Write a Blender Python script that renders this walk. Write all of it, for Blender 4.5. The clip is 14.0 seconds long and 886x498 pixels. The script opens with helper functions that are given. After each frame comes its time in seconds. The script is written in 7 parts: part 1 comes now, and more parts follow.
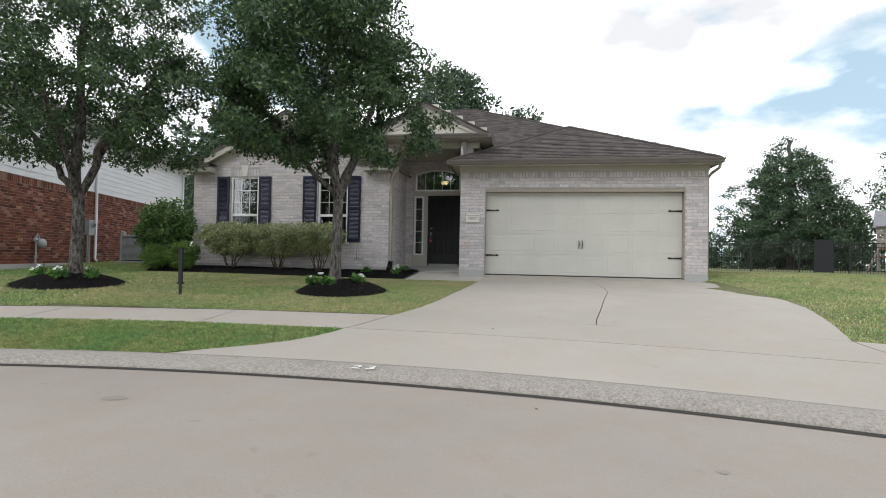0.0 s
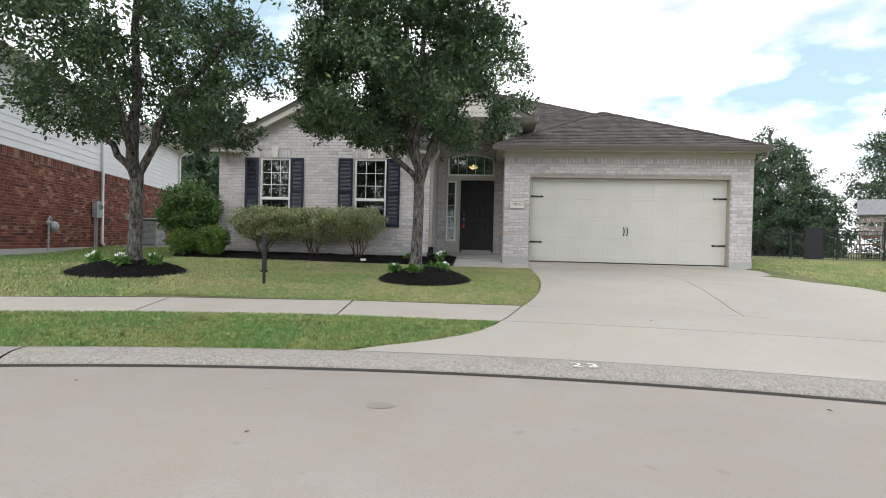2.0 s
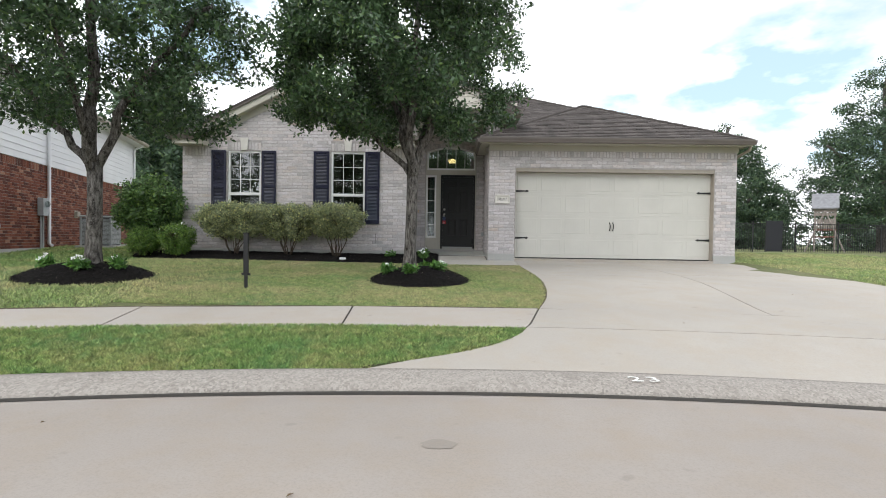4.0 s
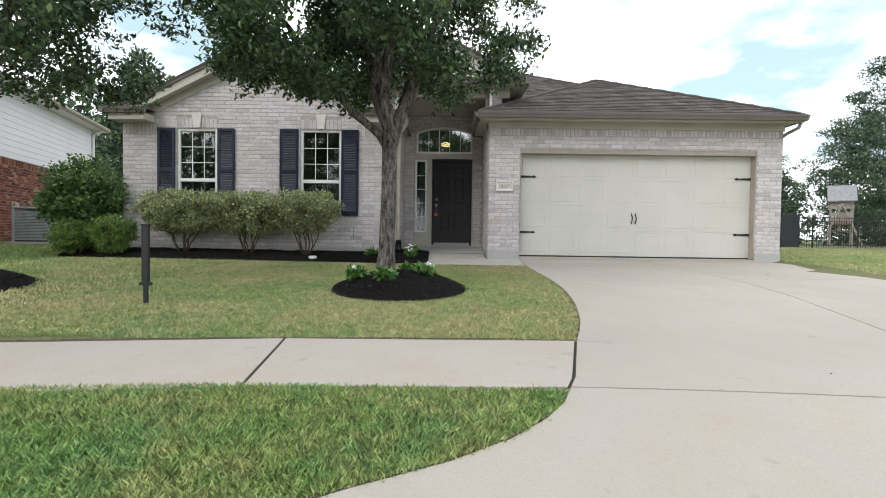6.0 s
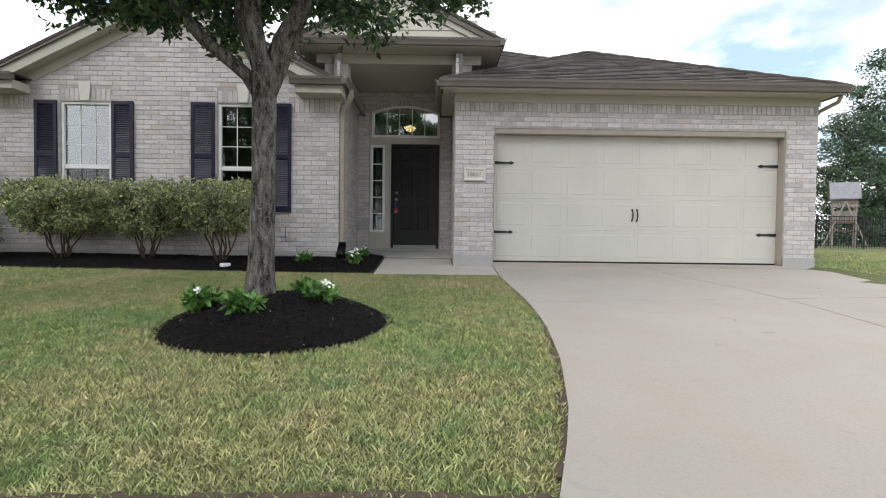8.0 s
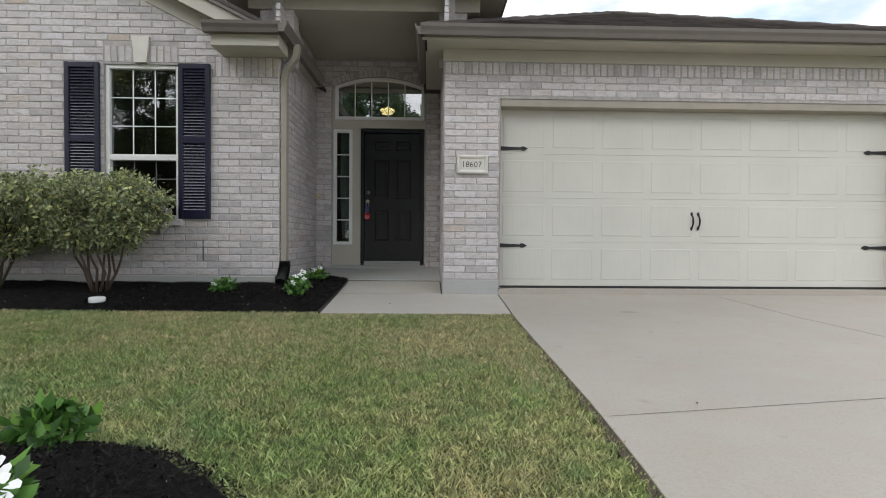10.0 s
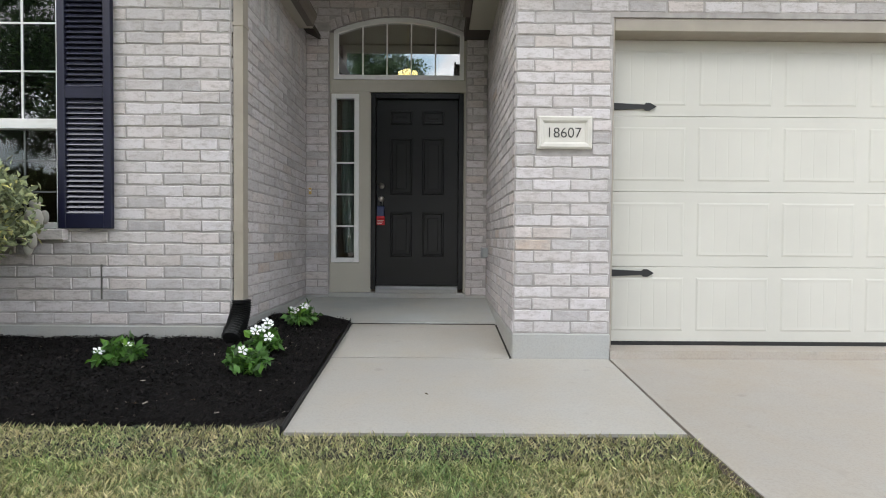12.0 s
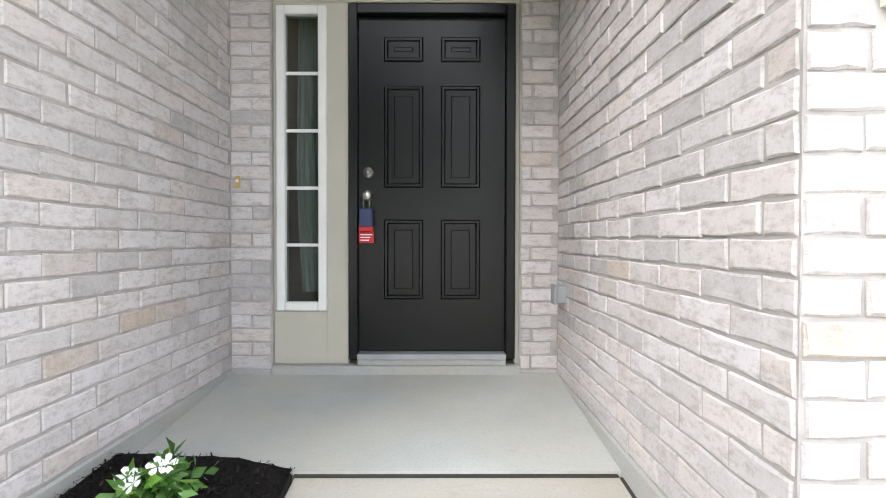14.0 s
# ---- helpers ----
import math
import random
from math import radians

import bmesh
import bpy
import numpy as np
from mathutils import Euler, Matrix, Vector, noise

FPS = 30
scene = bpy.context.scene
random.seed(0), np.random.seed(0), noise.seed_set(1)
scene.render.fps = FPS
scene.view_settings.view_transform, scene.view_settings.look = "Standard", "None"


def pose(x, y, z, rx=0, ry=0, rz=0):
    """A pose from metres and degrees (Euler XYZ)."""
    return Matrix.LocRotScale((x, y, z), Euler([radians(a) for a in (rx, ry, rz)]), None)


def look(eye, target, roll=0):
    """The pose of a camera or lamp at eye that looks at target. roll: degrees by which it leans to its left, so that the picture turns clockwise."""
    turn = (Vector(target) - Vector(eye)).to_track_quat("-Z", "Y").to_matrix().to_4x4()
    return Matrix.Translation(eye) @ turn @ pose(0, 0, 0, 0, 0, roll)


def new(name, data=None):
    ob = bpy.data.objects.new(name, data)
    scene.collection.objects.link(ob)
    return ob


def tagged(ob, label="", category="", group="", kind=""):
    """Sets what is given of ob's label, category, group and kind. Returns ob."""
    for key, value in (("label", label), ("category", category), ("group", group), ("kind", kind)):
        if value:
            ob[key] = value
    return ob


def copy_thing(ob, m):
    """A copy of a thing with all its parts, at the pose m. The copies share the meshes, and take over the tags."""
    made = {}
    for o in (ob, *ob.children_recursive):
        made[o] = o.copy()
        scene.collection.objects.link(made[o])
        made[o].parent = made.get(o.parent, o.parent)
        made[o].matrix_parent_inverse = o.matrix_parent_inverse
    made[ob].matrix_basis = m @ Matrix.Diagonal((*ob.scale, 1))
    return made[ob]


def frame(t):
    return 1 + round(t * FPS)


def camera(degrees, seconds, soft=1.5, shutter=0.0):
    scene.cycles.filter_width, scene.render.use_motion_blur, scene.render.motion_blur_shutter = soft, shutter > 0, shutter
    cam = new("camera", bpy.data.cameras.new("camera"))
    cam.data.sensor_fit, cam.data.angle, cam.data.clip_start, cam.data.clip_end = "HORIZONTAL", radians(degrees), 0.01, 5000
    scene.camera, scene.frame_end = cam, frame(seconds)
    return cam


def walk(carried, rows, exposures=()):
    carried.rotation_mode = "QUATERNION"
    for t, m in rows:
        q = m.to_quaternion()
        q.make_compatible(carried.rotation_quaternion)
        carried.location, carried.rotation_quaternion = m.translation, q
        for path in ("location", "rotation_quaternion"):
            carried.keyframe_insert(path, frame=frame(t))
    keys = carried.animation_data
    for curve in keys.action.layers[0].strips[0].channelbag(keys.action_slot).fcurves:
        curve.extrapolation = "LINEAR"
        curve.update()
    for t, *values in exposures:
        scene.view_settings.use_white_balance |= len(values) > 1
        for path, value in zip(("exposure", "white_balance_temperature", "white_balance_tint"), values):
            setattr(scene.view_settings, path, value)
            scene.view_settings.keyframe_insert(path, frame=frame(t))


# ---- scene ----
cam = camera(82.3, 14.0, soft=1.0)
PATH = [
    (0, (0.003, 0.227, 0.94), (-0.31, 2.202, 0.974), 1.1),
    (0.5, (-0.493, 0.218, 0.936), (-0.762, 2.2, 0.95), 1.2),
    (1, (-0.982, 0.267, 0.951), (-1.237, 2.25, 0.951), 1.3),
    (1.5, (-1.493, 0.26, 0.927), (-1.707, 2.248, 0.915), 1.4),
    (2, (-1.954, 0.262, 0.947), (-2.14, 2.253, 0.922), 1.4),
    (2.5, (-2.302, 0.308, 0.942), (-2.425, 2.304, 0.91), 1.4),
    (3, (-2.458, 0.342, 0.967), (-2.536, 2.34, 0.93), 1.2),
    (3.2, (-2.484, 0.356, 0.966), (-2.537, 2.355, 0.932), 1.0),
    (5.5, (-2.525, 2.269, 0.967), (-2.553, 4.268, 0.911), 0.8),
    (6, (-2.469, 2.75, 0.958), (-2.487, 4.749, 0.9), 0.8),
    (6.5, (-2.388, 3.269, 0.962), (-2.391, 5.268, 0.901), 0.7),
    (7, (-2.233, 3.815, 0.943), (-2.232, 5.814, 0.88), 0.6),
    (7.5, (-2.067, 4.356, 0.941), (-2.053, 6.355, 0.88), 0.7),
    (8, (-1.906, 4.882, 0.969), (-1.884, 6.881, 0.913), 0.7),
    (8.5, (-1.771, 5.417, 1.015), (-1.742, 7.416, 0.964), 0.8),
    (8.7, (-1.766, 5.677, 1.029), (-1.727, 7.676, 0.982), 0.8),
    (10.8, (-1.933, 8.322, 1.147), (-1.876, 10.321, 1.107), 0.4),
    (11, (-1.982, 8.55, 1.158), (-1.934, 10.549, 1.118), 0.5),
    (11.5, (-2.042, 9.235, 1.198), (-2.008, 11.234, 1.16), 0.4),
    (12, (-2.132, 9.9, 1.264), (-2.12, 11.899, 1.222), 0.4),
    (12.5, (-2.209, 10.534, 1.334), (-2.196, 12.533, 1.291), 0.4),
    (13, (-2.282, 11.137, 1.386), (-2.263, 13.137, 1.344), 0.3),
    (13.5, (-2.313, 11.761, 1.401), (-2.28, 13.76, 1.367), 0.4),
    (13.6, (-2.326, 11.895, 1.404), (-2.296, 13.895, 1.379), 0.3),
    (14, (-2.333, 12.323, 1.417), (-2.321, 14.322, 1.383), 0.1),
]
walk(cam, [(t, look(eye, target, roll)) for t, eye, target, roll in PATH],
     exposures=[(0, -0.08), (1.5, 0.1), (3, 0.22), (6, 0.3), (7, 0.34), (8.5, 0.12), (10.8, 0.24), (11, 0.28), (11.5, 0.45), (12, 0.73), (12.5, 0.97), (13, 1.26), (13.5, 1.6), (14, 2.0)])

# ---- world and light ----
SUN_EL, SUN_AZ = 38.0, 222.0
world = bpy.data.worlds.new("world")
scene.world = world
world.use_nodes = True
wt = world.node_tree
wt.nodes.clear()


def link(tree, a, b):
    tree.links.new(a, b)


w_out = wt.nodes.new("ShaderNodeOutputWorld")
w_sky = wt.nodes.new("ShaderNodeTexSky")
w_sky.sky_type = "NISHITA"
w_sky.sun_disc = False
w_sky.sun_elevation, w_sky.sun_rotation = radians(SUN_EL), radians(SUN_AZ)
w_sky.air_density, w_sky.dust_density = 1.0, 0.6
w_co = wt.nodes.new("ShaderNodeTexCoord")
w_map = wt.nodes.new("ShaderNodeMapping")
w_map.inputs["Scale"].default_value = (1.0, 1.0, 2.1)
w_map.inputs["Rotation"].default_value = (0.0, 0.0, radians(19))
w_map.inputs["Location"].default_value = (0.35, 0.2, 0.1)
link(wt, w_co.outputs["Generated"], w_map.inputs["Vector"])
w_n1 = wt.nodes.new("ShaderNodeTexNoise")
w_n1.inputs["Scale"].default_value = 2.2
w_n1.inputs["Detail"].default_value = 7.0
w_n1.inputs["Roughness"].default_value = 0.52
link(wt, w_map.outputs["Vector"], w_n1.inputs["Vector"])
w_cover = wt.nodes.new("ShaderNodeValToRGB")
w_cover.color_ramp.elements[0].position, w_cover.color_ramp.elements[0].color = 0.395, (0.0, 0.0, 0.0, 1)
w_cover.color_ramp.elements[1].position = 0.475
link(wt, w_n1.outputs["Fac"], w_cover.inputs["Fac"])
w_n2 = wt.nodes.new("ShaderNodeTexNoise")
w_n2.inputs["Scale"].default_value = 3.1
w_n2.inputs["Detail"].default_value = 6.0
link(wt, w_map.outputs["Vector"], w_n2.inputs["Vector"])
w_shade = wt.nodes.new("ShaderNodeValToRGB")
w_shade.color_ramp.elements[0].position, w_shade.color_ramp.elements[0].color = 0.34, (0.5, 0.505, 0.525, 1)
w_shade.color_ramp.elements[1].position, w_shade.color_ramp.elements[1].color = 0.58, (0.98, 1.0, 1.05, 1)
link(wt, w_n2.outputs["Fac"], w_shade.inputs["Fac"])
w_bsky = wt.nodes.new("ShaderNodeBackground")
w_bsky.inputs["Strength"].default_value = 0.15
link(wt, w_sky.outputs["Color"], w_bsky.inputs["Color"])
w_bcloud = wt.nodes.new("ShaderNodeBackground")
w_bcloud.inputs["Strength"].default_value = 1.9
w_haze = wt.nodes.new("ShaderNodeMix")
w_haze.data_type = "RGBA"
w_haze.inputs[6].default_value = (0.33, 0.44, 0.51, 1)
link(wt, w_cover.outputs["Color"], w_haze.inputs[0])
link(wt, w_shade.outputs["Color"], w_haze.inputs[7])
link(wt, w_haze.outputs[2], w_bcloud.inputs["Color"])
w_mix = wt.nodes.new("ShaderNodeMixShader")
w_thick = wt.nodes.new("ShaderNodeMapRange")
w_thick.inputs["To Min"].default_value, w_thick.inputs["To Max"].default_value = 0.75, 1.0
link(wt, w_cover.outputs["Color"], w_thick.inputs["Value"])
link(wt, w_thick.outputs["Result"], w_mix.inputs["Fac"])
link(wt, w_bsky.outputs["Background"], w_mix.inputs[1])
link(wt, w_bcloud.outputs["Background"], w_mix.inputs[2])
link(wt, w_mix.outputs["Shader"], w_out.inputs["Surface"])

sun = new("sun", bpy.data.lights.new("sun", "SUN"))
sun.data.energy, sun.data.angle, sun.data.color = 1.0, radians(30), (1.0, 0.985, 0.96)
# the way the light comes from: azimuth clockwise from +y
_a, _e = radians(SUN_AZ), radians(SUN_EL)
sun.matrix_world = look((math.sin(_a) * math.cos(_e) * 50, math.cos(_a) * math.cos(_e) * 50, math.sin(_e) * 50), (0, 0, 0))


# ---- materials ----
class Nodes:
    """A small builder for procedural materials."""

    def __init__(self, name, rough=0.8, metal=0.0, spec=0.5):
        self.m = bpy.data.materials.new(name)
        self.m.use_nodes = True
        self.t = self.m.node_tree
        self.b = self.t.nodes["Principled BSDF"]
        self.b.inputs["Roughness"].default_value = rough
        self.b.inputs["Metallic"].default_value = metal
        self.b.inputs["Specular IOR Level"].default_value = spec
        self.co = self.t.nodes.new("ShaderNodeTexCoord").outputs["Object"]

    def add(self, kind):
        return self.t.nodes.new(kind)

    def wire(self, a, b):
        self.t.links.new(a, b)

    def noise(self, scale, detail=4.0, rough=0.55, stretch=None, world_space=False):
        n = self.add("ShaderNodeTexNoise")
        n.inputs["Scale"].default_value, n.inputs["Detail"].default_value, n.inputs["Roughness"].default_value = scale, detail, rough
        src = self.co
        if world_space:
            src = self.add("ShaderNodeNewGeometry").outputs["Position"]
        if stretch:
            mp = self.add("ShaderNodeMapping")
            mp.inputs["Scale"].default_value = stretch
            self.wire(src, mp.inputs["Vector"])
            src = mp.outputs["Vector"]
        self.wire(src, n.inputs["Vector"])
        return n.outputs["Fac"]

    def ramp(self, fac, *stops):
        r = self.add("ShaderNodeValToRGB")
        el = r.color_ramp.elements
        while len(el) < len(stops):
            el.new(0.5)
        for e, (p, c) in zip(el, stops):
            e.position, e.color = p, (*c, 1) if len(c) == 3 else c
        self.wire(fac, r.inputs["Fac"])
        return r.outputs["Color"]

    def mix(self, fac, a, b, mode="MIX"):
        x = self.add("ShaderNodeMix")
        x.data_type, x.blend_type = "RGBA", mode
        for sock, v in ((x.inputs[0], fac), (x.inputs[6], a), (x.inputs[7], b)):
            if isinstance(v, (int, float)):
                sock.default_value = v
            elif isinstance(v, tuple):
                sock.default_value = (*v, 1)
            else:
                self.wire(v, sock)
        return x.outputs[2]

    def colour(self, c):
        if isinstance(c, tuple):
            self.b.inputs["Base Color"].default_value = (*c, 1)
        else:
            self.wire(c, self.b.inputs["Base Color"])
        return self

    def bump(self, fac, strength=0.3, distance=0.01):
        n = self.add("ShaderNodeBump")
        n.inputs["Strength"].default_value, n.inputs["Distance"].default_value = strength, distance
        self.wire(fac, n.inputs["Height"])
        self.wire(n.outputs["Normal"], self.b.inputs["Normal"])
        return self

    def random(self, island=False):
        if island:
            return self.add("ShaderNodeNewGeometry").outputs["Random Per Island"]
        return self.add("ShaderNodeObjectInfo").outputs["Random"]


def plain(name, base, rough=0.6, metal=0.0, vary=0.12, scale=6.0, bump=0.1, fine=120.0):
    """A painted or moulded surface with slight blotches and fine grain."""
    n = Nodes(name, rough, metal)
    dark = tuple(v * (1 - vary) for v in base)
    light = tuple(min(1, v * (1 + vary * 0.6)) for v in base)
    big = n.noise(scale, 5, world_space=True)
    c = n.ramp(big, (0.3, dark), (0.7, light))
    n.colour(c)
    if bump:
        n.bump(n.noise(fine, 3, world_space=True), bump, 0.002)
    return n.m


def concrete_material(name, base, stain=0.25, warm=(0.9, 0.82, 0.7)):
    n = Nodes(name, 0.85, 0, 0.3)
    big = n.noise(0.35, 6, 0.6, world_space=True)
    mid = n.noise(2.6, 6, 0.65, world_space=True)
    fine = n.noise(90, 4, 0.7, world_space=True)
    dark = tuple(v * (1 - stain) for v in base)
    c = n.mix(n.ramp(big, (0.35, (0, 0, 0)), (0.65, (1, 1, 1))), dark, base)
    c = n.mix(n.ramp(mid, (0.42, (0, 0, 0)), (0.72, (0.5, 0.5, 0.5))), c, tuple(b * w for b, w in zip(base, warm)))
    c = n.mix(n.ramp(fine, (0.3, (0.35, 0.35, 0.35)), (0.55, (0, 0, 0))), c, tuple(v * 0.6 for v in base))
    spots = n.noise(7.0, 2, 0.4, world_space=True)
    c = n.mix(n.ramp(spots, (0.7, (0, 0, 0)), (0.78, (0.35, 0.35, 0.35))), c, tuple(v * 0.55 for v in base))
    n.colour(c)
    n.bump(fine, 0.25, 0.003)
    return n.m


def kerb_material():
    n = Nodes("kerb_concrete", 0.9, 0, 0.3)
    v = n.add("ShaderNodeTexVoronoi")
    v.inputs["Scale"].default_value = 75
    n.wire(n.add("ShaderNodeNewGeometry").outputs["Position"], v.inputs["Vector"])
    peb = n.ramp(v.outputs["Color"], (0.0, (0.14, 0.125, 0.11)), (0.5, (0.29, 0.26, 0.23)), (1.0, (0.42, 0.385, 0.34)))
    big = n.noise(1.3, 5, 0.6, world_space=True)
    c = n.mix(n.ramp(big, (0.35, (0.2, 0.2, 0.2)), (0.7, (0.65, 0.65, 0.65))), peb, (0.335, 0.303, 0.27))
    stain_ = n.noise(5.0, 5, 0.7, world_space=True)
    c = n.mix(n.ramp(stain_, (0.55, (0, 0, 0)), (0.72, (0.6, 0.6, 0.6))), c, (0.2, 0.178, 0.156))
    n.colour(c)
    n.bump(v.outputs["Distance"], 0.4, 0.004)
    return n.m


def brick_material(name, island, tint):
    """Whitewashed brick: tint from piece to piece, worn patches, grit."""
    n = Nodes(name, 0.85, 0, 0.3)
    r = n.random(island)
    base = n.ramp(r, (0.0, tuple(v * 0.68 for v in tint)), (0.14, tuple(v * 0.84 for v in tint)), (0.36, (tint[0] * 0.97, tint[1] * 0.95, tint[2] * 0.93)), (0.6, (tint[0] * 1.1, tint[1] * 1.1, tint[2] * 1.12)),
                  (0.84, (tint[0] * 1.06, tint[1] * 1.0, tint[2] * 0.95)), (0.95, tuple(v * 0.9 for v in tint)), (0.985, (tint[0] * 0.93, tint[1] * 0.86, tint[2] * 0.79)), (1.0, (tint[0] * 0.85, tint[1] * 0.72, tint[2] * 0.58)))
    wash = n.noise(9, 6, 0.65, world_space=True)
    c = n.mix(n.ramp(wash, (0.38, (0.0, 0.0, 0.0)), (0.72, (0.5, 0.5, 0.5))), base, (0.64, 0.614, 0.617))
    scuff = n.noise(26, 6, 0.7, stretch=(0.6, 0.6, 1.6), world_space=True)
    c = n.mix(n.ramp(scuff, (0.48, (0, 0, 0)), (0.68, (0.7, 0.7, 0.7))), c, (0.35, 0.312, 0.29))
    speck = n.noise(75, 5, 0.75, world_space=True)
    c = n.mix(n.ramp(speck, (0.3, (0.55, 0.55, 0.55)), (0.46, (0, 0, 0))), c, (0.3, 0.275, 0.26))
    c = n.mix(n.ramp(speck, (0.56, (0, 0, 0)), (0.7, (0.5, 0.5, 0.5))), c, (0.66, 0.635, 0.625))
    n.colour(c)
    n.bump(speck, 0.4, 0.004)
    return n.m


def red_brick_material(name, island=True):
    n = Nodes(name, 0.85, 0, 0.3)
    r = n.random(island)
    c = n.ramp(r, (0.0, (0.06, 0.022, 0.016)), (0.25, (0.12, 0.035, 0.022)), (0.55, (0.18, 0.055, 0.033)), (0.85, (0.22, 0.085, 0.05)), (1.0, (0.34, 0.19, 0.13)))
    n.colour(n.mix(n.ramp(n.noise(14, 5, 0.6, world_space=True), (0.4, (0, 0, 0)), (0.8, (0.5, 0.5, 0.5))), c, (0.10, 0.04, 0.03)))
    return n.m


def shingle_material():
    n = Nodes("shingles", 0.95, 0, 0.2)
    c = n.ramp(n.random(True), (0.0, (0.055, 0.047, 0.043)), (0.5, (0.085, 0.073, 0.067)), (1.0, (0.125, 0.108, 0.1)))
    grit = n.noise(160, 3, 0.7, world_space=True)
    c = n.mix(n.ramp(grit, (0.4, (0, 0, 0)), (0.7, (0.5, 0.5, 0.5))), c, (0.15, 0.132, 0.122))
    streak = n.noise(1.1, 5, 0.6, stretch=(2.5, 0.5, 0.5), world_space=True)
    c = n.mix(n.ramp(streak, (0.45, (0, 0, 0)), (0.7, (0.55, 0.55, 0.55))), c, (0.045, 0.04, 0.038))
    n.colour(c)
    n.bump(grit, 0.4, 0.003)
    return n.m


def soil_material():
    n = Nodes("lawn_soil", 0.95, 0, 0.2)
    big = n.noise(0.5, 5, 0.6, world_space=True)
    fine = n.noise(30, 6, 0.7, world_space=True)
    c = n.ramp(big, (0.3, (0.15, 0.175, 0.07)), (0.55, (0.19, 0.2, 0.09)), (0.75, (0.25, 0.23, 0.12)))
    c = n.mix(n.ramp(fine, (0.35, (0.8, 0.8, 0.8)), (0.65, (0, 0, 0))), c, (0.06, 0.07, 0.03))
    n.colour(c)
    n.bump(fine, 0.6, 0.02)
    return n.m


def grass_material(name, green, straw, share):
    """Grass blades: green and straw coloured patches, varied blade by blade."""
    n = Nodes(name, 0.55, 0, 0.35)
    r = n.random(True)
    g = n.ramp(r, (0.0, tuple(v * 0.45 for v in green)), (0.45, green), (0.85, (green[0] * 1.45, green[1] * 1.3, green[2] * 1.3)), (1.0, (green[0] * 2.0, green[1] * 1.6, green[2] * 1.9)))
    s = n.ramp(r, (0.0, tuple(v * 0.45 for v in straw)), (0.5, tuple(v * 0.95 for v in straw)), (1.0, tuple(v * 1.35 for v in straw)))
    patch = n.noise(0.9, 6, 0.62, world_space=True)
    tuft = n.noise(7, 4, 0.6, world_space=True)
    f = n.mix(0.4, patch, tuft)
    cool = n.noise(1.7, 5, 0.6, world_space=True)
    g = n.mix(n.ramp(cool, (0.5, (0, 0, 0)), (0.68, (0.5, 0.5, 0.5))), g, (green[0] * 0.65, green[1] * 0.9, green[2] * 1.2))
    c = n.mix(n.ramp(f, (share - 0.09, (0, 0, 0)), (share + 0.13, (1, 1, 1))), g, s)
    clump = n.noise(16, 5, 0.65, world_space=True)
    n.colour(n.mix(1.0, c, n.ramp(clump, (0.32, (0.62, 0.64, 0.6)), (0.5, (1.05, 1.05, 1.02)), (0.68, (1.5, 1.46, 1.45))), "MULTIPLY"))
    n.b.inputs["Subsurface Weight"].default_value = 0.0
    return n.m


def leaf_material(name, base, rough=0.45):
    n = Nodes(name, rough, 0, 0.5)
    r = n.random(True)
    c = n.ramp(r, (0.0, tuple(v * 0.4 for v in base)), (0.45, base), (0.85, (base[0] * 1.6, base[1] * 1.5, base[2] * 1.4)), (1.0, (base[0] * 2.6, base[1] * 2.1, base[2] * 1.4)))
    n.colour(c)
    tr = n.add("ShaderNodeBsdfTranslucent")
    n.wire(c, tr.inputs["Color"])
    mx = n.add("ShaderNodeMixShader")
    mx.inputs["Fac"].default_value = 0.22
    n.wire(n.b.outputs["BSDF"], mx.inputs[1])
    n.wire(tr.outputs["BSDF"], mx.inputs[2])
    n.wire(mx.outputs["Shader"], n.t.nodes["Material Output"].inputs["Surface"])
    return n.m


def bark_material():
    n = Nodes("bark", 0.95, 0, 0.2)
    rid = n.noise(26, 6, 0.7, stretch=(1, 1, 0.3), world_space=True)
    lich = n.noise(70, 5, 0.7, world_space=True)
    c = n.ramp(rid, (0.38, (0.02, 0.017, 0.015)), (0.52, (0.115, 0.103, 0.092)), (0.68, (0.25, 0.232, 0.212)))
    c = n.mix(n.ramp(lich, (0.56, (0, 0, 0)), (0.66, (0.7, 0.7, 0.7))), c, (0.34, 0.335, 0.315))
    n.colour(c)
    n.bump(rid, 0.9, 0.03)
    return n.m


def mulch_material():
    n = Nodes("mulch", 0.95, 0, 0.2)
    a = n.noise(60, 6, 0.75, stretch=(1, 0.4, 1), world_space=True)
    c = n.ramp(a, (0.35, (0.004, 0.003, 0.003)), (0.6, (0.014, 0.011, 0.010)), (0.8, (0.04, 0.033, 0.03)))
    n.colour(c)
    n.bump(a, 1.0, 0.03)
    return n.m


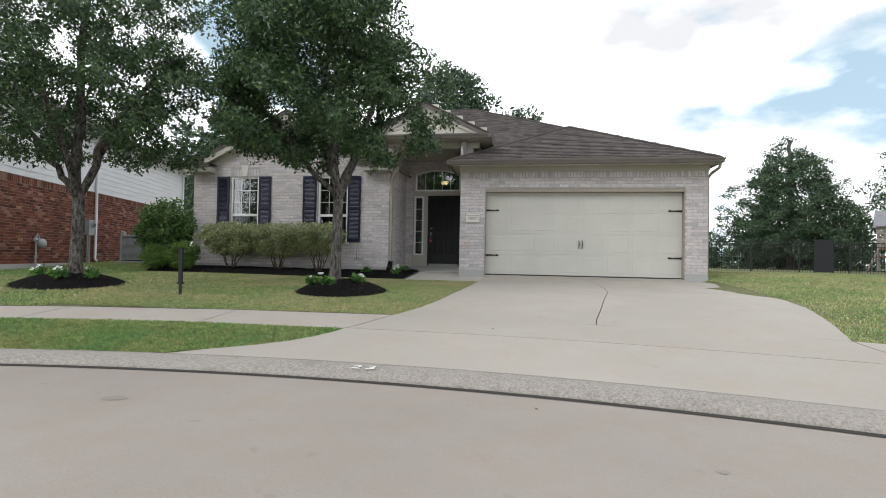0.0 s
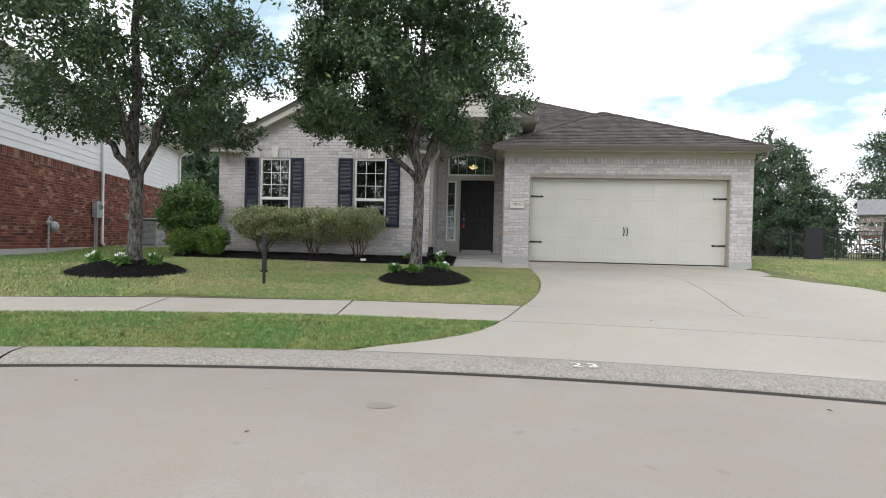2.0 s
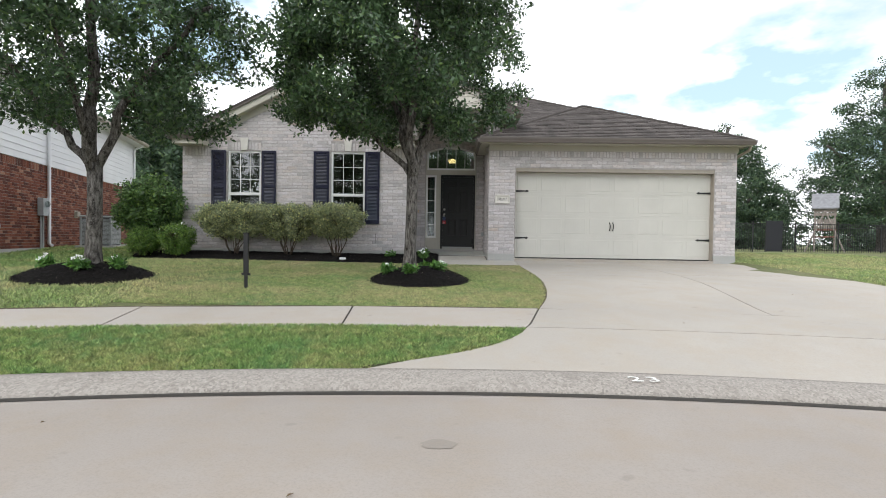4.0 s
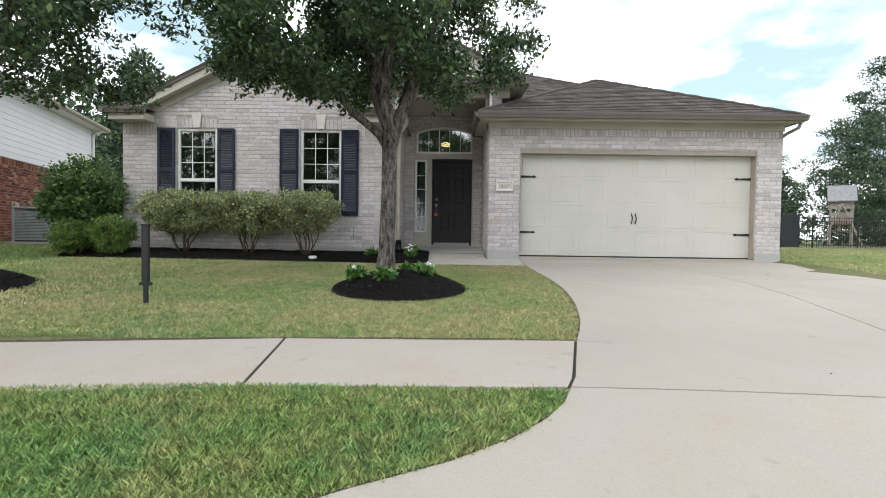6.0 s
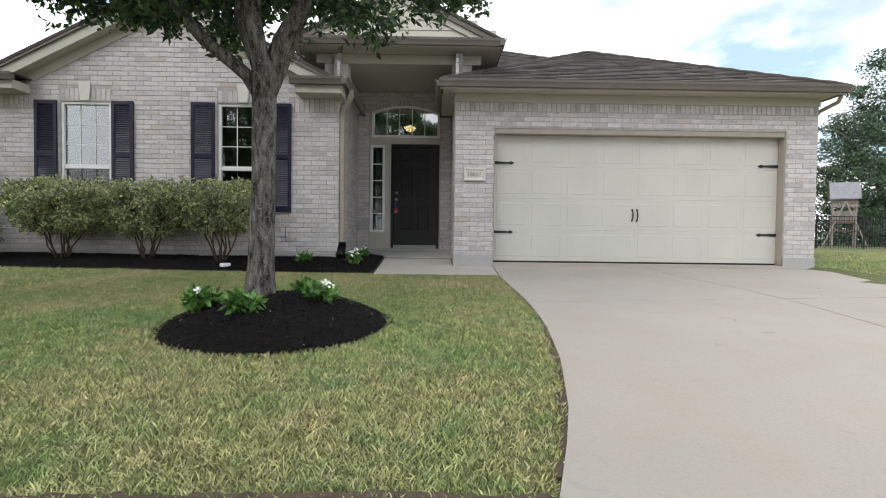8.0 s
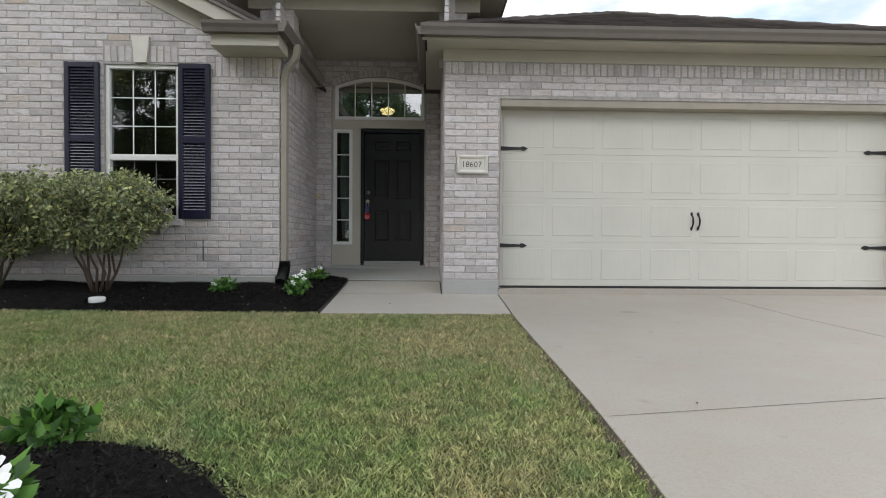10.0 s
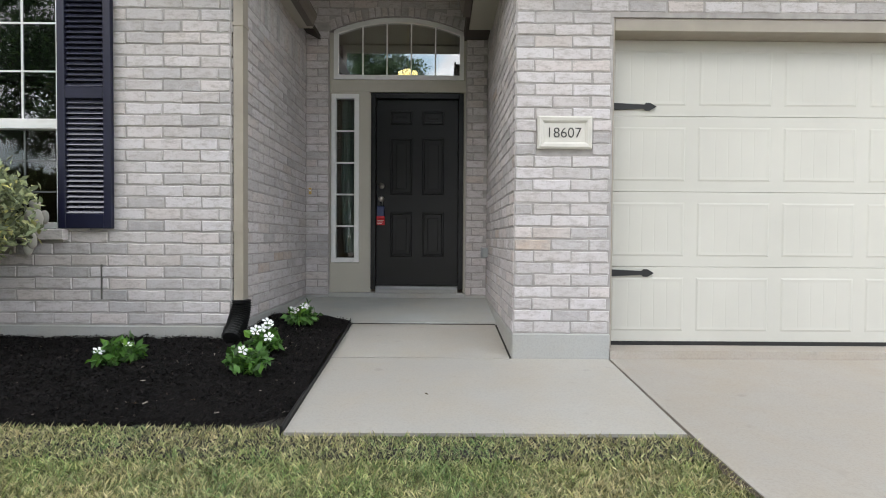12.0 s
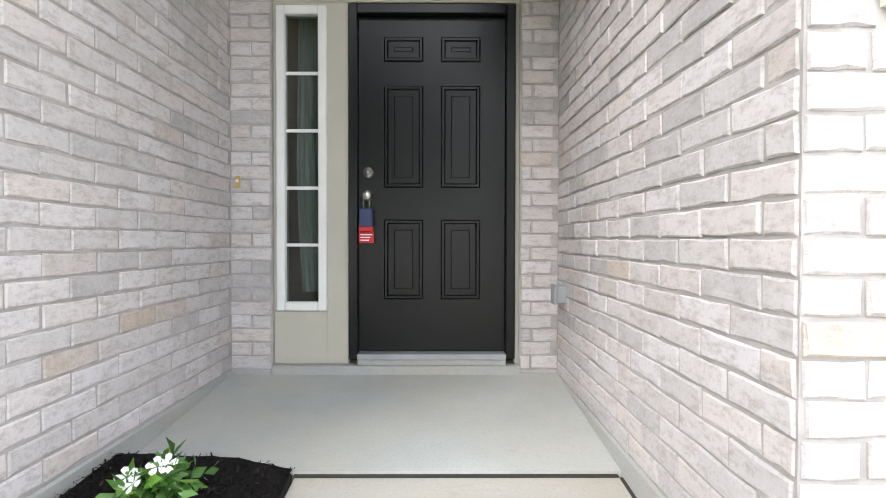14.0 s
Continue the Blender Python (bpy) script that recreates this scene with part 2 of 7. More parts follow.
def glass_material(name, gloss=1.0):
    n = Nodes(name)
    t = n.t
    fr = n.add("ShaderNodeFresnel")
    fr.inputs["IOR"].default_value = 1.55 if gloss >= 1 else 1.35
    mul = n.add("ShaderNodeMath")
    mul.operation = "MULTIPLY_ADD"
    mul.inputs[1].default_value, mul.inputs[2].default_value = 1.6 * gloss, 0.1 * gloss
    mul.use_clamp = True
    n.wire(fr.outputs["Fac"], mul.inputs[0])
    g = n.add("ShaderNodeBsdfGlossy")
    g.inputs["Roughness"].default_value = 0.0
    tr = n.add("ShaderNodeBsdfTransparent")
    tr.inputs["Color"].default_value = (0.62, 0.66, 0.65, 1)
    mx = n.add("ShaderNodeMixShader")
    n.wire(mul.outputs["Value"], mx.inputs["Fac"])
    n.wire(tr.outputs["BSDF"], mx.inputs[1])
    n.wire(g.outputs["BSDF"], mx.inputs[2])
    n.wire(mx.outputs["Shader"], t.nodes["Material Output"].inputs["Surface"])
    return n.m


def glow(name, colour, strength):
    n = Nodes(name)
    n.colour(colour)
    n.b.inputs["Emission Color"].default_value = (*colour, 1)
    n.b.inputs["Emission Strength"].default_value = strength
    return n.m


M_ROAD = concrete_material("road_concrete", (0.352, 0.312, 0.276), 0.16)
M_DRIVE = concrete_material("drive_concrete", (0.425, 0.388, 0.342), 0.14)
M_WALK = concrete_material("walk_concrete", (0.435, 0.393, 0.348), 0.12)
M_FRONT = concrete_material("front_walk_concrete", (0.49, 0.462, 0.415), 0.16)
M_PORCH = concrete_material("porch_concrete", (0.53, 0.538, 0.515), 0.36)
M_FOUND = concrete_material("foundation_concrete", (0.45, 0.45, 0.435), 0.2)
M_KERB = kerb_material()
M_JOINT = plain("joint_dirt", (0.035, 0.03, 0.024), 0.95)
M_BRICK = brick_material("whitewashed_brick", False, (0.568, 0.536, 0.54))
M_BRICK_J = brick_material("whitewashed_brick_joined", True, (0.568, 0.536, 0.54))
M_MORTAR = plain("mortar", (0.4, 0.374, 0.36), 0.95, vary=0.2, scale=12, bump=0.4, fine=90)
M_RED = red_brick_material("red_brick")
M_RED_MORTAR = plain("red_mortar", (0.25, 0.2, 0.17), 0.95)
M_SHINGLE = shingle_material()
M_SOIL = soil_material()
M_GRASS = grass_material("grass_lawn", (0.24, 0.345, 0.122), (0.53, 0.465, 0.25), 0.51)
M_GRASS_DRY = grass_material("grass_dry", (0.285, 0.35, 0.13), (0.54, 0.47, 0.27), 0.43)
M_GRASS_STRIP = grass_material("grass_verge", (0.185, 0.318, 0.098), (0.42, 0.4, 0.17), 0.52)
M_OAK = leaf_material("oak_leaf", (0.056, 0.108, 0.046), 0.36)
M_PINE = leaf_material("pine_needles", (0.065, 0.115, 0.065))
M_SHRUB = leaf_material("shrub_leaf", (0.1, 0.185, 0.06))
M_BOX = leaf_material("boxwood_leaf", (0.13, 0.235, 0.055))
M_HEDGE = leaf_material("hedge_leaf", (0.3, 0.35, 0.195))
M_BARK = bark_material()
M_TWIG = plain("twig", (0.1, 0.075, 0.055), 0.9)
M_MULCH = mulch_material()
M_TRIM = plain("beige_trim_paint", (0.47, 0.445, 0.38), 0.6, vary=0.06, scale=2)
M_FASCIA = plain("taupe_fascia_paint", (0.14, 0.12, 0.107), 0.55, vary=0.1, scale=3)
M_SPOUT = plain("beige_downspout", (0.34, 0.3, 0.25), 0.5, vary=0.1)
M_GARAGE = plain("cream_garage_door", (0.545, 0.53, 0.48), 0.5, vary=0.05, scale=1.5)
M_WHITE = plain("white_window_vinyl", (0.78, 0.78, 0.77), 0.4, vary=0.04)
M_SHUTTER = plain("navy_shutter", (0.008, 0.009, 0.03), 0.42, vary=0.2)
# slats share the shutter's navy; the sky's shine is lightened into their base colour
M_SLAT = plain("navy_slat_sky_lit", (0.03, 0.031, 0.05), 0.22, vary=0.1, bump=0)
M_SLAT.node_tree.nodes["Principled BSDF"].inputs["Coat Weight"].default_value = 0.8
M_DOOR = plain("black_door_paint", (0.0045, 0.0046, 0.0056), 0.3, vary=0.15, bump=0.15)
M_DOOR.node_tree.nodes["Principled BSDF"].inputs["Specular IOR Level"].default_value = 0.34
M_SHUTTER.node_tree.nodes["Principled BSDF"].inputs["Specular IOR Level"].default_value = 0.38
M_IRON = plain("black_iron", (0.009, 0.009, 0.0095), 0.55, vary=0.2)
M_STONE = plain("cast_stone", (0.64, 0.615, 0.565), 0.85, vary=0.08, bump=0.3)
M_SIDING = plain("white_siding", (0.72, 0.72, 0.73), 0.6, vary=0.05, scale=1.0)
M_BEIGE_SIDING = plain("beige_siding", (0.55, 0.52, 0.45), 0.6, vary=0.05)
M_GLASS = glass_material("window_glass")
M_GLASS_TOP = glass_material("transom_glass", 2.6)
M_GLASS_LOW = glass_material("screened_glass", 0.4)
M_SCREENED = plain("screened_grille", (0.1, 0.108, 0.108), 0.7)
M_PLASTIC = plain("black_plastic_pipe", (0.012, 0.012, 0.012), 0.45, vary=0.2)
M_GREY_METAL = plain("grey_metal", (0.36, 0.375, 0.385), 0.5, 0.3, vary=0.15)


# ---- building helpers ----
def link_mesh(name, me, material, parent=None, label=""):
    ob = new(name, me)
    if material and not me.materials:
        me.materials.append(material)
    ob.parent = parent
    if label:
        ob["label"] = label
    return ob


def part(name, bm, material, parent=None, label="", smooth=False):
    """Links a bmesh as one mesh object under a thing or part."""
    me = bpy.data.meshes.new(name)
    if smooth:
        for f in bm.faces:
            f.smooth = True
    bm.to_mesh(me)
    bm.free()
    return link_mesh(name, me, material, parent, label)


def raw(name, verts, faces, material, parent=None, label="", smooth=False):
    me = bpy.data.meshes.new(name)
    me.from_pydata([tuple(v) for v in verts], [], faces)
    if smooth:
        me.polygons.foreach_set("use_smooth", [True] * len(me.polygons))
    return link_mesh(name, me, material, parent, label)


def thing(name, label, category, group="", kind="", at=(0, 0, 0)):
    ob = new(name)
    ob.location = at
    return tagged(ob, label, category, group, kind)


def add_box(bm, x0, x1, y0, y1, z0, z1, bevel=0.0):
    vs = [bm.verts.new(p) for p in ((x0, y0, z0), (x1, y0, z0), (x1, y1, z0), (x0, y1, z0), (x0, y0, z1), (x1, y0, z1), (x1, y1, z1), (x0, y1, z1))]
    fs = [bm.faces.new([vs[i] for i in q]) for q in ((3, 2, 1, 0), (4, 5, 6, 7), (0, 1, 5, 4), (1, 2, 6, 5), (2, 3, 7, 6), (3, 0, 4, 7))]
    if bevel:
        es = list({e for f in fs for e in f.edges})
        bmesh.ops.bevel(bm, geom=es, offset=bevel, segments=1, affect="EDGES", profile=0.7)
    return bm


def box(name, x0, x1, y0, y1, z0, z1, material, parent=None, label="", bevel=0.0):
    return part(name, add_box(bmesh.new(), x0, x1, y0, y1, z0, z1, bevel), material, parent, label)


def prism(bm, outline, y0, y1):
    """An outline in x, z drawn out from y0 to y1."""
    a = [bm.verts.new((x, y0, z)) for x, z in outline]
    b = [bm.verts.new((x, y1, z)) for x, z in outline]
    bm.faces.new(a)
    bm.faces.new(b[::-1])
    for i in range(len(a)):
        j = (i + 1) % len(a)
        bm.faces.new((a[j], a[i], b[i], b[j]))
    bmesh.ops.recalc_face_normals(bm, faces=bm.faces[:])
    return bm


def tube(bm, points, radii, sides=8, cap=True):
    """A tapered tube along points."""
    rings = []
    pts = [Vector(p) for p in points]
    for i, p in enumerate(pts):
        d = (pts[min(i + 1, len(pts) - 1)] - pts[max(i - 1, 0)]).normalized()
        u = d.cross(Vector((0.31, 0.87, 0.2))).normalized()
        v = d.cross(u)
        r = radii[i] if isinstance(radii, (list, tuple)) else radii
        rings.append([bm.verts.new(p + (u * math.cos(k * math.tau / sides) + v * math.sin(k * math.tau / sides)) * r) for k in range(sides)])
    for a, b in zip(rings, rings[1:]):
        for k in range(sides):
            bm.faces.new((a[k], a[(k + 1) % sides], b[(k + 1) % sides], b[k]))
    if cap:
        bm.faces.new(rings[0][::-1])
        bm.faces.new(rings[-1])
    return bm


# ---- the lie of the land ----
KX, KY = -2.0, -11.5          # middle of the turning circle
R_ROAD, R_KERB = 15.46, 15.83  # its gutter line and the back of its kerb
R_WALK0, R_WALK1 = 16.84, 17.79
_prof_y = [-1000, 4.33, 5.25, 6.35, 7.5, 8.5, 10.5, 12.1, 13.3, 16.0, 24.0, 60.0, 4000.0]
_prof_z = [0.05, 0.05, 0.185, 0.235, 0.3, 0.361, 0.39, 0.407, 0.47, 0.6, 0.56, 0.5, 0.5]


def rad(x, y):
    return math.hypot(x - KX, y - KY)


def level(x, y):
    """Height of the finished ground: it rises from the kerb to the house, by the distance from the turning circle near the street."""
    yy = rad(x, y) + KY
    k = min(1, max(0, (y - 7) / 5))
    return float(np.interp(yy * (1 - k) + y * k, _prof_y, _prof_z))


def lawn_level(x, y):
    z = level(x, y)
    side = min(1, max(0, (x - 3.6) / 1.2)) * min(1, max(0, (y - 6.5) / 5)) * min(1, max(0, (24 - y) / 9))
    left = min(1, max(0, (-x - 4) / 4)) * min(1, max(0, (y - 6.5) / 2)) * min(1, max(0, (16 - y) / 3))
    return z + 0.1 * side + 0.03 * left


def polar(r, a):
    """a: degrees from +y, clockwise."""
    return KX + r * math.sin(radians(a)), KY + r * math.cos(radians(a))


# ---- ground, road, kerb ----
def build_ground():
    rs = [0, 8, R_KERB - 0.3, R_KERB - 0.06] + list(np.arange(R_KERB - 0.02, 40, 0.28)) + [42, 44, 47, 51, 56, 63, 75, 100, 160, 300, 700, 2500]
    angs = list(np.arange(-180, -60, 6.0)) + list(np.arange(-60, 60, 0.75)) + list(np.arange(60, 180, 6.0))
    verts, faces = [], []
    for r in rs:
        for a in angs:
            x, y = polar(r, a)
            z = -0.35 if r < R_KERB - 0.04 else lawn_level(x, y) - 0.03 + 0.012 * noise.noise((x * 1.7, y * 1.7, 0))
            if -2.95 < x < 4.3 and 11.9 < y < 15.6:
                z -= 0.16
            verts.append((x, y, z))
    n = len(angs)
    for i in range(len(rs) - 1):
        for j in range(n):
            k = (j + 1) % n
            faces.append((i * n + j, i * n + k, (i + 1) * n + k, (i + 1) * n + j))
    ob = raw("ground", verts, faces, M_SOIL, smooth=True)
    tagged(ob, "grassy ground sheet under lawn and far yards", "ground", kind="stuff")
    ob["kind"] = "structure"


build_ground()


def ring_strip(name, profile, a0, a1, step, material, parent=None, label=""):
    """A strip round the turning circle; profile: (r, z) pairs from the street outwards."""
    angs = np.linspace(a0, a1, max(2, int(abs(a1 - a0) / step) + 1))
    verts, faces = [], []
    for a in angs:
        for r, z in profile:
            verts.append((*polar(r, a), z))
    n = len(profile)
    for i in range(len(angs) - 1):
        for j in range(n - 1):
            faces.append((i * n + j, i * n + j + 1, (i + 1) * n + j + 1, (i + 1) * n + j))
    me_ob = raw(name, verts, [f[::-1] for f in faces], material, parent, label, smooth=True)
    return me_ob


road = raw("road", [(KX, KY, 0.12)] + [(*polar(r, a), z) for r, z in ((7, 0.09), (R_ROAD - 4.5, 0.045), (R_ROAD - 1.5, 0.012), (R_ROAD - 0.3, -0.008), (R_ROAD + 0.06, -0.014)) for a in range(0, 360, 2)],
           [(0, 1 + (i + 1) % 180, 1 + i) for i in range(180)] + [(1 + k * 180 + i, 1 + k * 180 + (i + 1) % 180, 181 + k * 180 + (i + 1) % 180, 181 + k * 180 + i) for k in range(4) for i in range(180)], M_ROAD, smooth=True)
tagged(road, "pale concrete road of a cul-de-sac with faint stains", "road", kind="structure")

kerb = thing("kerb", "rolled exposed-aggregate concrete kerb round the turning circle", "kerb", kind="structure")
KERB_PROFILE = [(R_ROAD + 0.012, -0.05), (R_ROAD + 0.016, 0.0), (R_ROAD + 0.05, 0.022), (R_ROAD + 0.12, 0.04), (R_ROAD + 0.2, 0.052), (R_ROAD + 0.3, 0.056), (R_KERB - 0.01, 0.053), (R_KERB - 0.004, -0.05)]
for a0, a1 in ((-85, -42.05), (-42, -13.05), (-12.97, 16), (16.06, 45), (45.05, 85)):
    ring_strip("kerb_segment", KERB_PROFILE, a0, a1, 0.4, M_KERB, kerb)
gap = ring_strip("gutter_joint", [(R_ROAD - 0.035, -0.0085), (R_ROAD + 0.02, -0.004)], -85, 85, 0.5, M_JOINT, kerb, "dark dirt-filled joint along the gutter")

for a in (-13.01, -42.02, 16.03):
    v = []
    for r, z in ((R_ROAD, -0.004), (R_ROAD - 1.5, 0.0145), (R_ROAD - 4.5, 0.0475)):
        x, y = polar(r, a)
        v += [(x - 0.009, y, z), (x + 0.009, y, z)]
    raw("road_joint", v, [(0, 1, 3, 2), (2, 3, 5, 4)], M_JOINT, kerb)


def slab(name, rows, material, parent, thick=0.09, lift=0.0, cols=6, z_of=level):
    """A concrete slab between left and right edges; rows: (xl, yl, xr, yr) from near to far."""
    verts, faces = [], []
    for xl, yl, xr, yr in rows:
        for k in range(cols + 1):
            f = k / cols
            x, y = xl + (xr - xl) * f, yl + (yr - yl) * f
            verts.append((x, y, z_of(x, y) + lift))
    w, h = cols + 1, len(rows)
    for i in range(h - 1):
        for j in range(cols):
            a = i * w + j
            faces.append((a, a + 1, a + w + 1, a + w))
    edge = [j for j in range(w)] + [i * w + cols for i in range(1, h)] + [(h - 1) * w + j for j in range(cols - 1, -1, -1)] + [i * w for i in range(h - 2, 0, -1)]
    base = len(verts)
    for e in edge:
        x, y, z = verts[e]
        verts.append((x, y, z - thick))
    for i in range(len(edge)):
        j = (i + 1) % len(edge)
        faces.append((edge[j], edge[i], base + i, base + j))
    return raw(name, verts, faces, material, parent)


# ---- driveway, pavement, front walk ----
Y_F = 13.38                                    # brick front of the house
_dl_y = [3.9, 4.34, 4.52, 4.72, 4.9, 5.1, 5.5, 6.3, 6.85, 7.6, 8.2, 9.0, 9.6, 11.0, 12.2, 13.36]
_dl_x = [-3.17, -3.13, -2.72, -2.33, -2.1, -1.92, -1.76, -1.55, -1.375, -1.23, -1.16, -1.1, -1.07, -1.045, -1.01, -0.985]
_dr_y = [2.6, 3.2, 3.8, 4.4, 4.9, 5.5, 6.3, 6.77, 7.5, 9.0, 11.0, 12.3, 13.0, 13.36]
_dr_x = [4.6, 4.0, 3.5, 3.2, 3.05, 3.05, 3.35, 3.5, 3.72, 4.1, 4.38, 4.5, 4.45, 4.3]
_dj_y = [6.2, 7.2, 8.2, 9.6, 11.0, 12.3, 13.36]
_dj_x = [0.82, 1.03, 1.22, 1.5, 1.64, 1.62, 1.54]


def drive_left(y):
    return float(np.interp(y, _dl_y, _dl_x))


def drive_right(y):
    return float(np.interp(y, _dr_y, _dr_x))


def arc_y(x, r):
    return KY + math.sqrt(max(0.0, r * r - (x - KX) ** 2))


def on_arc(edge, r):
    """The point of a driveway edge on the circle of radius r."""
    y = 4.5
    for _ in range(30):
        y = arc_y(edge(y), r)
    return edge(y), y


def drive_z(x, y):
    return level(x, y) - 0.006


driveway = thing("driveway", "pale concrete driveway slabs with dark joints", "driveway", kind="structure")


def arc_slab(name, r0, r1, left, right, parent, steps=6, cols=26, **kw):
    rows = []
    verts = []
    for i in range(steps + 1):
        r = r0 + (r1 - r0) * i / steps
        rows.append((r, on_arc(left, r)[0], on_arc(right, r)[0]))
    for r, xl, xr in rows:
        for k in range(cols + 1):
            x = xl + (xr - xl) * k / cols
            y = arc_y(x, r)
            verts.append((x, y, drive_z(x, y)))
    w = cols + 1
    faces = [(i * w + j, i * w + j + 1, (i + 1) * w + j + 1, (i + 1) * w + j) for i in range(steps) for j in range(cols)]
    edge = list(range(w)) + [i * w + cols for i in range(1, steps + 1)] + [steps * w + j for j in range(cols - 1, -1, -1)] + [i * w for i in range(steps - 1, 0, -1)]
    b = len(verts)
    verts += [(verts[e][0], verts[e][1], verts[e][2] - 0.09) for e in edge]
    faces += [(edge[(i + 1) % len(edge)], edge[i], b + i, b + (i + 1) % len(edge)) for i in range(len(edge))]
    return raw(name, verts, faces, M_DRIVE, parent)


arc_slab("apron_slab", R_KERB + 0.004, R_WALK0 - 0.009, drive_left, drive_right, driveway)
arc_slab("crossing_slab", R_WALK0 + 0.009, R_WALK1 - 0.009, drive_left, drive_right, driveway)


def drive_field(name, left, right, parent):
    ys = np.linspace(0, 1, 22)
    rows = []
    for f in ys:
        xl0, yl0 = on_arc(left, R_WALK1 + 0.009)
        xr0, yr0 = on_arc(right, R_WALK1 + 0.009)
        yl, yr = yl0 + (13.355 - yl0) * f, yr0 + (13.355 - yr0) * f
        rows.append((left(yl), yl, right(yr), yr))
    return slab(name, rows, M_DRIVE, parent, z_of=drive_z, cols=10)


drive_field("drive_slab", drive_left, lambda y: float(np.interp(y, _dj_y, _dj_x)) - 0.006, driveway)
drive_field("drive_slab", lambda y: float(np.interp(y, _dj_y, _dj_x)) + 0.006, drive_right, driveway)

pavement = thing("pavement", "pale concrete pavement slabs edged by grass", "pavement", kind="structure")
_step = 6.9
_a_end = math.degrees(math.asin((-1.62 - KX) / 17.3))
_joint0 = math.degrees(math.asin((-3.54 - KX) / 17.3))
cuts = [_a_end, _joint0] + [_joint0 - _step * i for i in range(1, 9)]
for a1, a0 in zip(cuts, cuts[1:]):
    n = 8
    rows = []
    for i in range(7):
        r = R_WALK0 + (R_WALK1 - R_WALK0) * i / 6
        ae = a1
        if a1 == _a_end:
            ae = math.degrees(math.asin((on_arc(drive_left, r)[0] - 0.009 - KX) / r))
        rows.append((*polar(r, a0 + 0.035), *polar(r, ae - 0.035)))
    slab("pavement_slab", rows, M_WALK, pavement, z_of=drive_z, cols=10)

_a_right = [math.degrees(math.asin((3.03 - KX) / 17.3)) + 6.9 * i for i in range(6)]
for k, (a0, a1) in enumerate(zip(_a_right, _a_right[1:])):
    rows = []
    for i in range(7):
        r = R_WALK0 + (R_WALK1 - R_WALK0) * i / 6
        aa = a0 if k else math.degrees(math.asin((on_arc(drive_right, r)[0] + 0.009 - KX) / r))
        rows.append((*polar(r, aa + 0.03), *polar(r, a1 - 0.03)))
    slab("pavement_slab", rows, M_WALK, pavement, z_of=drive_z, cols=10)


def surface_joint(points, width, parent):
    """A thin sawn joint lying in the driveway's surface."""
    v, f = [], []
    for i, (x, y) in enumerate(points):
        v += [(x, y - width / 2, drive_z(x, y) + 0.0015), (x, y + width / 2, drive_z(x, y) + 0.0015)]
        if i:
            f.append((2 * i - 2, 2 * i, 2 * i + 1, 2 * i - 1))
    raw("sawn_joint", v, f, M_JOINT, parent)


def radial_joint(a, r0, r1, half=0.016):
    """Dirt lying in a joint between two pavement slabs."""
    v, f = [], []
    for i, r in enumerate(np.linspace(r0, r1, 9)):
        x, y = polar(r, a)
        z = drive_z(x, y) - 0.007
        v += [(x - half, y, z), (x + half, y, z)]
        if i:
            f.append((2 * i - 2, 2 * i - 1, 2 * i + 1, 2 * i))
    raw("dirt_joint", v, f, M_JOINT, pavement)


def arc_joint(r, xa, xb, half=0.013):
    """Dirt lying in a joint that follows the turning circle."""
    v, f = [], []
    for i, x in enumerate(np.linspace(xa, xb, 60)):
        y = arc_y(x, r)
        z = drive_z(x, y) - 0.006
        v += [(x, y - half, z), (x, y + half, z)]
        if i:
            f.append((2 * i - 2, 2 * i, 2 * i + 1, 2 * i - 1))
    raw("dirt_joint", v, f, M_JOINT, driveway)


for a in cuts[1:] + _a_right[1:]:
    radial_joint(a, R_WALK0, R_WALK1)
arc_joint(R_WALK1, on_arc(drive_left, R_WALK1)[0], on_arc(drive_right, R_WALK1)[0])
arc_joint(R_WALK0, on_arc(drive_left, R_WALK0)[0], on_arc(drive_right, R_WALK0)[0])
for edge_ in (drive_left, drive_right):
    v = []
    for r in np.linspace(R_WALK0, R_WALK1, 9):
        x, y = on_arc(edge_, r)
        v += [(x - 0.013, y, drive_z(x, y) - 0.0085), (x + 0.013, y, drive_z(x, y) - 0.006)]
    raw("dirt_joint", v, [(2 * i, 2 * i + 1, 2 * i + 3, 2 * i + 2) for i in range(8)], M_JOINT, driveway)
surface_joint([(x, 9.86 + 0.13 * (x - 1.5)) for x in np.linspace(1.56, 4.1, 14)], 0.011, driveway)
surface_joint([(x, 9.86 + 0.16 * (x - 1.5)) for x in np.linspace(-1.05, 1.5, 14)], 0.0035, driveway)

X_AL, X_AR = -3.56, -1.635      # sides of the entry recess
Y_D = 15.3                       # back of the entry recess


def walk_z(x, y):
    return level(x, y) - 0.008 if y < 13.29 else float(np.interp(y, (13.29, 14.22), (0.462, 0.532)))


front_walk = thing("front_walk", "short pale concrete walk from driveway to porch", "walk", kind="structure")
slab("walk_slab", [(-2.82, 12.13, drive_left(12.13) - 0.014, 12.13), (-2.84, 12.75, drive_left(12.75) - 0.014, 12.75), (-2.855, 13.28, drive_left(13.28) - 0.014, 13.28)], M_FRONT, front_walk, z_of=walk_z)
slab("walk_slab", [(-2.857, 13.292, X_AR - 0.025, 13.292), (-2.875, 14.2, X_AR - 0.025, 14.2)], M_FRONT, front_walk, z_of=walk_z)
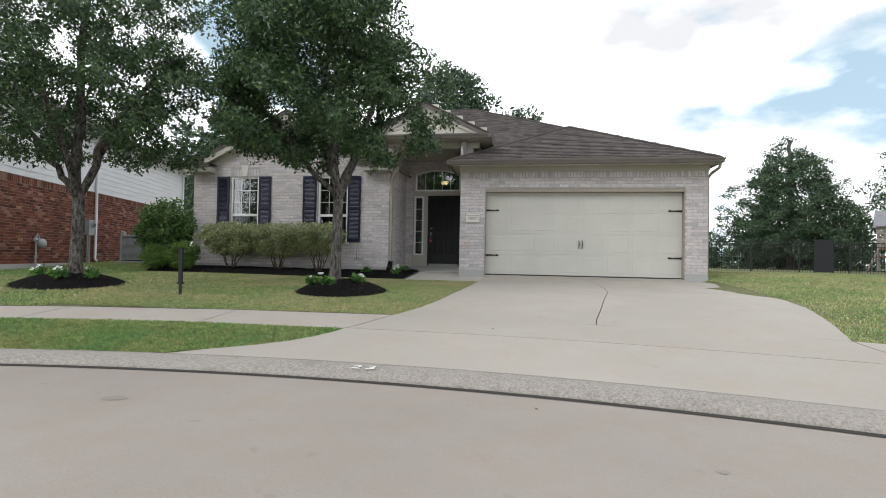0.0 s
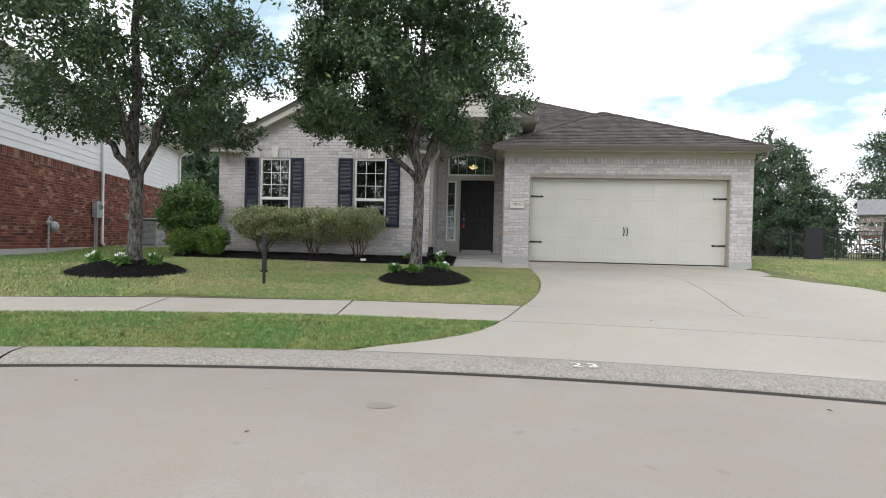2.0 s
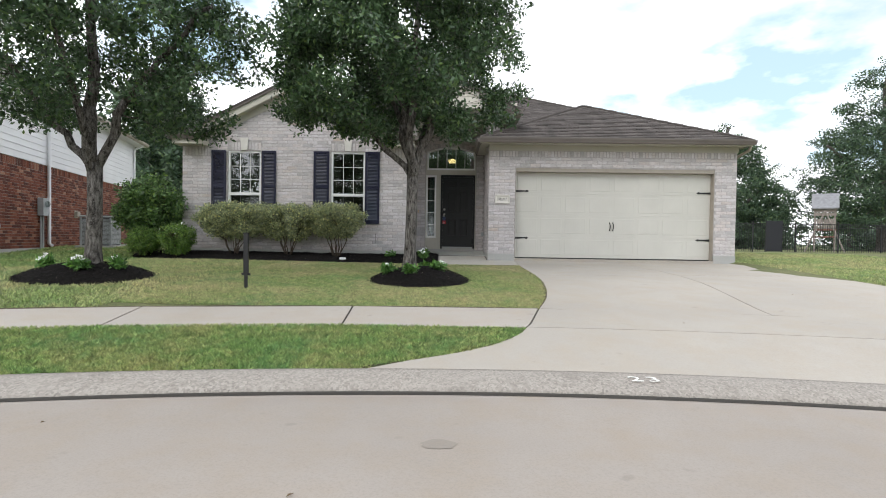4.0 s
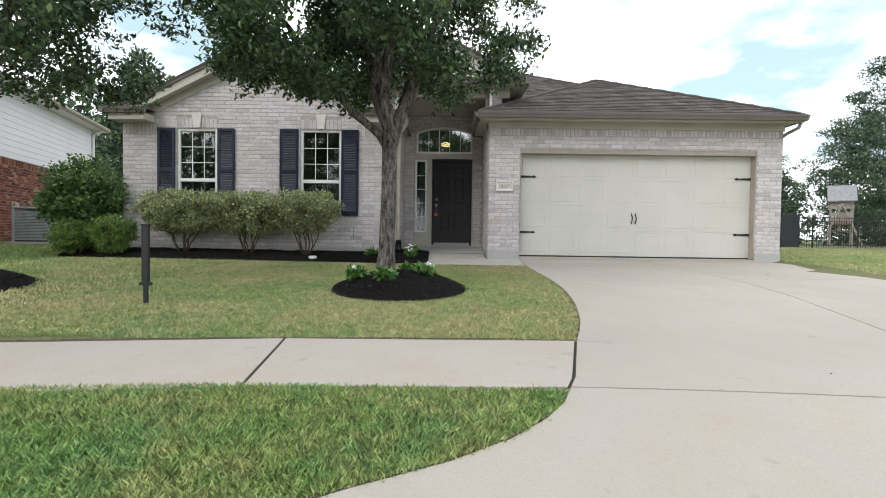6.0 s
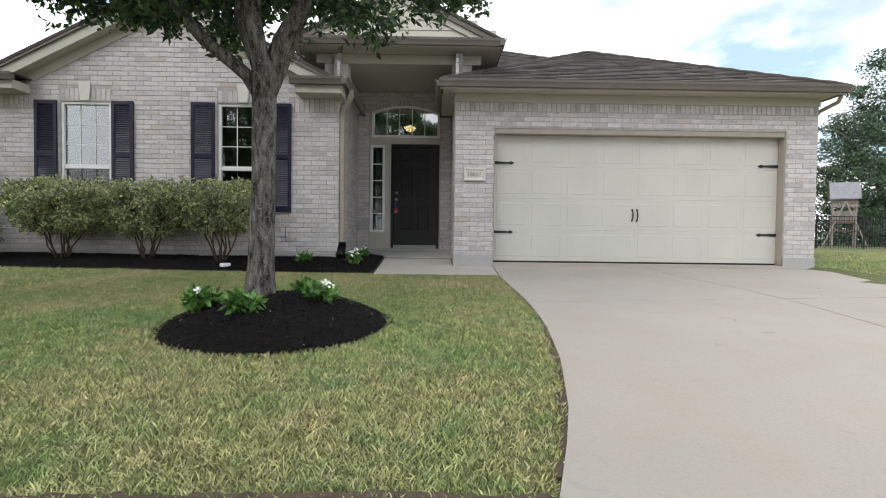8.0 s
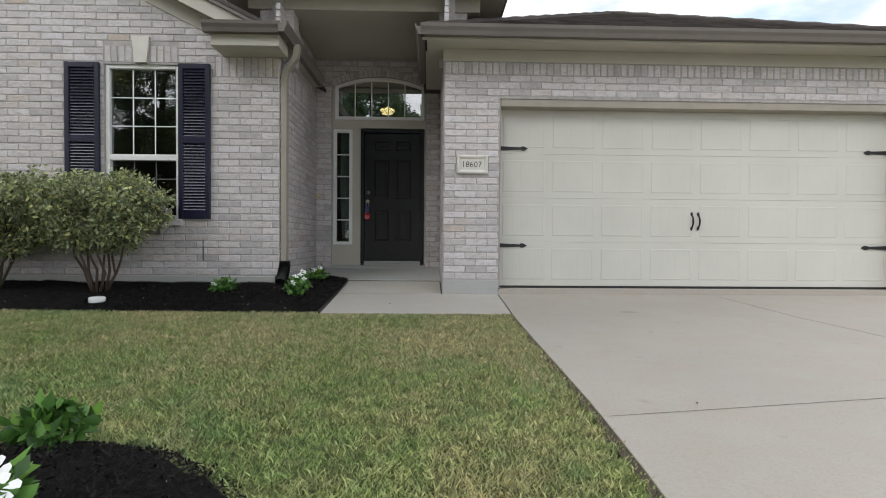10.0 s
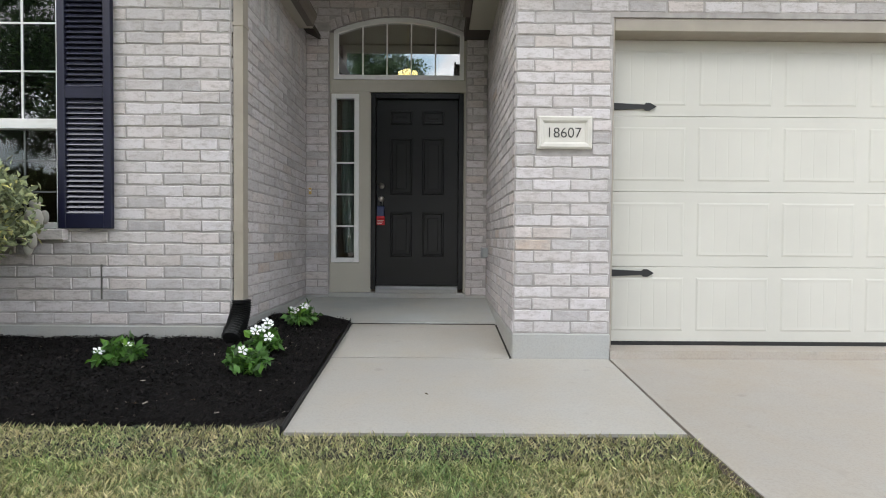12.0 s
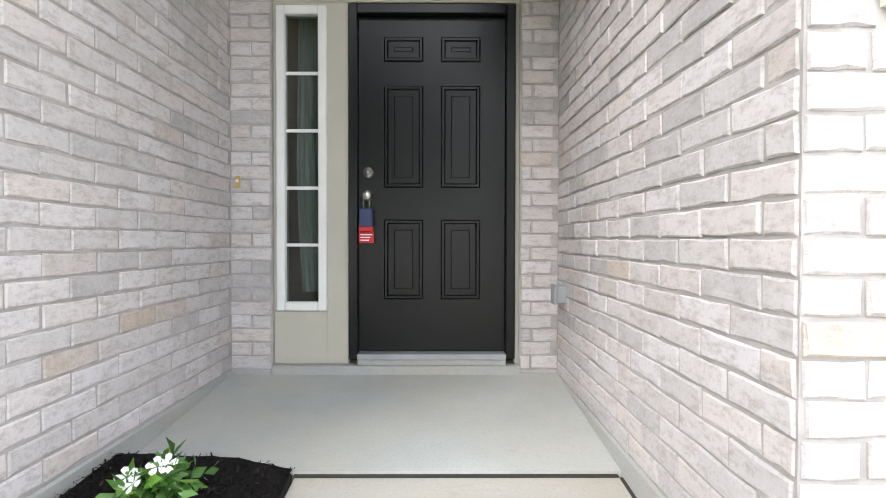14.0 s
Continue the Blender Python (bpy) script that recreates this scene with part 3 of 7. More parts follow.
porch = slab("porch", [(X_AL + 0.004, 14.222, X_AR - 0.004, 14.222), (X_AL + 0.004, 14.8, X_AR - 0.004, 14.8), (X_AL + 0.004, Y_D, X_AR - 0.004, Y_D)], M_PORCH, None, thick=0.2,
             z_of=lambda x, y: float(np.interp(y, (14.2, 15.3), (0.545, 0.635))))
tagged(porch, "grey-stained concrete porch slab in the entry recess", "porch", kind="structure")
box("expansion_joint", -2.88, X_AR - 0.026, 14.199, 14.223, 0.3, 0.535, M_JOINT, front_walk, "black joint in front of the porch")
_jv = [(x, y, z) for x in (X_AR - 0.026, X_AR - 0.011) for y, top in ((13.29, 0.4635), (14.199, 0.5325)) for z in (0.3, top)]
raw("expansion_joint", _jv, [(0, 2, 3, 1), (4, 5, 7, 6), (0, 1, 5, 4), (2, 6, 7, 3), (1, 3, 7, 5), (0, 4, 6, 2)], M_JOINT, front_walk)["label"] = "black joint along the pier"
box("joint_bed", -4.2, 4.2, 11.9, 14.25, 0.2, 0.385, M_JOINT, driveway, "dark dirt in the slab joints")


# bare soil along the mown edges
M_EDGE = plain("edge_soil", (0.075, 0.055, 0.036), 0.95, vary=0.4, scale=25, bump=0.6, fine=60)
edges = thing("edge_soil", "narrow strip of bare brown soil along the lawn edges", "soil", kind="structure")


def edge_strip(points, width, z_off):
    """A ragged strip of bare soil along points, to their left-hand side by the given offsets."""
    v, f = [], []
    for i, (x, y, nx, ny) in enumerate(points):
        w = width * max(0.15, 0.9 + 0.7 * noise.noise((x * 6, y * 6, 2)) + 0.9 * noise.noise((x * 31, y * 31, 5)))
        v += [(x, y, level(x, y) - 0.012), (x + nx * w, y + ny * w, level(x, y) + z_off)]
        if i:
            b = 2 * i
            f.append((b - 2, b, b + 1, b - 1))
    raw("soil_strip", v, f, M_EDGE, edges)


edge_strip([(drive_left(y), y, -1, 0) for y in np.linspace(6.42, 12.1, 90)], 0.035, -0.012)
edge_strip([(*polar(R_WALK1, a), 0, 1) for a in np.linspace(-50, math.degrees(math.asin((-1.57 - KX) / R_WALK1)), 900)], 0.03, -0.004)
edge_strip([(*on_arc(drive_left, r), -0.7, 0.7) for r in np.linspace(R_KERB + 0.03, R_WALK0 - 0.02, 40)], 0.03, -0.008)


def stain(x, y, r, z_of, seed, material):
    """A faint dark spot soaked into the concrete."""
    pts = [(x + r * (1 + 0.5 * noise.noise((math.cos(a) * 2, math.sin(a) * 2, seed))) * math.cos(a), y + 0.7 * r * (1 + 0.5 * noise.noise((math.cos(a) * 2, math.sin(a) * 2, seed + 5))) * math.sin(a)) for a in np.linspace(0, math.tau, 28)[:-1]]
    ob = raw("oil_stain", [(a, b, z_of(a, b) + 0.0022) for a, b in pts], [tuple(range(len(pts)))], material)
    tagged(ob, "faint grey-brown stain soaked into pale concrete", "stain", "concrete stains", "structure")


def road_z(x, y):
    return float(np.interp(rad(x, y), (0, 7, R_ROAD - 4.5, R_ROAD - 1.5, R_ROAD - 0.3, R_ROAD + 0.06), (0.12, 0.09, 0.045, 0.012, -0.008, -0.014)))


M_STAIN = concrete_material("stained_concrete", (0.318, 0.283, 0.25), 0.25)
M_STAIN2 = concrete_material("stained_drive", (0.385, 0.348, 0.306), 0.25)
for i, (x, y, r) in enumerate(((-2.56, 3.12, 0.085), (0.9, 2.68, 0.03))):
    stain(x, y, r, road_z, i, M_STAIN)
for i, (x, y, r) in enumerate(((0.13, 12.2, 0.085),)):
    stain(x, y, r, drive_z, 10 + i, M_STAIN2)

# ---- the house ----
house = thing("house", "single-storey house of whitewashed brick with brown shingle roof", "house")
Z_EAVE = 3.36
BC, BL = 0.0795, 0.252          # brick course and brick length with joint


def wall_mesh(name, outline, y0, y1, holes, parent, material):
    """A wall in x, z with rectangular holes, drawn from y0 to y1, built of strips."""
    bm = bmesh.new()
    xs = sorted({round(x, 4) for x, z in outline} | {round(v, 4) for h in holes for v in h[:2]})
    for xa, xb in zip(xs, xs[1:]):
        def top(x):
            return float(np.interp(x, [p[0] for p in outline], [p[1] for p in outline]))
        spans = [(0.2, None)]
        cut = sorted((h[2], h[3]) for h in holes if h[0] <= xa + 1e-4 and h[1] >= xb - 1e-4)
        z = 0.2
        for h0, h1 in cut:
            prism(bm, [(xa, z), (xb, z), (xb, h0), (xa, h0)], y0, y1)
            z = h1
        prism(bm, [(xa, z), (xb, z), (xb, top(xb)), (xa, top(xa))], y0, y1)
    bmesh.ops.remove_doubles(bm, verts=bm.verts[:], dist=0.0005)
    return part(name, bm, material, parent)


W1 = (-8.16, -7.33, 1.31, 3.1)
W2 = (-5.57, -4.72, 1.31, 3.1)
XL, XW = -9.31, -3.56
APEX_X, SLOPE, WS = -6.435, 0.5, 0.5
wing = wall_mesh("wing_wall", [(XL, Z_EAVE), (APEX_X, Z_EAVE + (APEX_X - XL) * WS), (XW, Z_EAVE)], Y_F, Y_F + 0.12, [W1, W2], house, M_MORTAR)
entry_west = box("entry_side_wall", XW - 0.12, XW, Y_F + 0.12, Y_D, 0.2, 4.0, M_MORTAR, house)
entry_east = box("entry_side_wall", X_AR, X_AR + 0.12, 13.42, Y_D, 0.2, 4.0, M_MORTAR, house)
XR = 4.4
G0, G1, GZ0, GZ1 = -0.985, 3.87, 0.53, 2.745
Y_G = 13.3
garage_wall = wall_mesh("garage_wall", [(X_AR, 3.3), (XR, 3.3)], Y_G, Y_G + 0.12, [(G0, G1, 0.0, GZ1)], house, M_MORTAR)
D_X0, D_X1, D_Z1 = -3.315, -1.865, 2.945
entry_back = wall_mesh("entry_back_wall", [(XW - 0.1, 4.0), (X_AR + 0.1, 4.0)], Y_D, Y_D + 0.12, [(D_X0, D_X1, 0.3, 3.6)], house, M_MORTAR)
box("side_wall", XR - 0.12, XR, Y_G + 0.12, 26, 0.2, 3.4, M_BRICK_J, house)
box("side_wall", XL, XL + 0.12, Y_F + 0.12, 26, 0.2, 3.4, M_BRICK_J, house)
box("rear_wall", XL, XR, 26, 26.12, 0.2, 3.4, M_BRICK_J, house)


for x0, x1, y0, y1 in ((3.7, 3.8, 16.2, 26.9), (-8.75, -8.65, 16.2, 26.9), (-8.65, 3.7, 26.8, 26.9)):
    box("upper_wall", x0, x1, y0, y1, 3.25, 4.2, M_BEIGE_SIDING, house)


def frustum_roof(name, x0, x1, y0, y1, z, slope, parent, ridge_y=None):
    """A hipped roof over a rectangle with an 8 cm thick edge."""
    half = (x1 - x0) / 2
    dy = (y1 - y0) / 2
    if half <= dy:
        a, b = ((x0 + x1) / 2, y0 + half, z + half * slope), ((x0 + x1) / 2, y1 - half, z + half * slope)
    else:
        a, b = (x0 + dy, (y0 + y1) / 2, z + dy * slope), (x1 - dy, (y0 + y1) / 2, z + dy * slope)
    v = [(x0, y0, z), (x1, y0, z), (x1, y1, z), (x0, y1, z), a, b] + [(x0, y0, z - 0.04), (x1, y0, z - 0.04), (x1, y1, z - 0.04), (x0, y1, z - 0.04)]
    if half <= dy:
        f = [(0, 1, 4), (1, 2, 5, 4), (2, 3, 5), (3, 0, 4, 5)]
    else:
        f = [(0, 1, 5, 4), (1, 2, 5), (2, 3, 4, 5), (3, 0, 4)]
    f += [(6, 7, 1, 0), (7, 8, 2, 1), (8, 9, 3, 2), (9, 6, 0, 3), (9, 8, 7, 6)]
    return raw(name, v, f, M_SHINGLE, parent)


GE = (-1.89, 4.55, 12.9, 20.6, 3.4)
roof_garage = frustum_roof("garage_roof", GE[0], GE[1], GE[2], GE[3], GE[4], SLOPE, house)
roof_main = frustum_roof("main_roof", -8.95, 3.98, 15.45, 27.75, 4.17, SLOPE, house)


def shingles(parent, origin, along, up, reach, left, right, seed, exposure=0.145, width=0.31):
    """Courses of overlapping tabs on a roof face. origin: eave's start; along, up: unit directions; left, right: ends of the course at a height up the face."""
    rng = random.Random(seed)
    o, a, u = Vector(origin), Vector(along), Vector(up)
    nrm = a.cross(u).normalized()
    v, f = [], []
    d = 0.0
    while d < reach:
        x, xr = left(d), right(d)
        x -= rng.uniform(0, width)
        while x < xr:
            w = width * rng.uniform(0.6, 1.15)
            top_ = d + exposure + 0.03
            p, q = max(x, left(top_)), min(x + w - 0.006, right(top_))
            if q - p > 0.03:
                lift = 0.014 + rng.uniform(0, 0.008)
                b = len(v)
                for (s, t, h) in ((p, d, lift), (q, d, lift), (q, d + exposure + 0.03, 0.003), (p, d + exposure + 0.03, 0.003), (p, d, 0.0), (q, d, 0.0)):
                    v.append(o + a * s + u * t + nrm * h)
                f += [(b, b + 1, b + 2, b + 3), (b + 4, b + 5, b + 1, b)]
            x += w
        d += exposure
    ob = raw("shingle_field", v, f, M_SHINGLE, parent)
    ob["kind"] = "stuff"


_k = math.hypot(1, SLOPE)
_uf = Vector((0, 1, SLOPE)).normalized()
shingles(roof_garage, (0, GE[2], GE[4]), (1, 0, 0), _uf, 3.21 * _k, lambda d: GE[0] + d / _k, lambda d: GE[1] - d / _k, 51)
shingles(roof_garage, (GE[0], 20.0, GE[4]), (0, -1, 0), Vector((1, 0, SLOPE)).normalized(), 3.21 * _k, lambda d: 0.0, lambda d: 7.1 - d / _k, 52)
shingles(roof_main, (0, 15.45, 4.17), (1, 0, 0), _uf, 6.1 * _k, lambda d: -8.95 + d / _k, lambda d: 3.98 - d / _k, 53)

for c0, c1 in (((GE[0], GE[2], GE[4]), (1.33, GE[2] + 3.22, GE[4] + 1.61)), ((GE[1], GE[2], GE[4]), (1.33, GE[2] + 3.22, GE[4] + 1.61)), ((1.33, GE[2] + 3.22, GE[4] + 1.61), (1.33, 19.0, GE[4] + 1.61)), ((3.98, 15.45, 4.17), (-2.17, 21.6, 7.245)), ((-8.95, 15.45, 4.17), (-2.8, 21.6, 7.245)), ((-2.8, 21.6, 7.245), (-2.17, 21.6, 7.245))):
    a, b = Vector(c0), Vector(c1)
    n = max(2, int((b - a).length / 0.2))
    bm = bmesh.new()
    tube(bm, [a.lerp(b, i / n) + Vector((0, 0, 0.004 * (i % 2))) for i in range(n + 1)], [0.05 if i % 2 else 0.042 for i in range(n + 1)], 6)
    part("hip_cap", bm, M_SHINGLE, house)


# ---- roof edges, eaves, gables ----
def run_x(bm, profile, x0, x1):
    """A profile in y, z drawn out along x."""
    a = [bm.verts.new((x0, y, z)) for y, z in profile]
    b = [bm.verts.new((x1, y, z)) for y, z in profile]
    bm.faces.new(a)
    bm.faces.new(b[::-1])
    for i in range(len(a)):
        j = (i + 1) % len(a)
        bm.faces.new((a[j], a[i], b[i], b[j]))
    bmesh.ops.recalc_face_normals(bm, faces=bm.faces[:])
    return bm


def run_y(bm, profile, y0, y1):
    return prism(bm, profile, y0, y1)


def gutter_front(x0, x1, y, z, parent=house):
    """A K-style gutter along x whose lip is at y and whose top is at z."""
    return part("gutter", run_x(bmesh.new(), [(y + 0.1, z - 0.115), (y + 0.035, z - 0.115), (y + 0.022, z - 0.07), (y + 0.005, z - 0.035), (y, z), (y + 0.012, z), (y + 0.02, z - 0.03), (y + 0.1, z - 0.03)], x0, x1), M_FASCIA, parent, "taupe metal gutter")


def gutter_side(x, sign, y0, y1, z, parent=house):
    pr = [(0.1, -0.115), (0.035, -0.115), (0.022, -0.07), (0.005, -0.035), (0, 0), (0.012, 0), (0.02, -0.03), (0.1, -0.03)]
    return part("gutter", run_y(bmesh.new(), [(x - sign * a, z + b) for a, b in pr], y0, y1), M_FASCIA, parent, "taupe metal gutter")


# garage eaves
gutter_front(GE[0] - 0.02, GE[1] + 0.02, GE[2] - 0.08, 3.41)
box("fascia", GE[0], GE[1], GE[2] + 0.022, GE[2] + 0.045, 3.27, 3.36, M_TRIM, house)
box("soffit", GE[0] + 0.05, GE[1] - 0.02, GE[2] + 0.046, Y_G + 0.1, 3.305, 3.325, M_TRIM, house)
box("frieze_board", X_AR - 0.02, XR + 0.02, Y_G - 0.022, Y_G, 3.165, 3.304, M_TRIM, house, "cream painted frieze board", 0.004)
gutter_side(GE[0] - 0.08, -1, GE[2] - 0.05, 14.6, 3.41)
gutter_side(GE[1] + 0.08, 1, GE[2] - 0.05, 26.0, 3.41)
box("soffit", XR - 0.02, GE[1] - 0.03, Y_G + 0.2, 26, 3.305, 3.325, M_TRIM, house)
box("soffit", GE[0] + 0.03, X_AR - 0.002, Y_G + 0.1, 14.9, 3.305, 3.325, M_TRIM, house)
# right-hand gutter outlet and downspout
bm = bmesh.new()
tube(bm, [(4.58, 13.05, 3.3), (4.57, 13.1, 3.2), (4.5, 13.4, 3.12), (4.45, 13.5, 3.02), (4.45, 13.5, 0.75)], 0.034, 8)
part("downspout", bm, M_SPOUT, house, smooth=True)


def rake(x0, z0, x1, z1, y0, y1, h, parent, material, name="rake_board"):
    bm = bmesh.new()
    prism(bm, [(x0, z0), (x1, z1), (x1, z1 - h), (x0, z0 - h)], y0, y1)
    return part(name, bm, material, parent)


# wing gable: two shingled slopes, rake boards, boxed returns
WZ, WH = 3.395, 3.03
for sgn in (-1, 1):
    xo = APEX_X + sgn * WH
    za = WZ + WH * WS
    bm = bmesh.new()
    prism(bm, [(xo, WZ), (APEX_X, za), (APEX_X, za - 0.05), (xo, WZ - 0.05)], Y_F - 0.26, 19.5)
    part("wing_roof_slope", bm, M_SHINGLE, house)
    rake(xo, WZ - 0.045, APEX_X, za - 0.045, Y_F - 0.25, Y_F - 0.22, 0.05, house, M_FASCIA, "drip_edge")
    rake(xo - sgn * 0.25, WZ - 0.07 + 0.25 * WS, APEX_X, za - 0.07, Y_F - 0.215, Y_F - 0.19, 0.19, house, M_TRIM)
    rake(xo - sgn * 0.3, WZ - 0.23 + 0.3 * WS, APEX_X, za - 0.23, Y_F - 0.189, Y_F, 0.02, house, M_TRIM, "rake_soffit")
    rake(xo - sgn * 0.5, WZ - 0.25 + 0.5 * WS, APEX_X, za - 0.25, Y_F - 0.022, Y_F, 0.17, house, M_TRIM, "rake_frieze")
    # boxed eave return
    xa, xb = sorted((xo - sgn * 0.02, xo - sgn * 0.86))
    box("eave_return", xa + 0.06, xb - 0.04, Y_F - 0.36, Y_F + 0.02, 3.2, 3.345, M_TRIM, house, "cream boxed eave return", 0.006)
    gutter_front(xa, xb, Y_F - 0.46, 3.44)
    bm = bmesh.new()
    prism(bm, [(xa, 3.42), (xb, 3.42), (xb, 3.44), (xa, 3.44)], Y_F - 0.4, Y_F + 0.0)
    part("return_cap", bm, M_SHINGLE, house)
    gutter_side(xo + sgn * 0.06, sgn, Y_F - 0.46, 14.9 if sgn > 0 else 26, 3.44)
    s0, s1 = sorted((XW - 0.0 if sgn > 0 else XL, xo))
    box("soffit", s0, s1, Y_F - 0.34, 15.0 if sgn > 0 else 26, 3.345, 3.365, M_TRIM, house)

# porch front: brick shoulders, beam, cornice, sided gable
PY = 13.62
PX, PH, PZ = -2.6, 1.74, 4.14
box("porch_shoulder", X_AL - 0.3, X_AL + 0.1, PY, PY + 0.25, 3.2, 3.86, M_BRICK_J, house)
box("porch_shoulder", X_AR - 0.06, X_AR + 0.28, PY, PY + 0.25, 3.2, 3.86, M_BRICK_J, house)
box("porch_beam", PX - 1.4, PX + 1.4, PY - 0.03, PY + 0.28, 3.86, 4.02, M_TRIM, house, "cream painted beam over the entry", 0.006)
box("porch_ceiling", X_AL - 0.02, X_AR + 0.02, PY + 0.281, Y_D, 3.88, 3.93, M_TRIM, house)
box("cornice_soffit", PX - PH + 0.03, PX + PH - 0.03, PY - 0.42, PY - 0.031, 4.02, 4.04, M_TRIM, house)
gutter_front(PX - PH, PX + PH, PY - 0.5, 4.15)
for sgn in (-1, 1):
    xo = PX + sgn * PH
    za = PZ + PH * SLOPE
    gutter_side(xo + sgn * 0.03, sgn, PY - 0.5, 15.5, 4.15)
    box("soffit", *sorted((xo - sgn * 0.03, PX + sgn * 1.3)), PY - 0.03, 15.5, 4.021, 4.041, M_TRIM, house)
    box("porch_side", *sorted((PX + sgn * 1.3, PX + sgn * 1.38)), PY + 0.28, 15.5, 3.3, 4.02, M_BEIGE_SIDING, house)
    bm = bmesh.new()
    prism(bm, [(xo, PZ + 0.02), (PX, za + 0.02), (PX, za - 0.03), (xo, PZ - 0.03)], PY - 0.42, 19.5)
    part("porch_roof_slope", bm, M_SHINGLE, house)
    rake(xo, PZ - 0.03, PX, za - 0.03, PY - 0.4, PY - 0.37, 0.09, house, M_FASCIA, "drip_edge")
    rake(xo - sgn * 0.2, PZ + 0.06, PX, za - 0.04, PY - 0.365, PY - 0.34, 0.18, house, M_TRIM)
# siding boards in the porch gable
z = PZ + 0.02
while z < PZ + PH * SLOPE - 0.12:
    h = min(0.16, PZ + PH * SLOPE - z)
    w = PH - (z - PZ) / SLOPE - 0.08
    bm = bmesh.new()
    run_x(bm, [(PY - 0.335, z), (PY - 0.32, z + h + 0.015), (PY - 0.29, z + h + 0.015), (PY - 0.29, z)], PX - w, PX + w)
    part("siding_board", bm, M_BEIGE_SIDING, house)
    z += 0.16
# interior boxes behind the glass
# wall colour is darkened to stand in for the rooms' lack of light
M_ROOM = plain("dimmed_room_walls", (0.14, 0.127, 0.11), 0.9)
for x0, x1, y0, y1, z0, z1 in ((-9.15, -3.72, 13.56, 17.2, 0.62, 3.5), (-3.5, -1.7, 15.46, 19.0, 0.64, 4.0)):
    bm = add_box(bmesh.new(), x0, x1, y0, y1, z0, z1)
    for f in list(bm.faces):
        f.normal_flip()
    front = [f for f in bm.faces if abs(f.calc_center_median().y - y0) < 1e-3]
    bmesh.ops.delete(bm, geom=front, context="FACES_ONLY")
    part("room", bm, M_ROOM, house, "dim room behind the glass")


# ---- brickwork ----
def brick_mesh(l, h, mat, shape=0, cache={}):
    """A tumbled brick with chipped, uneven arrises, in a few shapes."""
    key = (round(l, 2), round(h, 3), mat.name, shape)
    if key not in cache:
        l, h = key[:2]
        w = random.Random(shape * 31 + 7)
        c, d = 0.004, 0.05
        ring = []
        for sx, sz in ((-1, -1), (-0.3, -1), (0.35, -1), (1, -1), (1, 1), (0.3, 1), (-0.35, 1), (-1, 1)):
            corner = abs(sx) == 1
            ring.append((sx * l / 2 - (sx * w.uniform(0, 0.007) if corner else 0), sz * (h / 2 + w.uniform(-0.0042, 0.0014))))
        vs = [(a, d, b) for a, b in ring] + [(a, c + w.uniform(-0.0005, 0.002), b) for a, b in ring]
        for a, b in ring:
            e = c * w.uniform(0.6, 1.9)
            vs.append((a - math.copysign(e, a), w.uniform(-0.0008, 0.0012), b - math.copysign(e, b)))
        fs = [tuple(range(16, 24))]
        for k in range(8):
            j = (k + 1) % 8
            fs += [(k, j, 8 + j, 8 + k), (8 + k, 8 + j, 16 + j, 16 + k)]
        me = bpy.data.meshes.new("brick")
        me.from_pydata(vs, [], fs)
        me.materials.append(mat)
        cache[key] = me
    return cache[key]


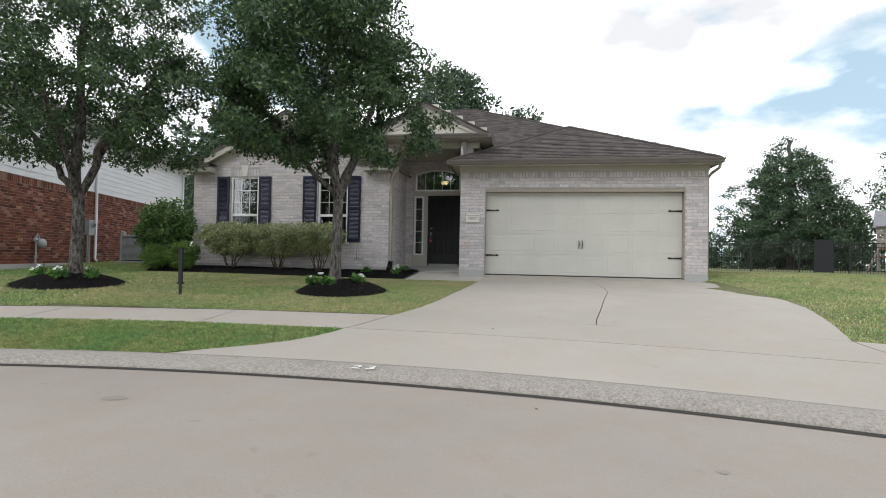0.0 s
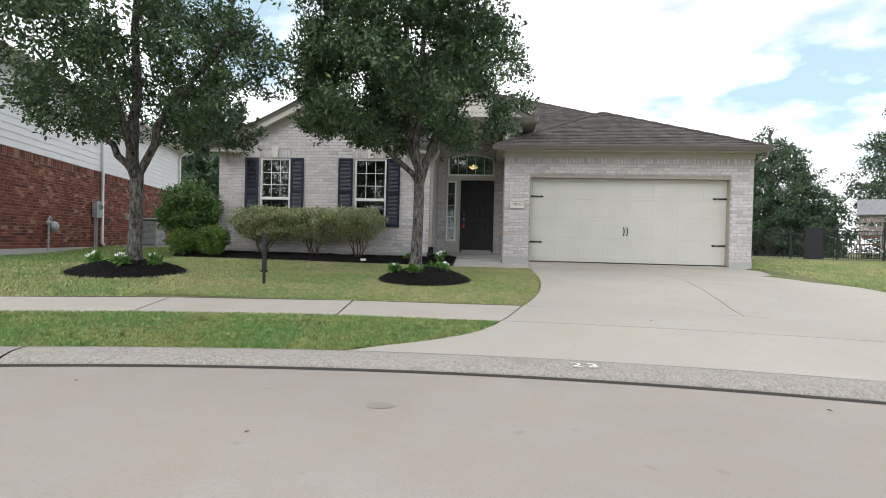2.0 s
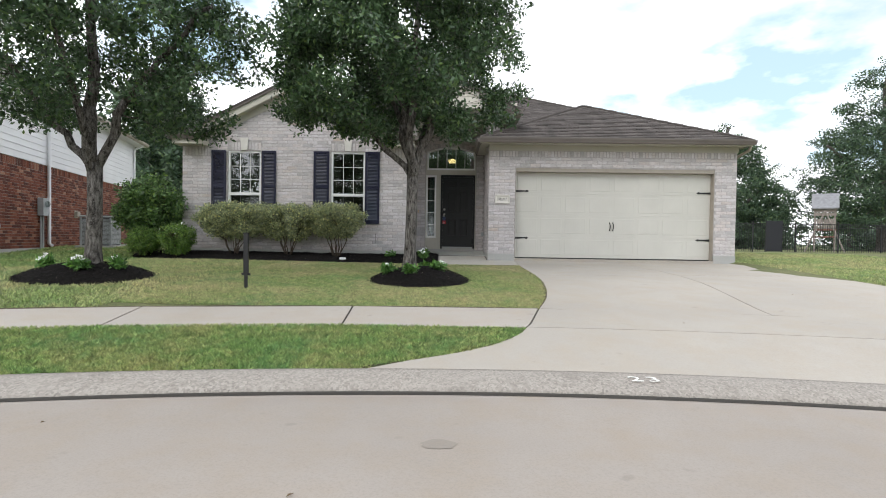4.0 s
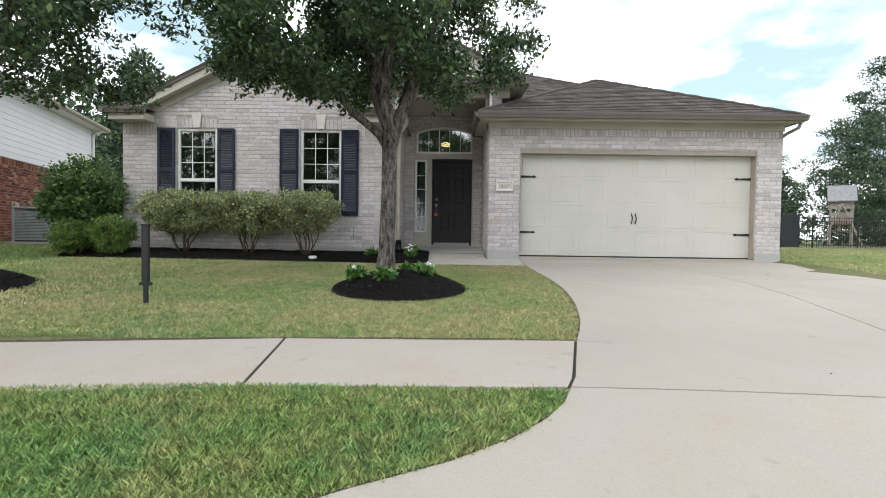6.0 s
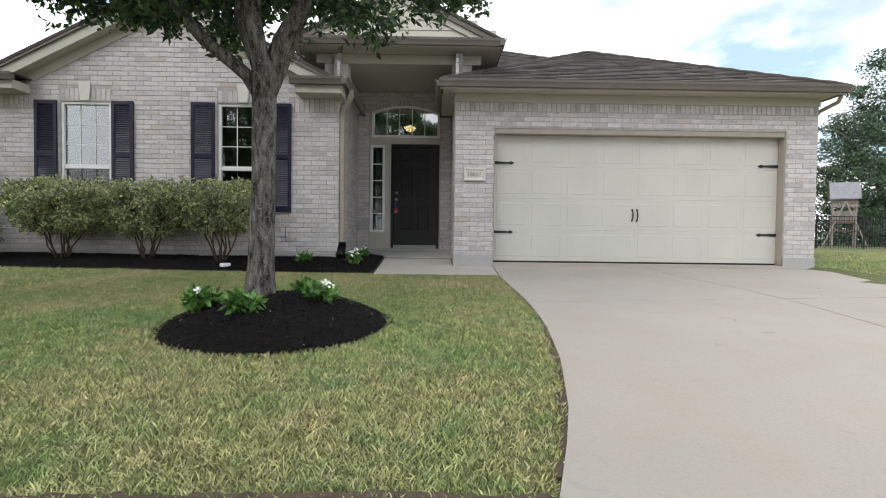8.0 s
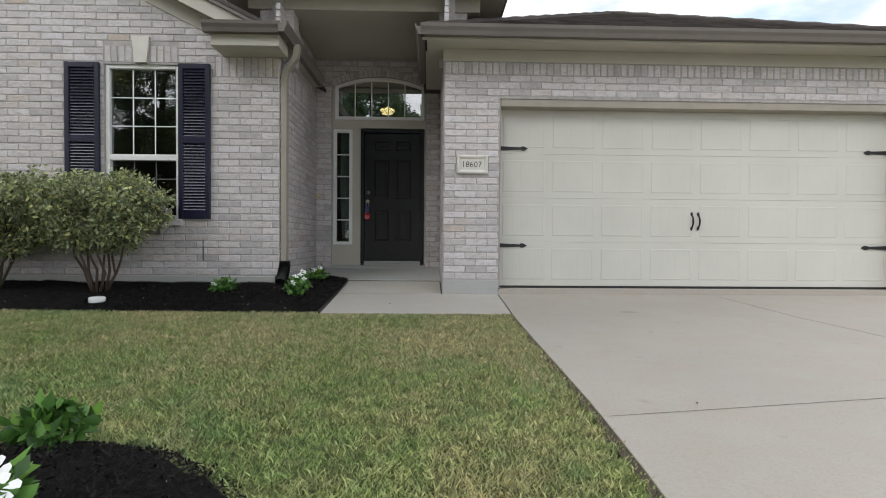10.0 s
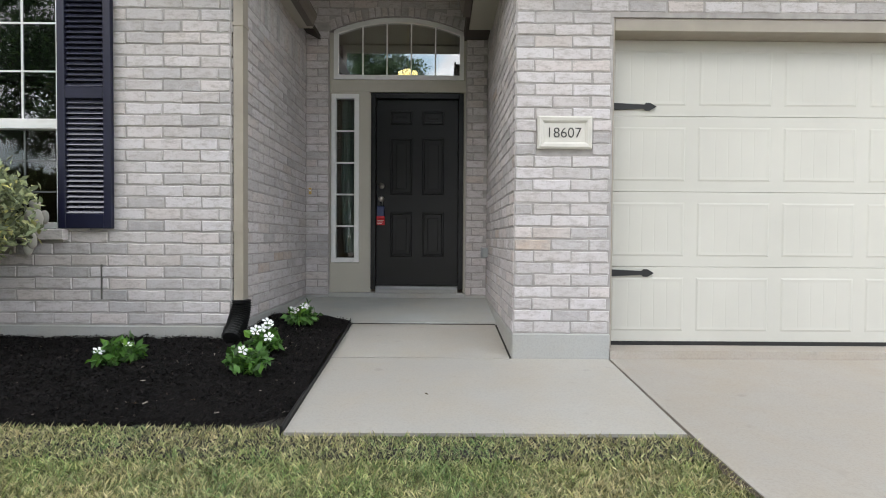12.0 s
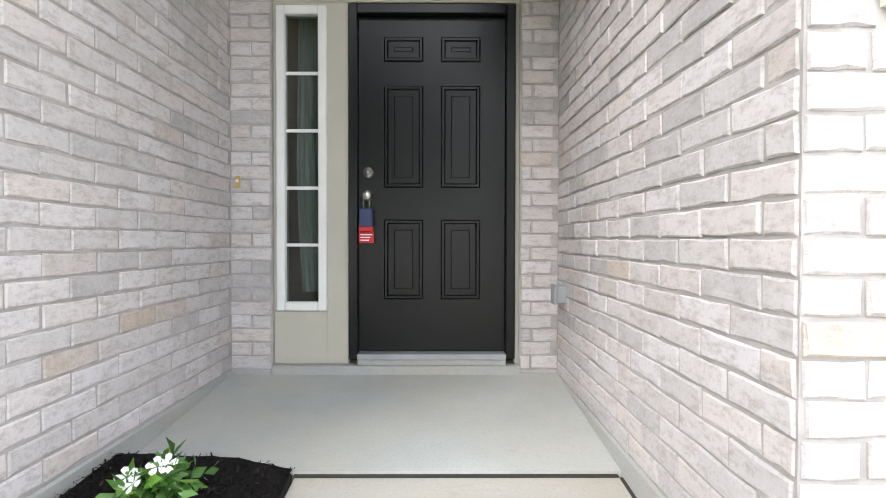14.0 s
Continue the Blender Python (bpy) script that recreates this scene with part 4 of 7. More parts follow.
class Brickwork:
    """Lays bricks on a wall face. origin: where u = 0; angle: turn of the face about z (0 faces -y)."""

    def __init__(self, wall, origin, angle, seed, single, bc=BC, bl=BL, mats=(M_BRICK, M_BRICK_J)):
        self.bc, self.bl, self.mats = bc, bl, mats
        self.wall, self.o, self.angle = wall, origin, radians(angle)
        self.rng = random.Random(seed)
        self.single = single
        self.v, self.f = [], []
        self.count = 0

    def lay(self, u, v, l, h, turn=0.0):
        j = self.rng
        c, s = math.cos(self.angle), math.sin(self.angle)
        proud = 0.0065 + j.uniform(-0.0022, 0.0022)
        x, y = self.o[0] + c * u + s * proud, self.o[1] + s * u - c * proud
        tilt = radians(j.uniform(-0.5, 0.5) + turn)
        l, h = l + j.uniform(-0.003, 0.003), h
        m = Matrix.Translation((x, y, v + j.uniform(-0.002, 0.002))) @ Matrix.Rotation(self.angle, 4, "Z") @ Matrix.Rotation(tilt, 4, "Y")
        me = brick_mesh(l, h, self.mats[0], j.randrange(6))
        if self.single(u, v) and self.count < 300:
            self.count += 1
            ob = new("brick", me)
            ob.parent = self.wall
            ob.matrix_local = m
        else:
            b = len(self.v)
            self.v += [m @ q.co for q in me.vertices]
            self.f += [tuple(b + i for i in p.vertices) for p in me.polygons]

    def rows(self, u0, u1, v0, v1, keep=lambda a, b, v: [(a, b)], start=0):
        """Running bond between u0 and u1; keep gives the stretches of a course that have brick."""
        BC, BL = self.bc, self.bl
        n = int(round((v1 - v0) / BC))
        for i in range(n):
            v = v0 + (i + 0.5) * BC
            off = (BL / 2 if (i + start) % 2 else 0.0) + self.rng.uniform(-0.006, 0.006)
            for a, b in keep(u0, u1, v):
                u = a - ((a - u0 - off) % BL)
                while u < b - 0.03:
                    p, q = max(u, a), min(u + BL, b)
                    if q - p > 0.05:
                        self.lay((p + q) / 2, v, q - p - 0.0045, BC - 0.005)
                    elif q - p > 0.0:
                        pass
                    u += BL
        return v0 + n * BC

    def soldiers(self, u0, u1, v0, h=0.2):
        BC = self.bc
        n = max(1, int(round((u1 - u0) / BC)))
        w = (u1 - u0) / n
        for i in range(n):
            self.lay(u0 + (i + 0.5) * w, v0 + h / 2, w - 0.011, h - 0.01)

    def close(self):
        if self.v:
            me = bpy.data.meshes.new("brick_field")
            me.from_pydata([tuple(q) for q in self.v], [], self.f)
            me.materials.append(self.mats[1])
            ob = new("brick_field", me)
            ob.parent = self.wall
            ob["kind"] = "stuff"


ZB = 0.66   # first course


def wing_keep(a, b, v):
    z_in = v + BC / 2
    if z_in > 3.27:
        d = (z_in + 0.1 - Z_EAVE) / WS
        a, b = max(a, XL + d + 0.12), min(b, XW - d - 0.12)
        if a >= b:
            return []
    if 2.97 < v < 3.18:
        a, b = -8.6, -4.3
    out = [(a, b)]
    for w, zs in ((W1, 3.33), (W2, 3.33)):
        if w[2] - 0.07 < v < zs:
            nxt = []
            for p, q in out:
                if p < w[0] < q:
                    nxt += [(p, w[0] - 0.004), (w[1] + 0.004, q)]
                else:
                    nxt.append((p, q))
            out = nxt
    return [o for o in out if o[1] > o[0]]


bw = Brickwork(wing, (0, Y_F), 0, 11, lambda u, v: u > -4.75 and v < 3.3)
bw.rows(XL, XW, ZB, 4.6, wing_keep)
for w in (W1, W2):
    bw.soldiers(w[0], (w[0] + w[1]) / 2 - 0.1, 3.115)
    bw.soldiers((w[0] + w[1]) / 2 + 0.1, w[1], 3.115)
_r = ZB + BC * math.floor((2.97 - ZB) / BC + 0.5)
_t = ZB + BC * math.ceil((3.18 - ZB) / BC - 0.5)
bw.soldiers(XL, -8.6, _r, _t - _r)
bw.soldiers(-4.3, XW, _r, _t - _r)
bw.close()
for w in (W1, W2):
    bm = bmesh.new()
    c = (w[0] + w[1]) / 2
    prism(bm, [(c - 0.07, 3.115), (c + 0.07, 3.115), (c + 0.1, 3.41), (c - 0.1, 3.41)], Y_F - 0.03, Y_F + 0.02)
    part("keystone", bm, M_STONE, house, "pale cast stone keystone")
    box("window_sill", w[0] - 0.05, w[1] + 0.05, Y_F - 0.05, Y_F + 0.05, w[2] - 0.075, w[2] - 0.002, M_BRICK_J, house, "", 0.006)

bw = Brickwork(entry_west, (X_AL, Y_F), 90, 12, lambda u, v: v < 3.05)
bw.rows(0.0, Y_D - Y_F, ZB, _r)
bw.soldiers(0.0, Y_D - Y_F, _r, _t - _r)
bw.rows(0.0, Y_D - Y_F, _t, 3.86)
bw.close()
bw = Brickwork(entry_east, (X_AR, Y_D), -90, 13, lambda u, v: v < 3.05)
bw.rows(0.0, Y_D - Y_G, ZB - 0.03, 3.86, start=1)
bw.close()

DC = (D_X0 + D_X1) / 2


def arch_z(x, grow=0.0):
    """Underside of the segmental arch over the transom light."""
    half, spring, crown = (D_X1 - D_X0) / 2 + grow, 3.44, 3.6 + grow
    rise = crown - spring
    R = (half * half + rise * rise) / (2 * rise)
    return crown - R + math.sqrt(max(0.0, R * R - (x - DC) ** 2))


def back_keep(a, b, v):
    if v < 3.45:
        return [(a, D_X0 - 0.004), (D_X1 + 0.004, b)]
    if v < 3.75:
        half = max(0.0, (D_X1 - D_X0) / 2 + 0.1)
        xs = [x for x in np.linspace(DC - half, DC + half, 80) if arch_z(x) + 0.12 > v]
        if xs:
            return [(a, xs[0]), (xs[-1], b)]
    return [(a, b)]


bw = Brickwork(entry_back, (0, Y_D), 0, 14, lambda u, v: v < 3.4)
bw.rows(X_AL, X_AR, ZB, 3.86, back_keep)
n = 21
for i in range(n):
    x = D_X0 + (i + 0.5) * (D_X1 - D_X0) / n
    bw.lay(x, arch_z(x) + 0.057, 0.064, 0.102, (x - DC) * 26)
bw.close()
# arch infill between the opening's square head and the arch
bm = bmesh.new()
xs = np.linspace(D_X0, D_X1, 25)
vs0 = [[bm.verts.new((x, y, z)) for x, z in [(x, arch_z(x)) for x in xs]] for y, z in ((Y_D + 0.004, 0), (Y_D + 0.116, 0))]
vs1 = [[bm.verts.new((x, y, 3.64)) for x in xs] for y in (Y_D + 0.004, Y_D + 0.116)]
for i in range(24):
    bm.faces.new((vs0[0][i], vs0[0][i + 1], vs1[0][i + 1], vs1[0][i]))
    bm.faces.new((vs0[1][i + 1], vs0[1][i], vs1[1][i], vs1[1][i + 1]))
    bm.faces.new((vs0[0][i + 1], vs0[0][i], vs0[1][i], vs0[1][i + 1]))
part("arch_infill", bm, M_MORTAR, house)


def garage_keep(a, b, v):
    out = [(a, b)]
    if v < GZ1:
        out = [(a, G0 - 0.003), (G1 + 0.003, b)]
    if 1.86 < v < 2.09:
        p, q = out[0]
        out = [(p, -1.492), (-1.121, q)] + out[1:]
    return out


bw = Brickwork(garage_wall, (0, Y_G), 0, 15, lambda u, v: True)
top = bw.rows(X_AR, XR, ZB - 0.03, 3.0, garage_keep, start=1)
bw.soldiers(X_AR, XR, top + 0.002, 3.163 - top)
bw.close()
for wall_, x0, x1, y0, y1, zt in ((garage_wall, X_AR - 0.012, G0, Y_G - 0.014, Y_G + 0.1, 0.628), (garage_wall, G1, XR + 0.012, Y_G - 0.014, Y_G + 0.1, 0.66), (entry_east, X_AR - 0.012, X_AR + 0.05, Y_G + 0.101, Y_D, 0.626),
                                  (entry_west, X_AL - 0.05, X_AL + 0.012, Y_F + 0.0, Y_D, 0.652), (wing, XL - 0.01, XW - 0.051, Y_F - 0.012, Y_F + 0.05, 0.652), (entry_back, X_AL, X_AR, Y_D - 0.012, Y_D + 0.05, 0.652)):
    box("foundation", x0, x1, y0, y1, 0.2, zt, M_FOUND, wall_, "rough grey cement foundation edge", 0.008)


box("stained_joint", -4.447, -4.436, Y_F - 0.0115, Y_F + 0.004, 0.83, 1.07, plain("wet_stain", (0.13, 0.12, 0.11), 0.8), wing, "dark damp streak in the brick joints")


# ---- windows and shutters ----
def window(w):
    win = part("window", add_box(bmesh.new(), w[0], w[1], Y_F + 0.055, Y_F + 0.06, w[2], w[2] + 0.001), M_WHITE, house, "white vinyl sash window with grilles between panes")
    f = 0.045
    yb, yf = Y_F + 0.1, Y_F + 0.02
    box("frame", w[0], w[0] + f, yf, yb, w[2], w[3], M_WHITE, win, "", 0.004)
    box("frame", w[1] - f, w[1], yf, yb, w[2], w[3], M_WHITE, win, "", 0.004)
    box("frame", w[0] + f, w[1] - f, yf, yb, w[3] - f, w[3], M_WHITE, win, "", 0.004)
    box("frame", w[0] + f, w[1] - f, yf, yb, w[2], w[2] + f, M_WHITE, win, "", 0.004)
    zm = w[2] + 0.72
    box("meeting_rail", w[0] + f, w[1] - f, yf + 0.006, yb - 0.01, zm - 0.035, zm + 0.035, M_WHITE, win, "", 0.004)
    x0, x1 = w[0] + f, w[1] - f
    for z0, z1, y, g in ((zm + 0.035, w[3] - f, Y_F + 0.06, M_GLASS), (w[2] + f, zm - 0.035, Y_F + 0.075, M_GLASS_LOW)):
        pane = box("pane", x0, x1, y, y + 0.004, z0, z1, g, win, "dark reflecting window glass")
        pane.visible_shadow = False
        bar = M_WHITE if g is M_GLASS else M_SCREENED
        for i in (1, 2):
            xm = x0 + (x1 - x0) * i / 3
            box("muntin", xm - 0.0055, xm + 0.0055, y - 0.008, y - 0.001, z0, z1, bar, win)
            zz = z0 + (z1 - z0) * i / 3
            for k in range(3):
                box("muntin", x0 + (x1 - x0) * k / 3 + 0.009 * (k > 0), x0 + (x1 - x0) * (k + 1) / 3 - 0.009 * (k < 2), y - 0.007, y - 0.001, zz - 0.0055, zz + 0.0055, bar, win)
    return win


window(W1)
window(W2)
slat_me = None


def shutter(x0, x1, z0=1.315, z1=3.105):
    """A louvred shutter with two fields of slats."""
    global slat_me
    sh = part("shutter", add_box(bmesh.new(), x0 + 0.03, x1 - 0.03, Y_F - 0.018, Y_F - 0.012, z0 + 0.03, z1 - 0.03), M_SHUTTER, house, "dark navy louvred wooden shutter")
    s = 0.052
    y0, y1 = Y_F - 0.045, Y_F - 0.01
    box("stile", x0, x0 + s, y0, y1, z0, z1, M_SHUTTER, sh, "", 0.003)
    box("stile", x1 - s, x1, y0, y1, z0, z1, M_SHUTTER, sh, "", 0.003)
    zm = z0 + (z1 - z0) * 0.51
    for a, b in ((z0, z0 + 0.1), (zm - 0.04, zm + 0.04), (z1 - 0.06, z1)):
        box("rail", x0 + s, x1 - s, y0 + 0.001, y1, a, b, M_SHUTTER, sh, "", 0.003)
    if slat_me is None:
        b2 = bmesh.new()
        run_x(b2, [(-0.012, -0.015), (-0.009, -0.017), (0.011, 0.012), (0.008, 0.014)], -0.13, 0.13)
        slat_me = bpy.data.meshes.new("slat")
        b2.to_mesh(slat_me)
        b2.free()
        slat_me.materials.append(M_SLAT)
    for a, b in ((z0 + 0.1, zm - 0.04), (zm + 0.04, z1 - 0.06)):
        n = int((b - a) / 0.035)
        for i in range(n):
            ob = new("slat", slat_me)
            ob.parent = sh
            ob.location = ((x0 + x1) / 2, Y_F - 0.03, a + (i + 0.5) * (b - a) / n)
            ob.scale = ((x1 - x0 - 2 * s) / 0.26, 1, 1)
    return sh


for x0, x1 in ((-8.565, -8.2), (-7.3, -6.945), (-6.0, -5.61), (-4.71, -4.35)):
    shutter(x0, x1)

# ---- garage door ----
GD = Y_G + 0.17
for x0, x1, z0, z1 in ((G0, G0 + 0.014, GZ0, GZ1), (G1 - 0.014, G1, GZ0, GZ1), (G0 + 0.014, G1 - 0.014, GZ1 - 0.085, GZ1)):
    box("garage_jamb", x0, x1, Y_G + 0.012, GD + 0.05, z0, z1, M_SPOUT, house, "taupe painted garage jamb", 0.003)
bm = bmesh.new()
gx0, gx1 = G0 + 0.016, G1 - 0.016
gd = box("garage_door", gx0, gx1, GD + 0.03, GD + 0.045, GZ0 + 0.02, GZ1 - 0.085, M_GARAGE, house, "cream steel sectional garage door with strap hinges")
gh = (GZ1 - 0.085 - GZ0 - 0.015) / 4
for r in range(4):
    z0 = GZ0 + 0.015 + r * gh
    box("section", gx0, gx1, GD, GD + 0.03, z0 + 0.001, z0 + gh - 0.001, M_GARAGE, gd, "", 0.002)
    pw = (gx1 - gx0) / 8
    for c in range(8):
        xa, xb = gx0 + c * pw + 0.045, gx0 + (c + 1) * pw - 0.045
        za, zb = z0 + 0.075, z0 + gh - 0.075
        b2 = bmesh.new()
        for k, (i0, y0_, i1, y1_) in enumerate(((0, GD, 0.012, GD - 0.0042), (0.012, GD - 0.0042, 0.03, GD - 0.003))):
            o = [b2.verts.new(p) for p in ((xa + i0, y0_, za + i0), (xb - i0, y0_, za + i0), (xb - i0, y0_, zb - i0), (xa + i0, y0_, zb - i0))]
            q = [b2.verts.new(p) for p in ((xa + i1, y1_, za + i1), (xb - i1, y1_, za + i1), (xb - i1, y1_, zb - i1), (xa + i1, y1_, zb - i1))]
            for e in range(4):
                b2.faces.new((o[e], o[(e + 1) % 4], q[(e + 1) % 4], q[e]))
        # faint vertical grooves of the carriage-style panel
        nb = 5
        iw = (xb - xa - 0.06) / nb
        pts = [(xa + 0.03, GD - 0.003)]
        for e in range(1, nb):
            u0 = xa + 0.03 + e * iw
            pts += [(u0 - 0.005, GD - 0.003), (u0, GD - 0.0023), (u0 + 0.005, GD - 0.003)]
        pts.append((xb - 0.03, GD - 0.003))
        lo = [b2.verts.new((x, y, za + 0.03)) for x, y in pts]
        hi = [b2.verts.new((x, y, zb - 0.03)) for x, y in pts]
        for t_ in range(len(pts) - 1):
            b2.faces.new((lo[t_], lo[t_ + 1], hi[t_ + 1], hi[t_]))
        bmesh.ops.remove_doubles(b2, verts=b2.verts[:], dist=0.0004)
        part("panel", b2, M_GARAGE, gd)
box("bottom_seal", gx0, gx1, GD + 0.002, GD + 0.03, GZ0 - 0.012, GZ0 + 0.016, M_PLASTIC, gd, "black rubber door seal")
box("garage_threshold", G0, G1, Y_G - 0.015, GD + 0.2, 0.3, GZ0 - 0.013, M_WALK, house, "concrete garage threshold")
for zc in (1.03, 2.195):
    for sgn, xe in ((1, gx0), (-1, gx1)):
        b2 = bmesh.new()
        o = [(0, -0.026), (0.26, -0.014), (0.27, -0.026), (0.3, -0.026), (0.345, 0.0), (0.3, 0.026), (0.27, 0.026), (0.26, 0.014), (0, 0.026)]
        prism(b2, [(xe + sgn * a, zc + b) for a, b in o], GD - 0.016, GD - 0.004)
        part("strap_hinge", b2, M_IRON, gd, "black iron spear strap hinge")
for sgn in (-1, 1):
    xm = (gx0 + gx1) / 2 - 0.005 + sgn * 0.04
    zc = GZ0 + 0.015 + gh * 1.5
    b2 = bmesh.new()
    pts = [(xm - 0.008, GD - 0.012, zc - 0.08), (xm - 0.004, GD - 0.032, zc - 0.05), (xm - 0.001, GD - 0.04, zc), (xm - 0.004, GD - 0.032, zc + 0.05), (xm - 0.008, GD - 0.012, zc + 0.08)]
    tube(b2, pts, [0.009, 0.009, 0.012, 0.009, 0.009], 8)
    for zz in (-0.088, 0.088):
        prism(b2, [(xm - 0.008 + a, zc + zz + b) for a, b in ((-0.016, 0), (0, -0.028), (0.016, 0), (0, 0.028))], GD - 0.012, GD - 0.003)
    part("pull_handle", b2, M_IRON, gd, "black iron pull handle")

# ---- front door, sidelight, transom ----
YF2 = Y_D + 0.03
ent = box("door_surround", D_X0, -2.998, YF2, YF2 + 0.07, 0.682, 0.998, M_TRIM, house, "beige painted door surround panel", 0.003)
DL, DR, DB, DT = -2.872, -1.89, 0.735, 2.8
SL, SR, SB, ST = -3.295, -3.0, 1.0, 2.79
for x0, x1, z0, z1 in ((D_X0, SL, 0.999, D_Z1), (SR, DL - 0.002, 0.682, 2.815), (DR + 0.002, D_X1, 0.682, 2.815), (SL, D_X1, 2.816, D_Z1), (SL, SR, ST + 0.001, 2.815)):
    box("door_surround", x0, x1, YF2, YF2 + 0.07, z0, z1, M_TRIM, house, "beige painted door surround", 0.002)
side = box("sidelight", SL, SR, YF2 + 0.06, YF2 + 0.066, SB, SB + 0.001, M_WHITE, house, "narrow white-framed sidelight with five panes")
f = 0.05
for x0, x1, z0, z1 in ((SL, SL + f, SB, ST), (SR - f, SR, SB, ST), (SL + f, SR - f, SB, SB + f), (SL + f, SR - f, ST - f, ST)):
    box("frame", x0, x1, YF2 - 0.02, YF2 + 0.06, z0, z1, M_WHITE, side, "", 0.005)
for k in range(5):
    z0 = SB + f + k * (ST - SB - 2 * f) / 5
    z1 = SB + f + (k + 1) * (ST - SB - 2 * f) / 5
    p = box("pane", SL + f, SR - f, YF2 + 0.02, YF2 + 0.024, z0, z1, M_GLASS_LOW, side)
    p.visible_shadow = False
    if k:
        box("muntin", SL + f, SR - f, YF2 + 0.008, YF2 + 0.019, z0 - 0.009, z0 + 0.009, M_WHITE, side)
# curtain behind the sidelight
M_CURTAIN = plain("pale_curtain", (0.5, 0.56, 0.52), 0.9, vary=0.1, scale=4)
bm = bmesh.new()
prev = None
for i in range(31):
    x = -3.2 + 0.2 * i / 30
    y = YF2 + 0.12 + 0.018 * math.sin(i * 1.3)
    cur = [bm.verts.new((x + 0.02 * math.sin(z * 2.2) * (2.7 - z), y, z)) for z in (1.1, 1.5, 1.9, 2.3, 2.78)]
    if prev:
        for k in range(4):
            bm.faces.new((prev[k], cur[k], cur[k + 1], prev[k + 1]))
    prev = cur
tagged(part("curtain", bm, M_CURTAIN, None, smooth=True), "pale sheer curtain hanging behind the sidelight", "curtain")

door = box("front_door", DL + 0.055, DR - 0.055, YF2 + 0.03, YF2 + 0.06, DB + 0.02, DT - 0.055, M_DOOR, house, "glossy black six-panel front door, shut", 0.002)
for x0, x1, z0, z1 in ((DL, DL + 0.053, DB - 0.02, DT), (DR - 0.053, DR, DB - 0.02, DT), (DL + 0.053, DR - 0.053, DT - 0.053, DT)):
    box("door_frame", x0, x1, YF2 - 0.022, YF2 + 0.06, z0, z1, M_DOOR, door, "black painted door frame", 0.004)
box("threshold", DL + 0.054, DR - 0.054, YF2 - 0.05, YF2 + 0.06, DB - 0.018, DB + 0.014, M_GREY_METAL, door, "grey aluminium threshold", 0.003)
box("sill_step", D_X0, D_X1, Y_D - 0.03, YF2 + 0.1, 0.58, 0.68, M_FOUND, house, "cement sill under the door", 0.006)
box("sill_block", DL + 0.054, DR - 0.054, Y_D - 0.01, YF2 + 0.06, 0.6805, DB - 0.0185, M_FOUND, house, "rough cement under the door", 0.004)
dx0, dx1 = DL + 0.055, DR - 0.055
dw = dx1 - dx0
DH = DT - 0.055 - DB - 0.02
yf = YF2 + 0.03


def door_panel(xa, xb, za, zb):
    b2 = bmesh.new()
    steps = ((0, 0), (0.008, -0.011), (0.02, -0.011), (0.032, 0.006), (0.05, 0.006), (0.066, -0.004))
    rings = []
    for i, dy in steps:
        rings.append([b2.verts.new(p) for p in ((xa + i, yf + dy, za + i), (xb - i, yf + dy, za + i), (xb - i, yf + dy, zb - i), (xa + i, yf + dy, zb - i))])
    for o, q in zip(rings, rings[1:]):
        for e in range(4):
            b2.faces.new((o[e], o[(e + 1) % 4], q[(e + 1) % 4], q[e]))
    b2.faces.new(rings[-1])
    part("panel", b2, M_DOOR, door)


zb0 = DB + 0.02
for sgn in (0, 1):
    xa = dx0 + dw * (0.17 if sgn == 0 else 0.56)
    xb = xa + dw * 0.27
    door_panel(xa, xb, zb0 + DH * 0.155, zb0 + DH * 0.395)
    door_panel(xa, xb, zb0 + DH * 0.49, zb0 + DH * 0.795)
    door_panel(xa, xb, zb0 + DH * 0.865, zb0 + DH * 0.94)
M_NICKEL = plain("satin_nickel", (0.55, 0.53, 0.5), 0.3, 1.0, vary=0.05, bump=0.0)


def lathe(bm, profile, centre, axis="y", n=16):
    rings = []
    for r, d in profile:
        ring = []
        for k in range(n):
            a = k * math.tau / n
            if axis == "y":
                p = (centre[0] + r * math.cos(a), centre[1] + d, centre[2] + r * math.sin(a))
            else:
                p = (centre[0] + r * math.cos(a), centre[1] + r * math.sin(a), centre[2] + d)
            ring.append(bm.verts.new(p))
        rings.append(ring)
    for a, b in zip(rings, rings[1:]):
        for k in range(n):
            bm.faces.new((a[k], a[(k + 1) % n], b[(k + 1) % n], b[k]))
    bm.faces.new(rings[-1])
    bmesh.ops.recalc_face_normals(bm, faces=bm.faces[:])
    return bm


part("deadbolt", lathe(bmesh.new(), [(0.032, 0), (0.032, -0.012), (0.022, -0.018), (0.012, -0.02), (0.012, -0.03), (0.001, -0.03)], (DL + 0.11, yf, 1.82)), M_NICKEL, door, "satin nickel deadbolt", True)
part("door_knob", lathe(bmesh.new(), [(0.03, 0), (0.03, -0.008), (0.012, -0.014), (0.012, -0.035), (0.026, -0.045), (0.03, -0.058), (0.022, -0.07), (0.001, -0.073)], (DL + 0.11, yf, 1.68)), M_NICKEL, door, "satin nickel door knob", True)
M_TAGR = plain("red_tag", (0.5, 0.012, 0.02), 0.45)
M_TAGB = plain("blue_lockbox", (0.035, 0.05, 0.13), 0.5)
lock = thing("key_lockbox", "blue and red key lockbox hanging from the door knob", "lockbox")
kx = DL + 0.105
bm = bmesh.new()
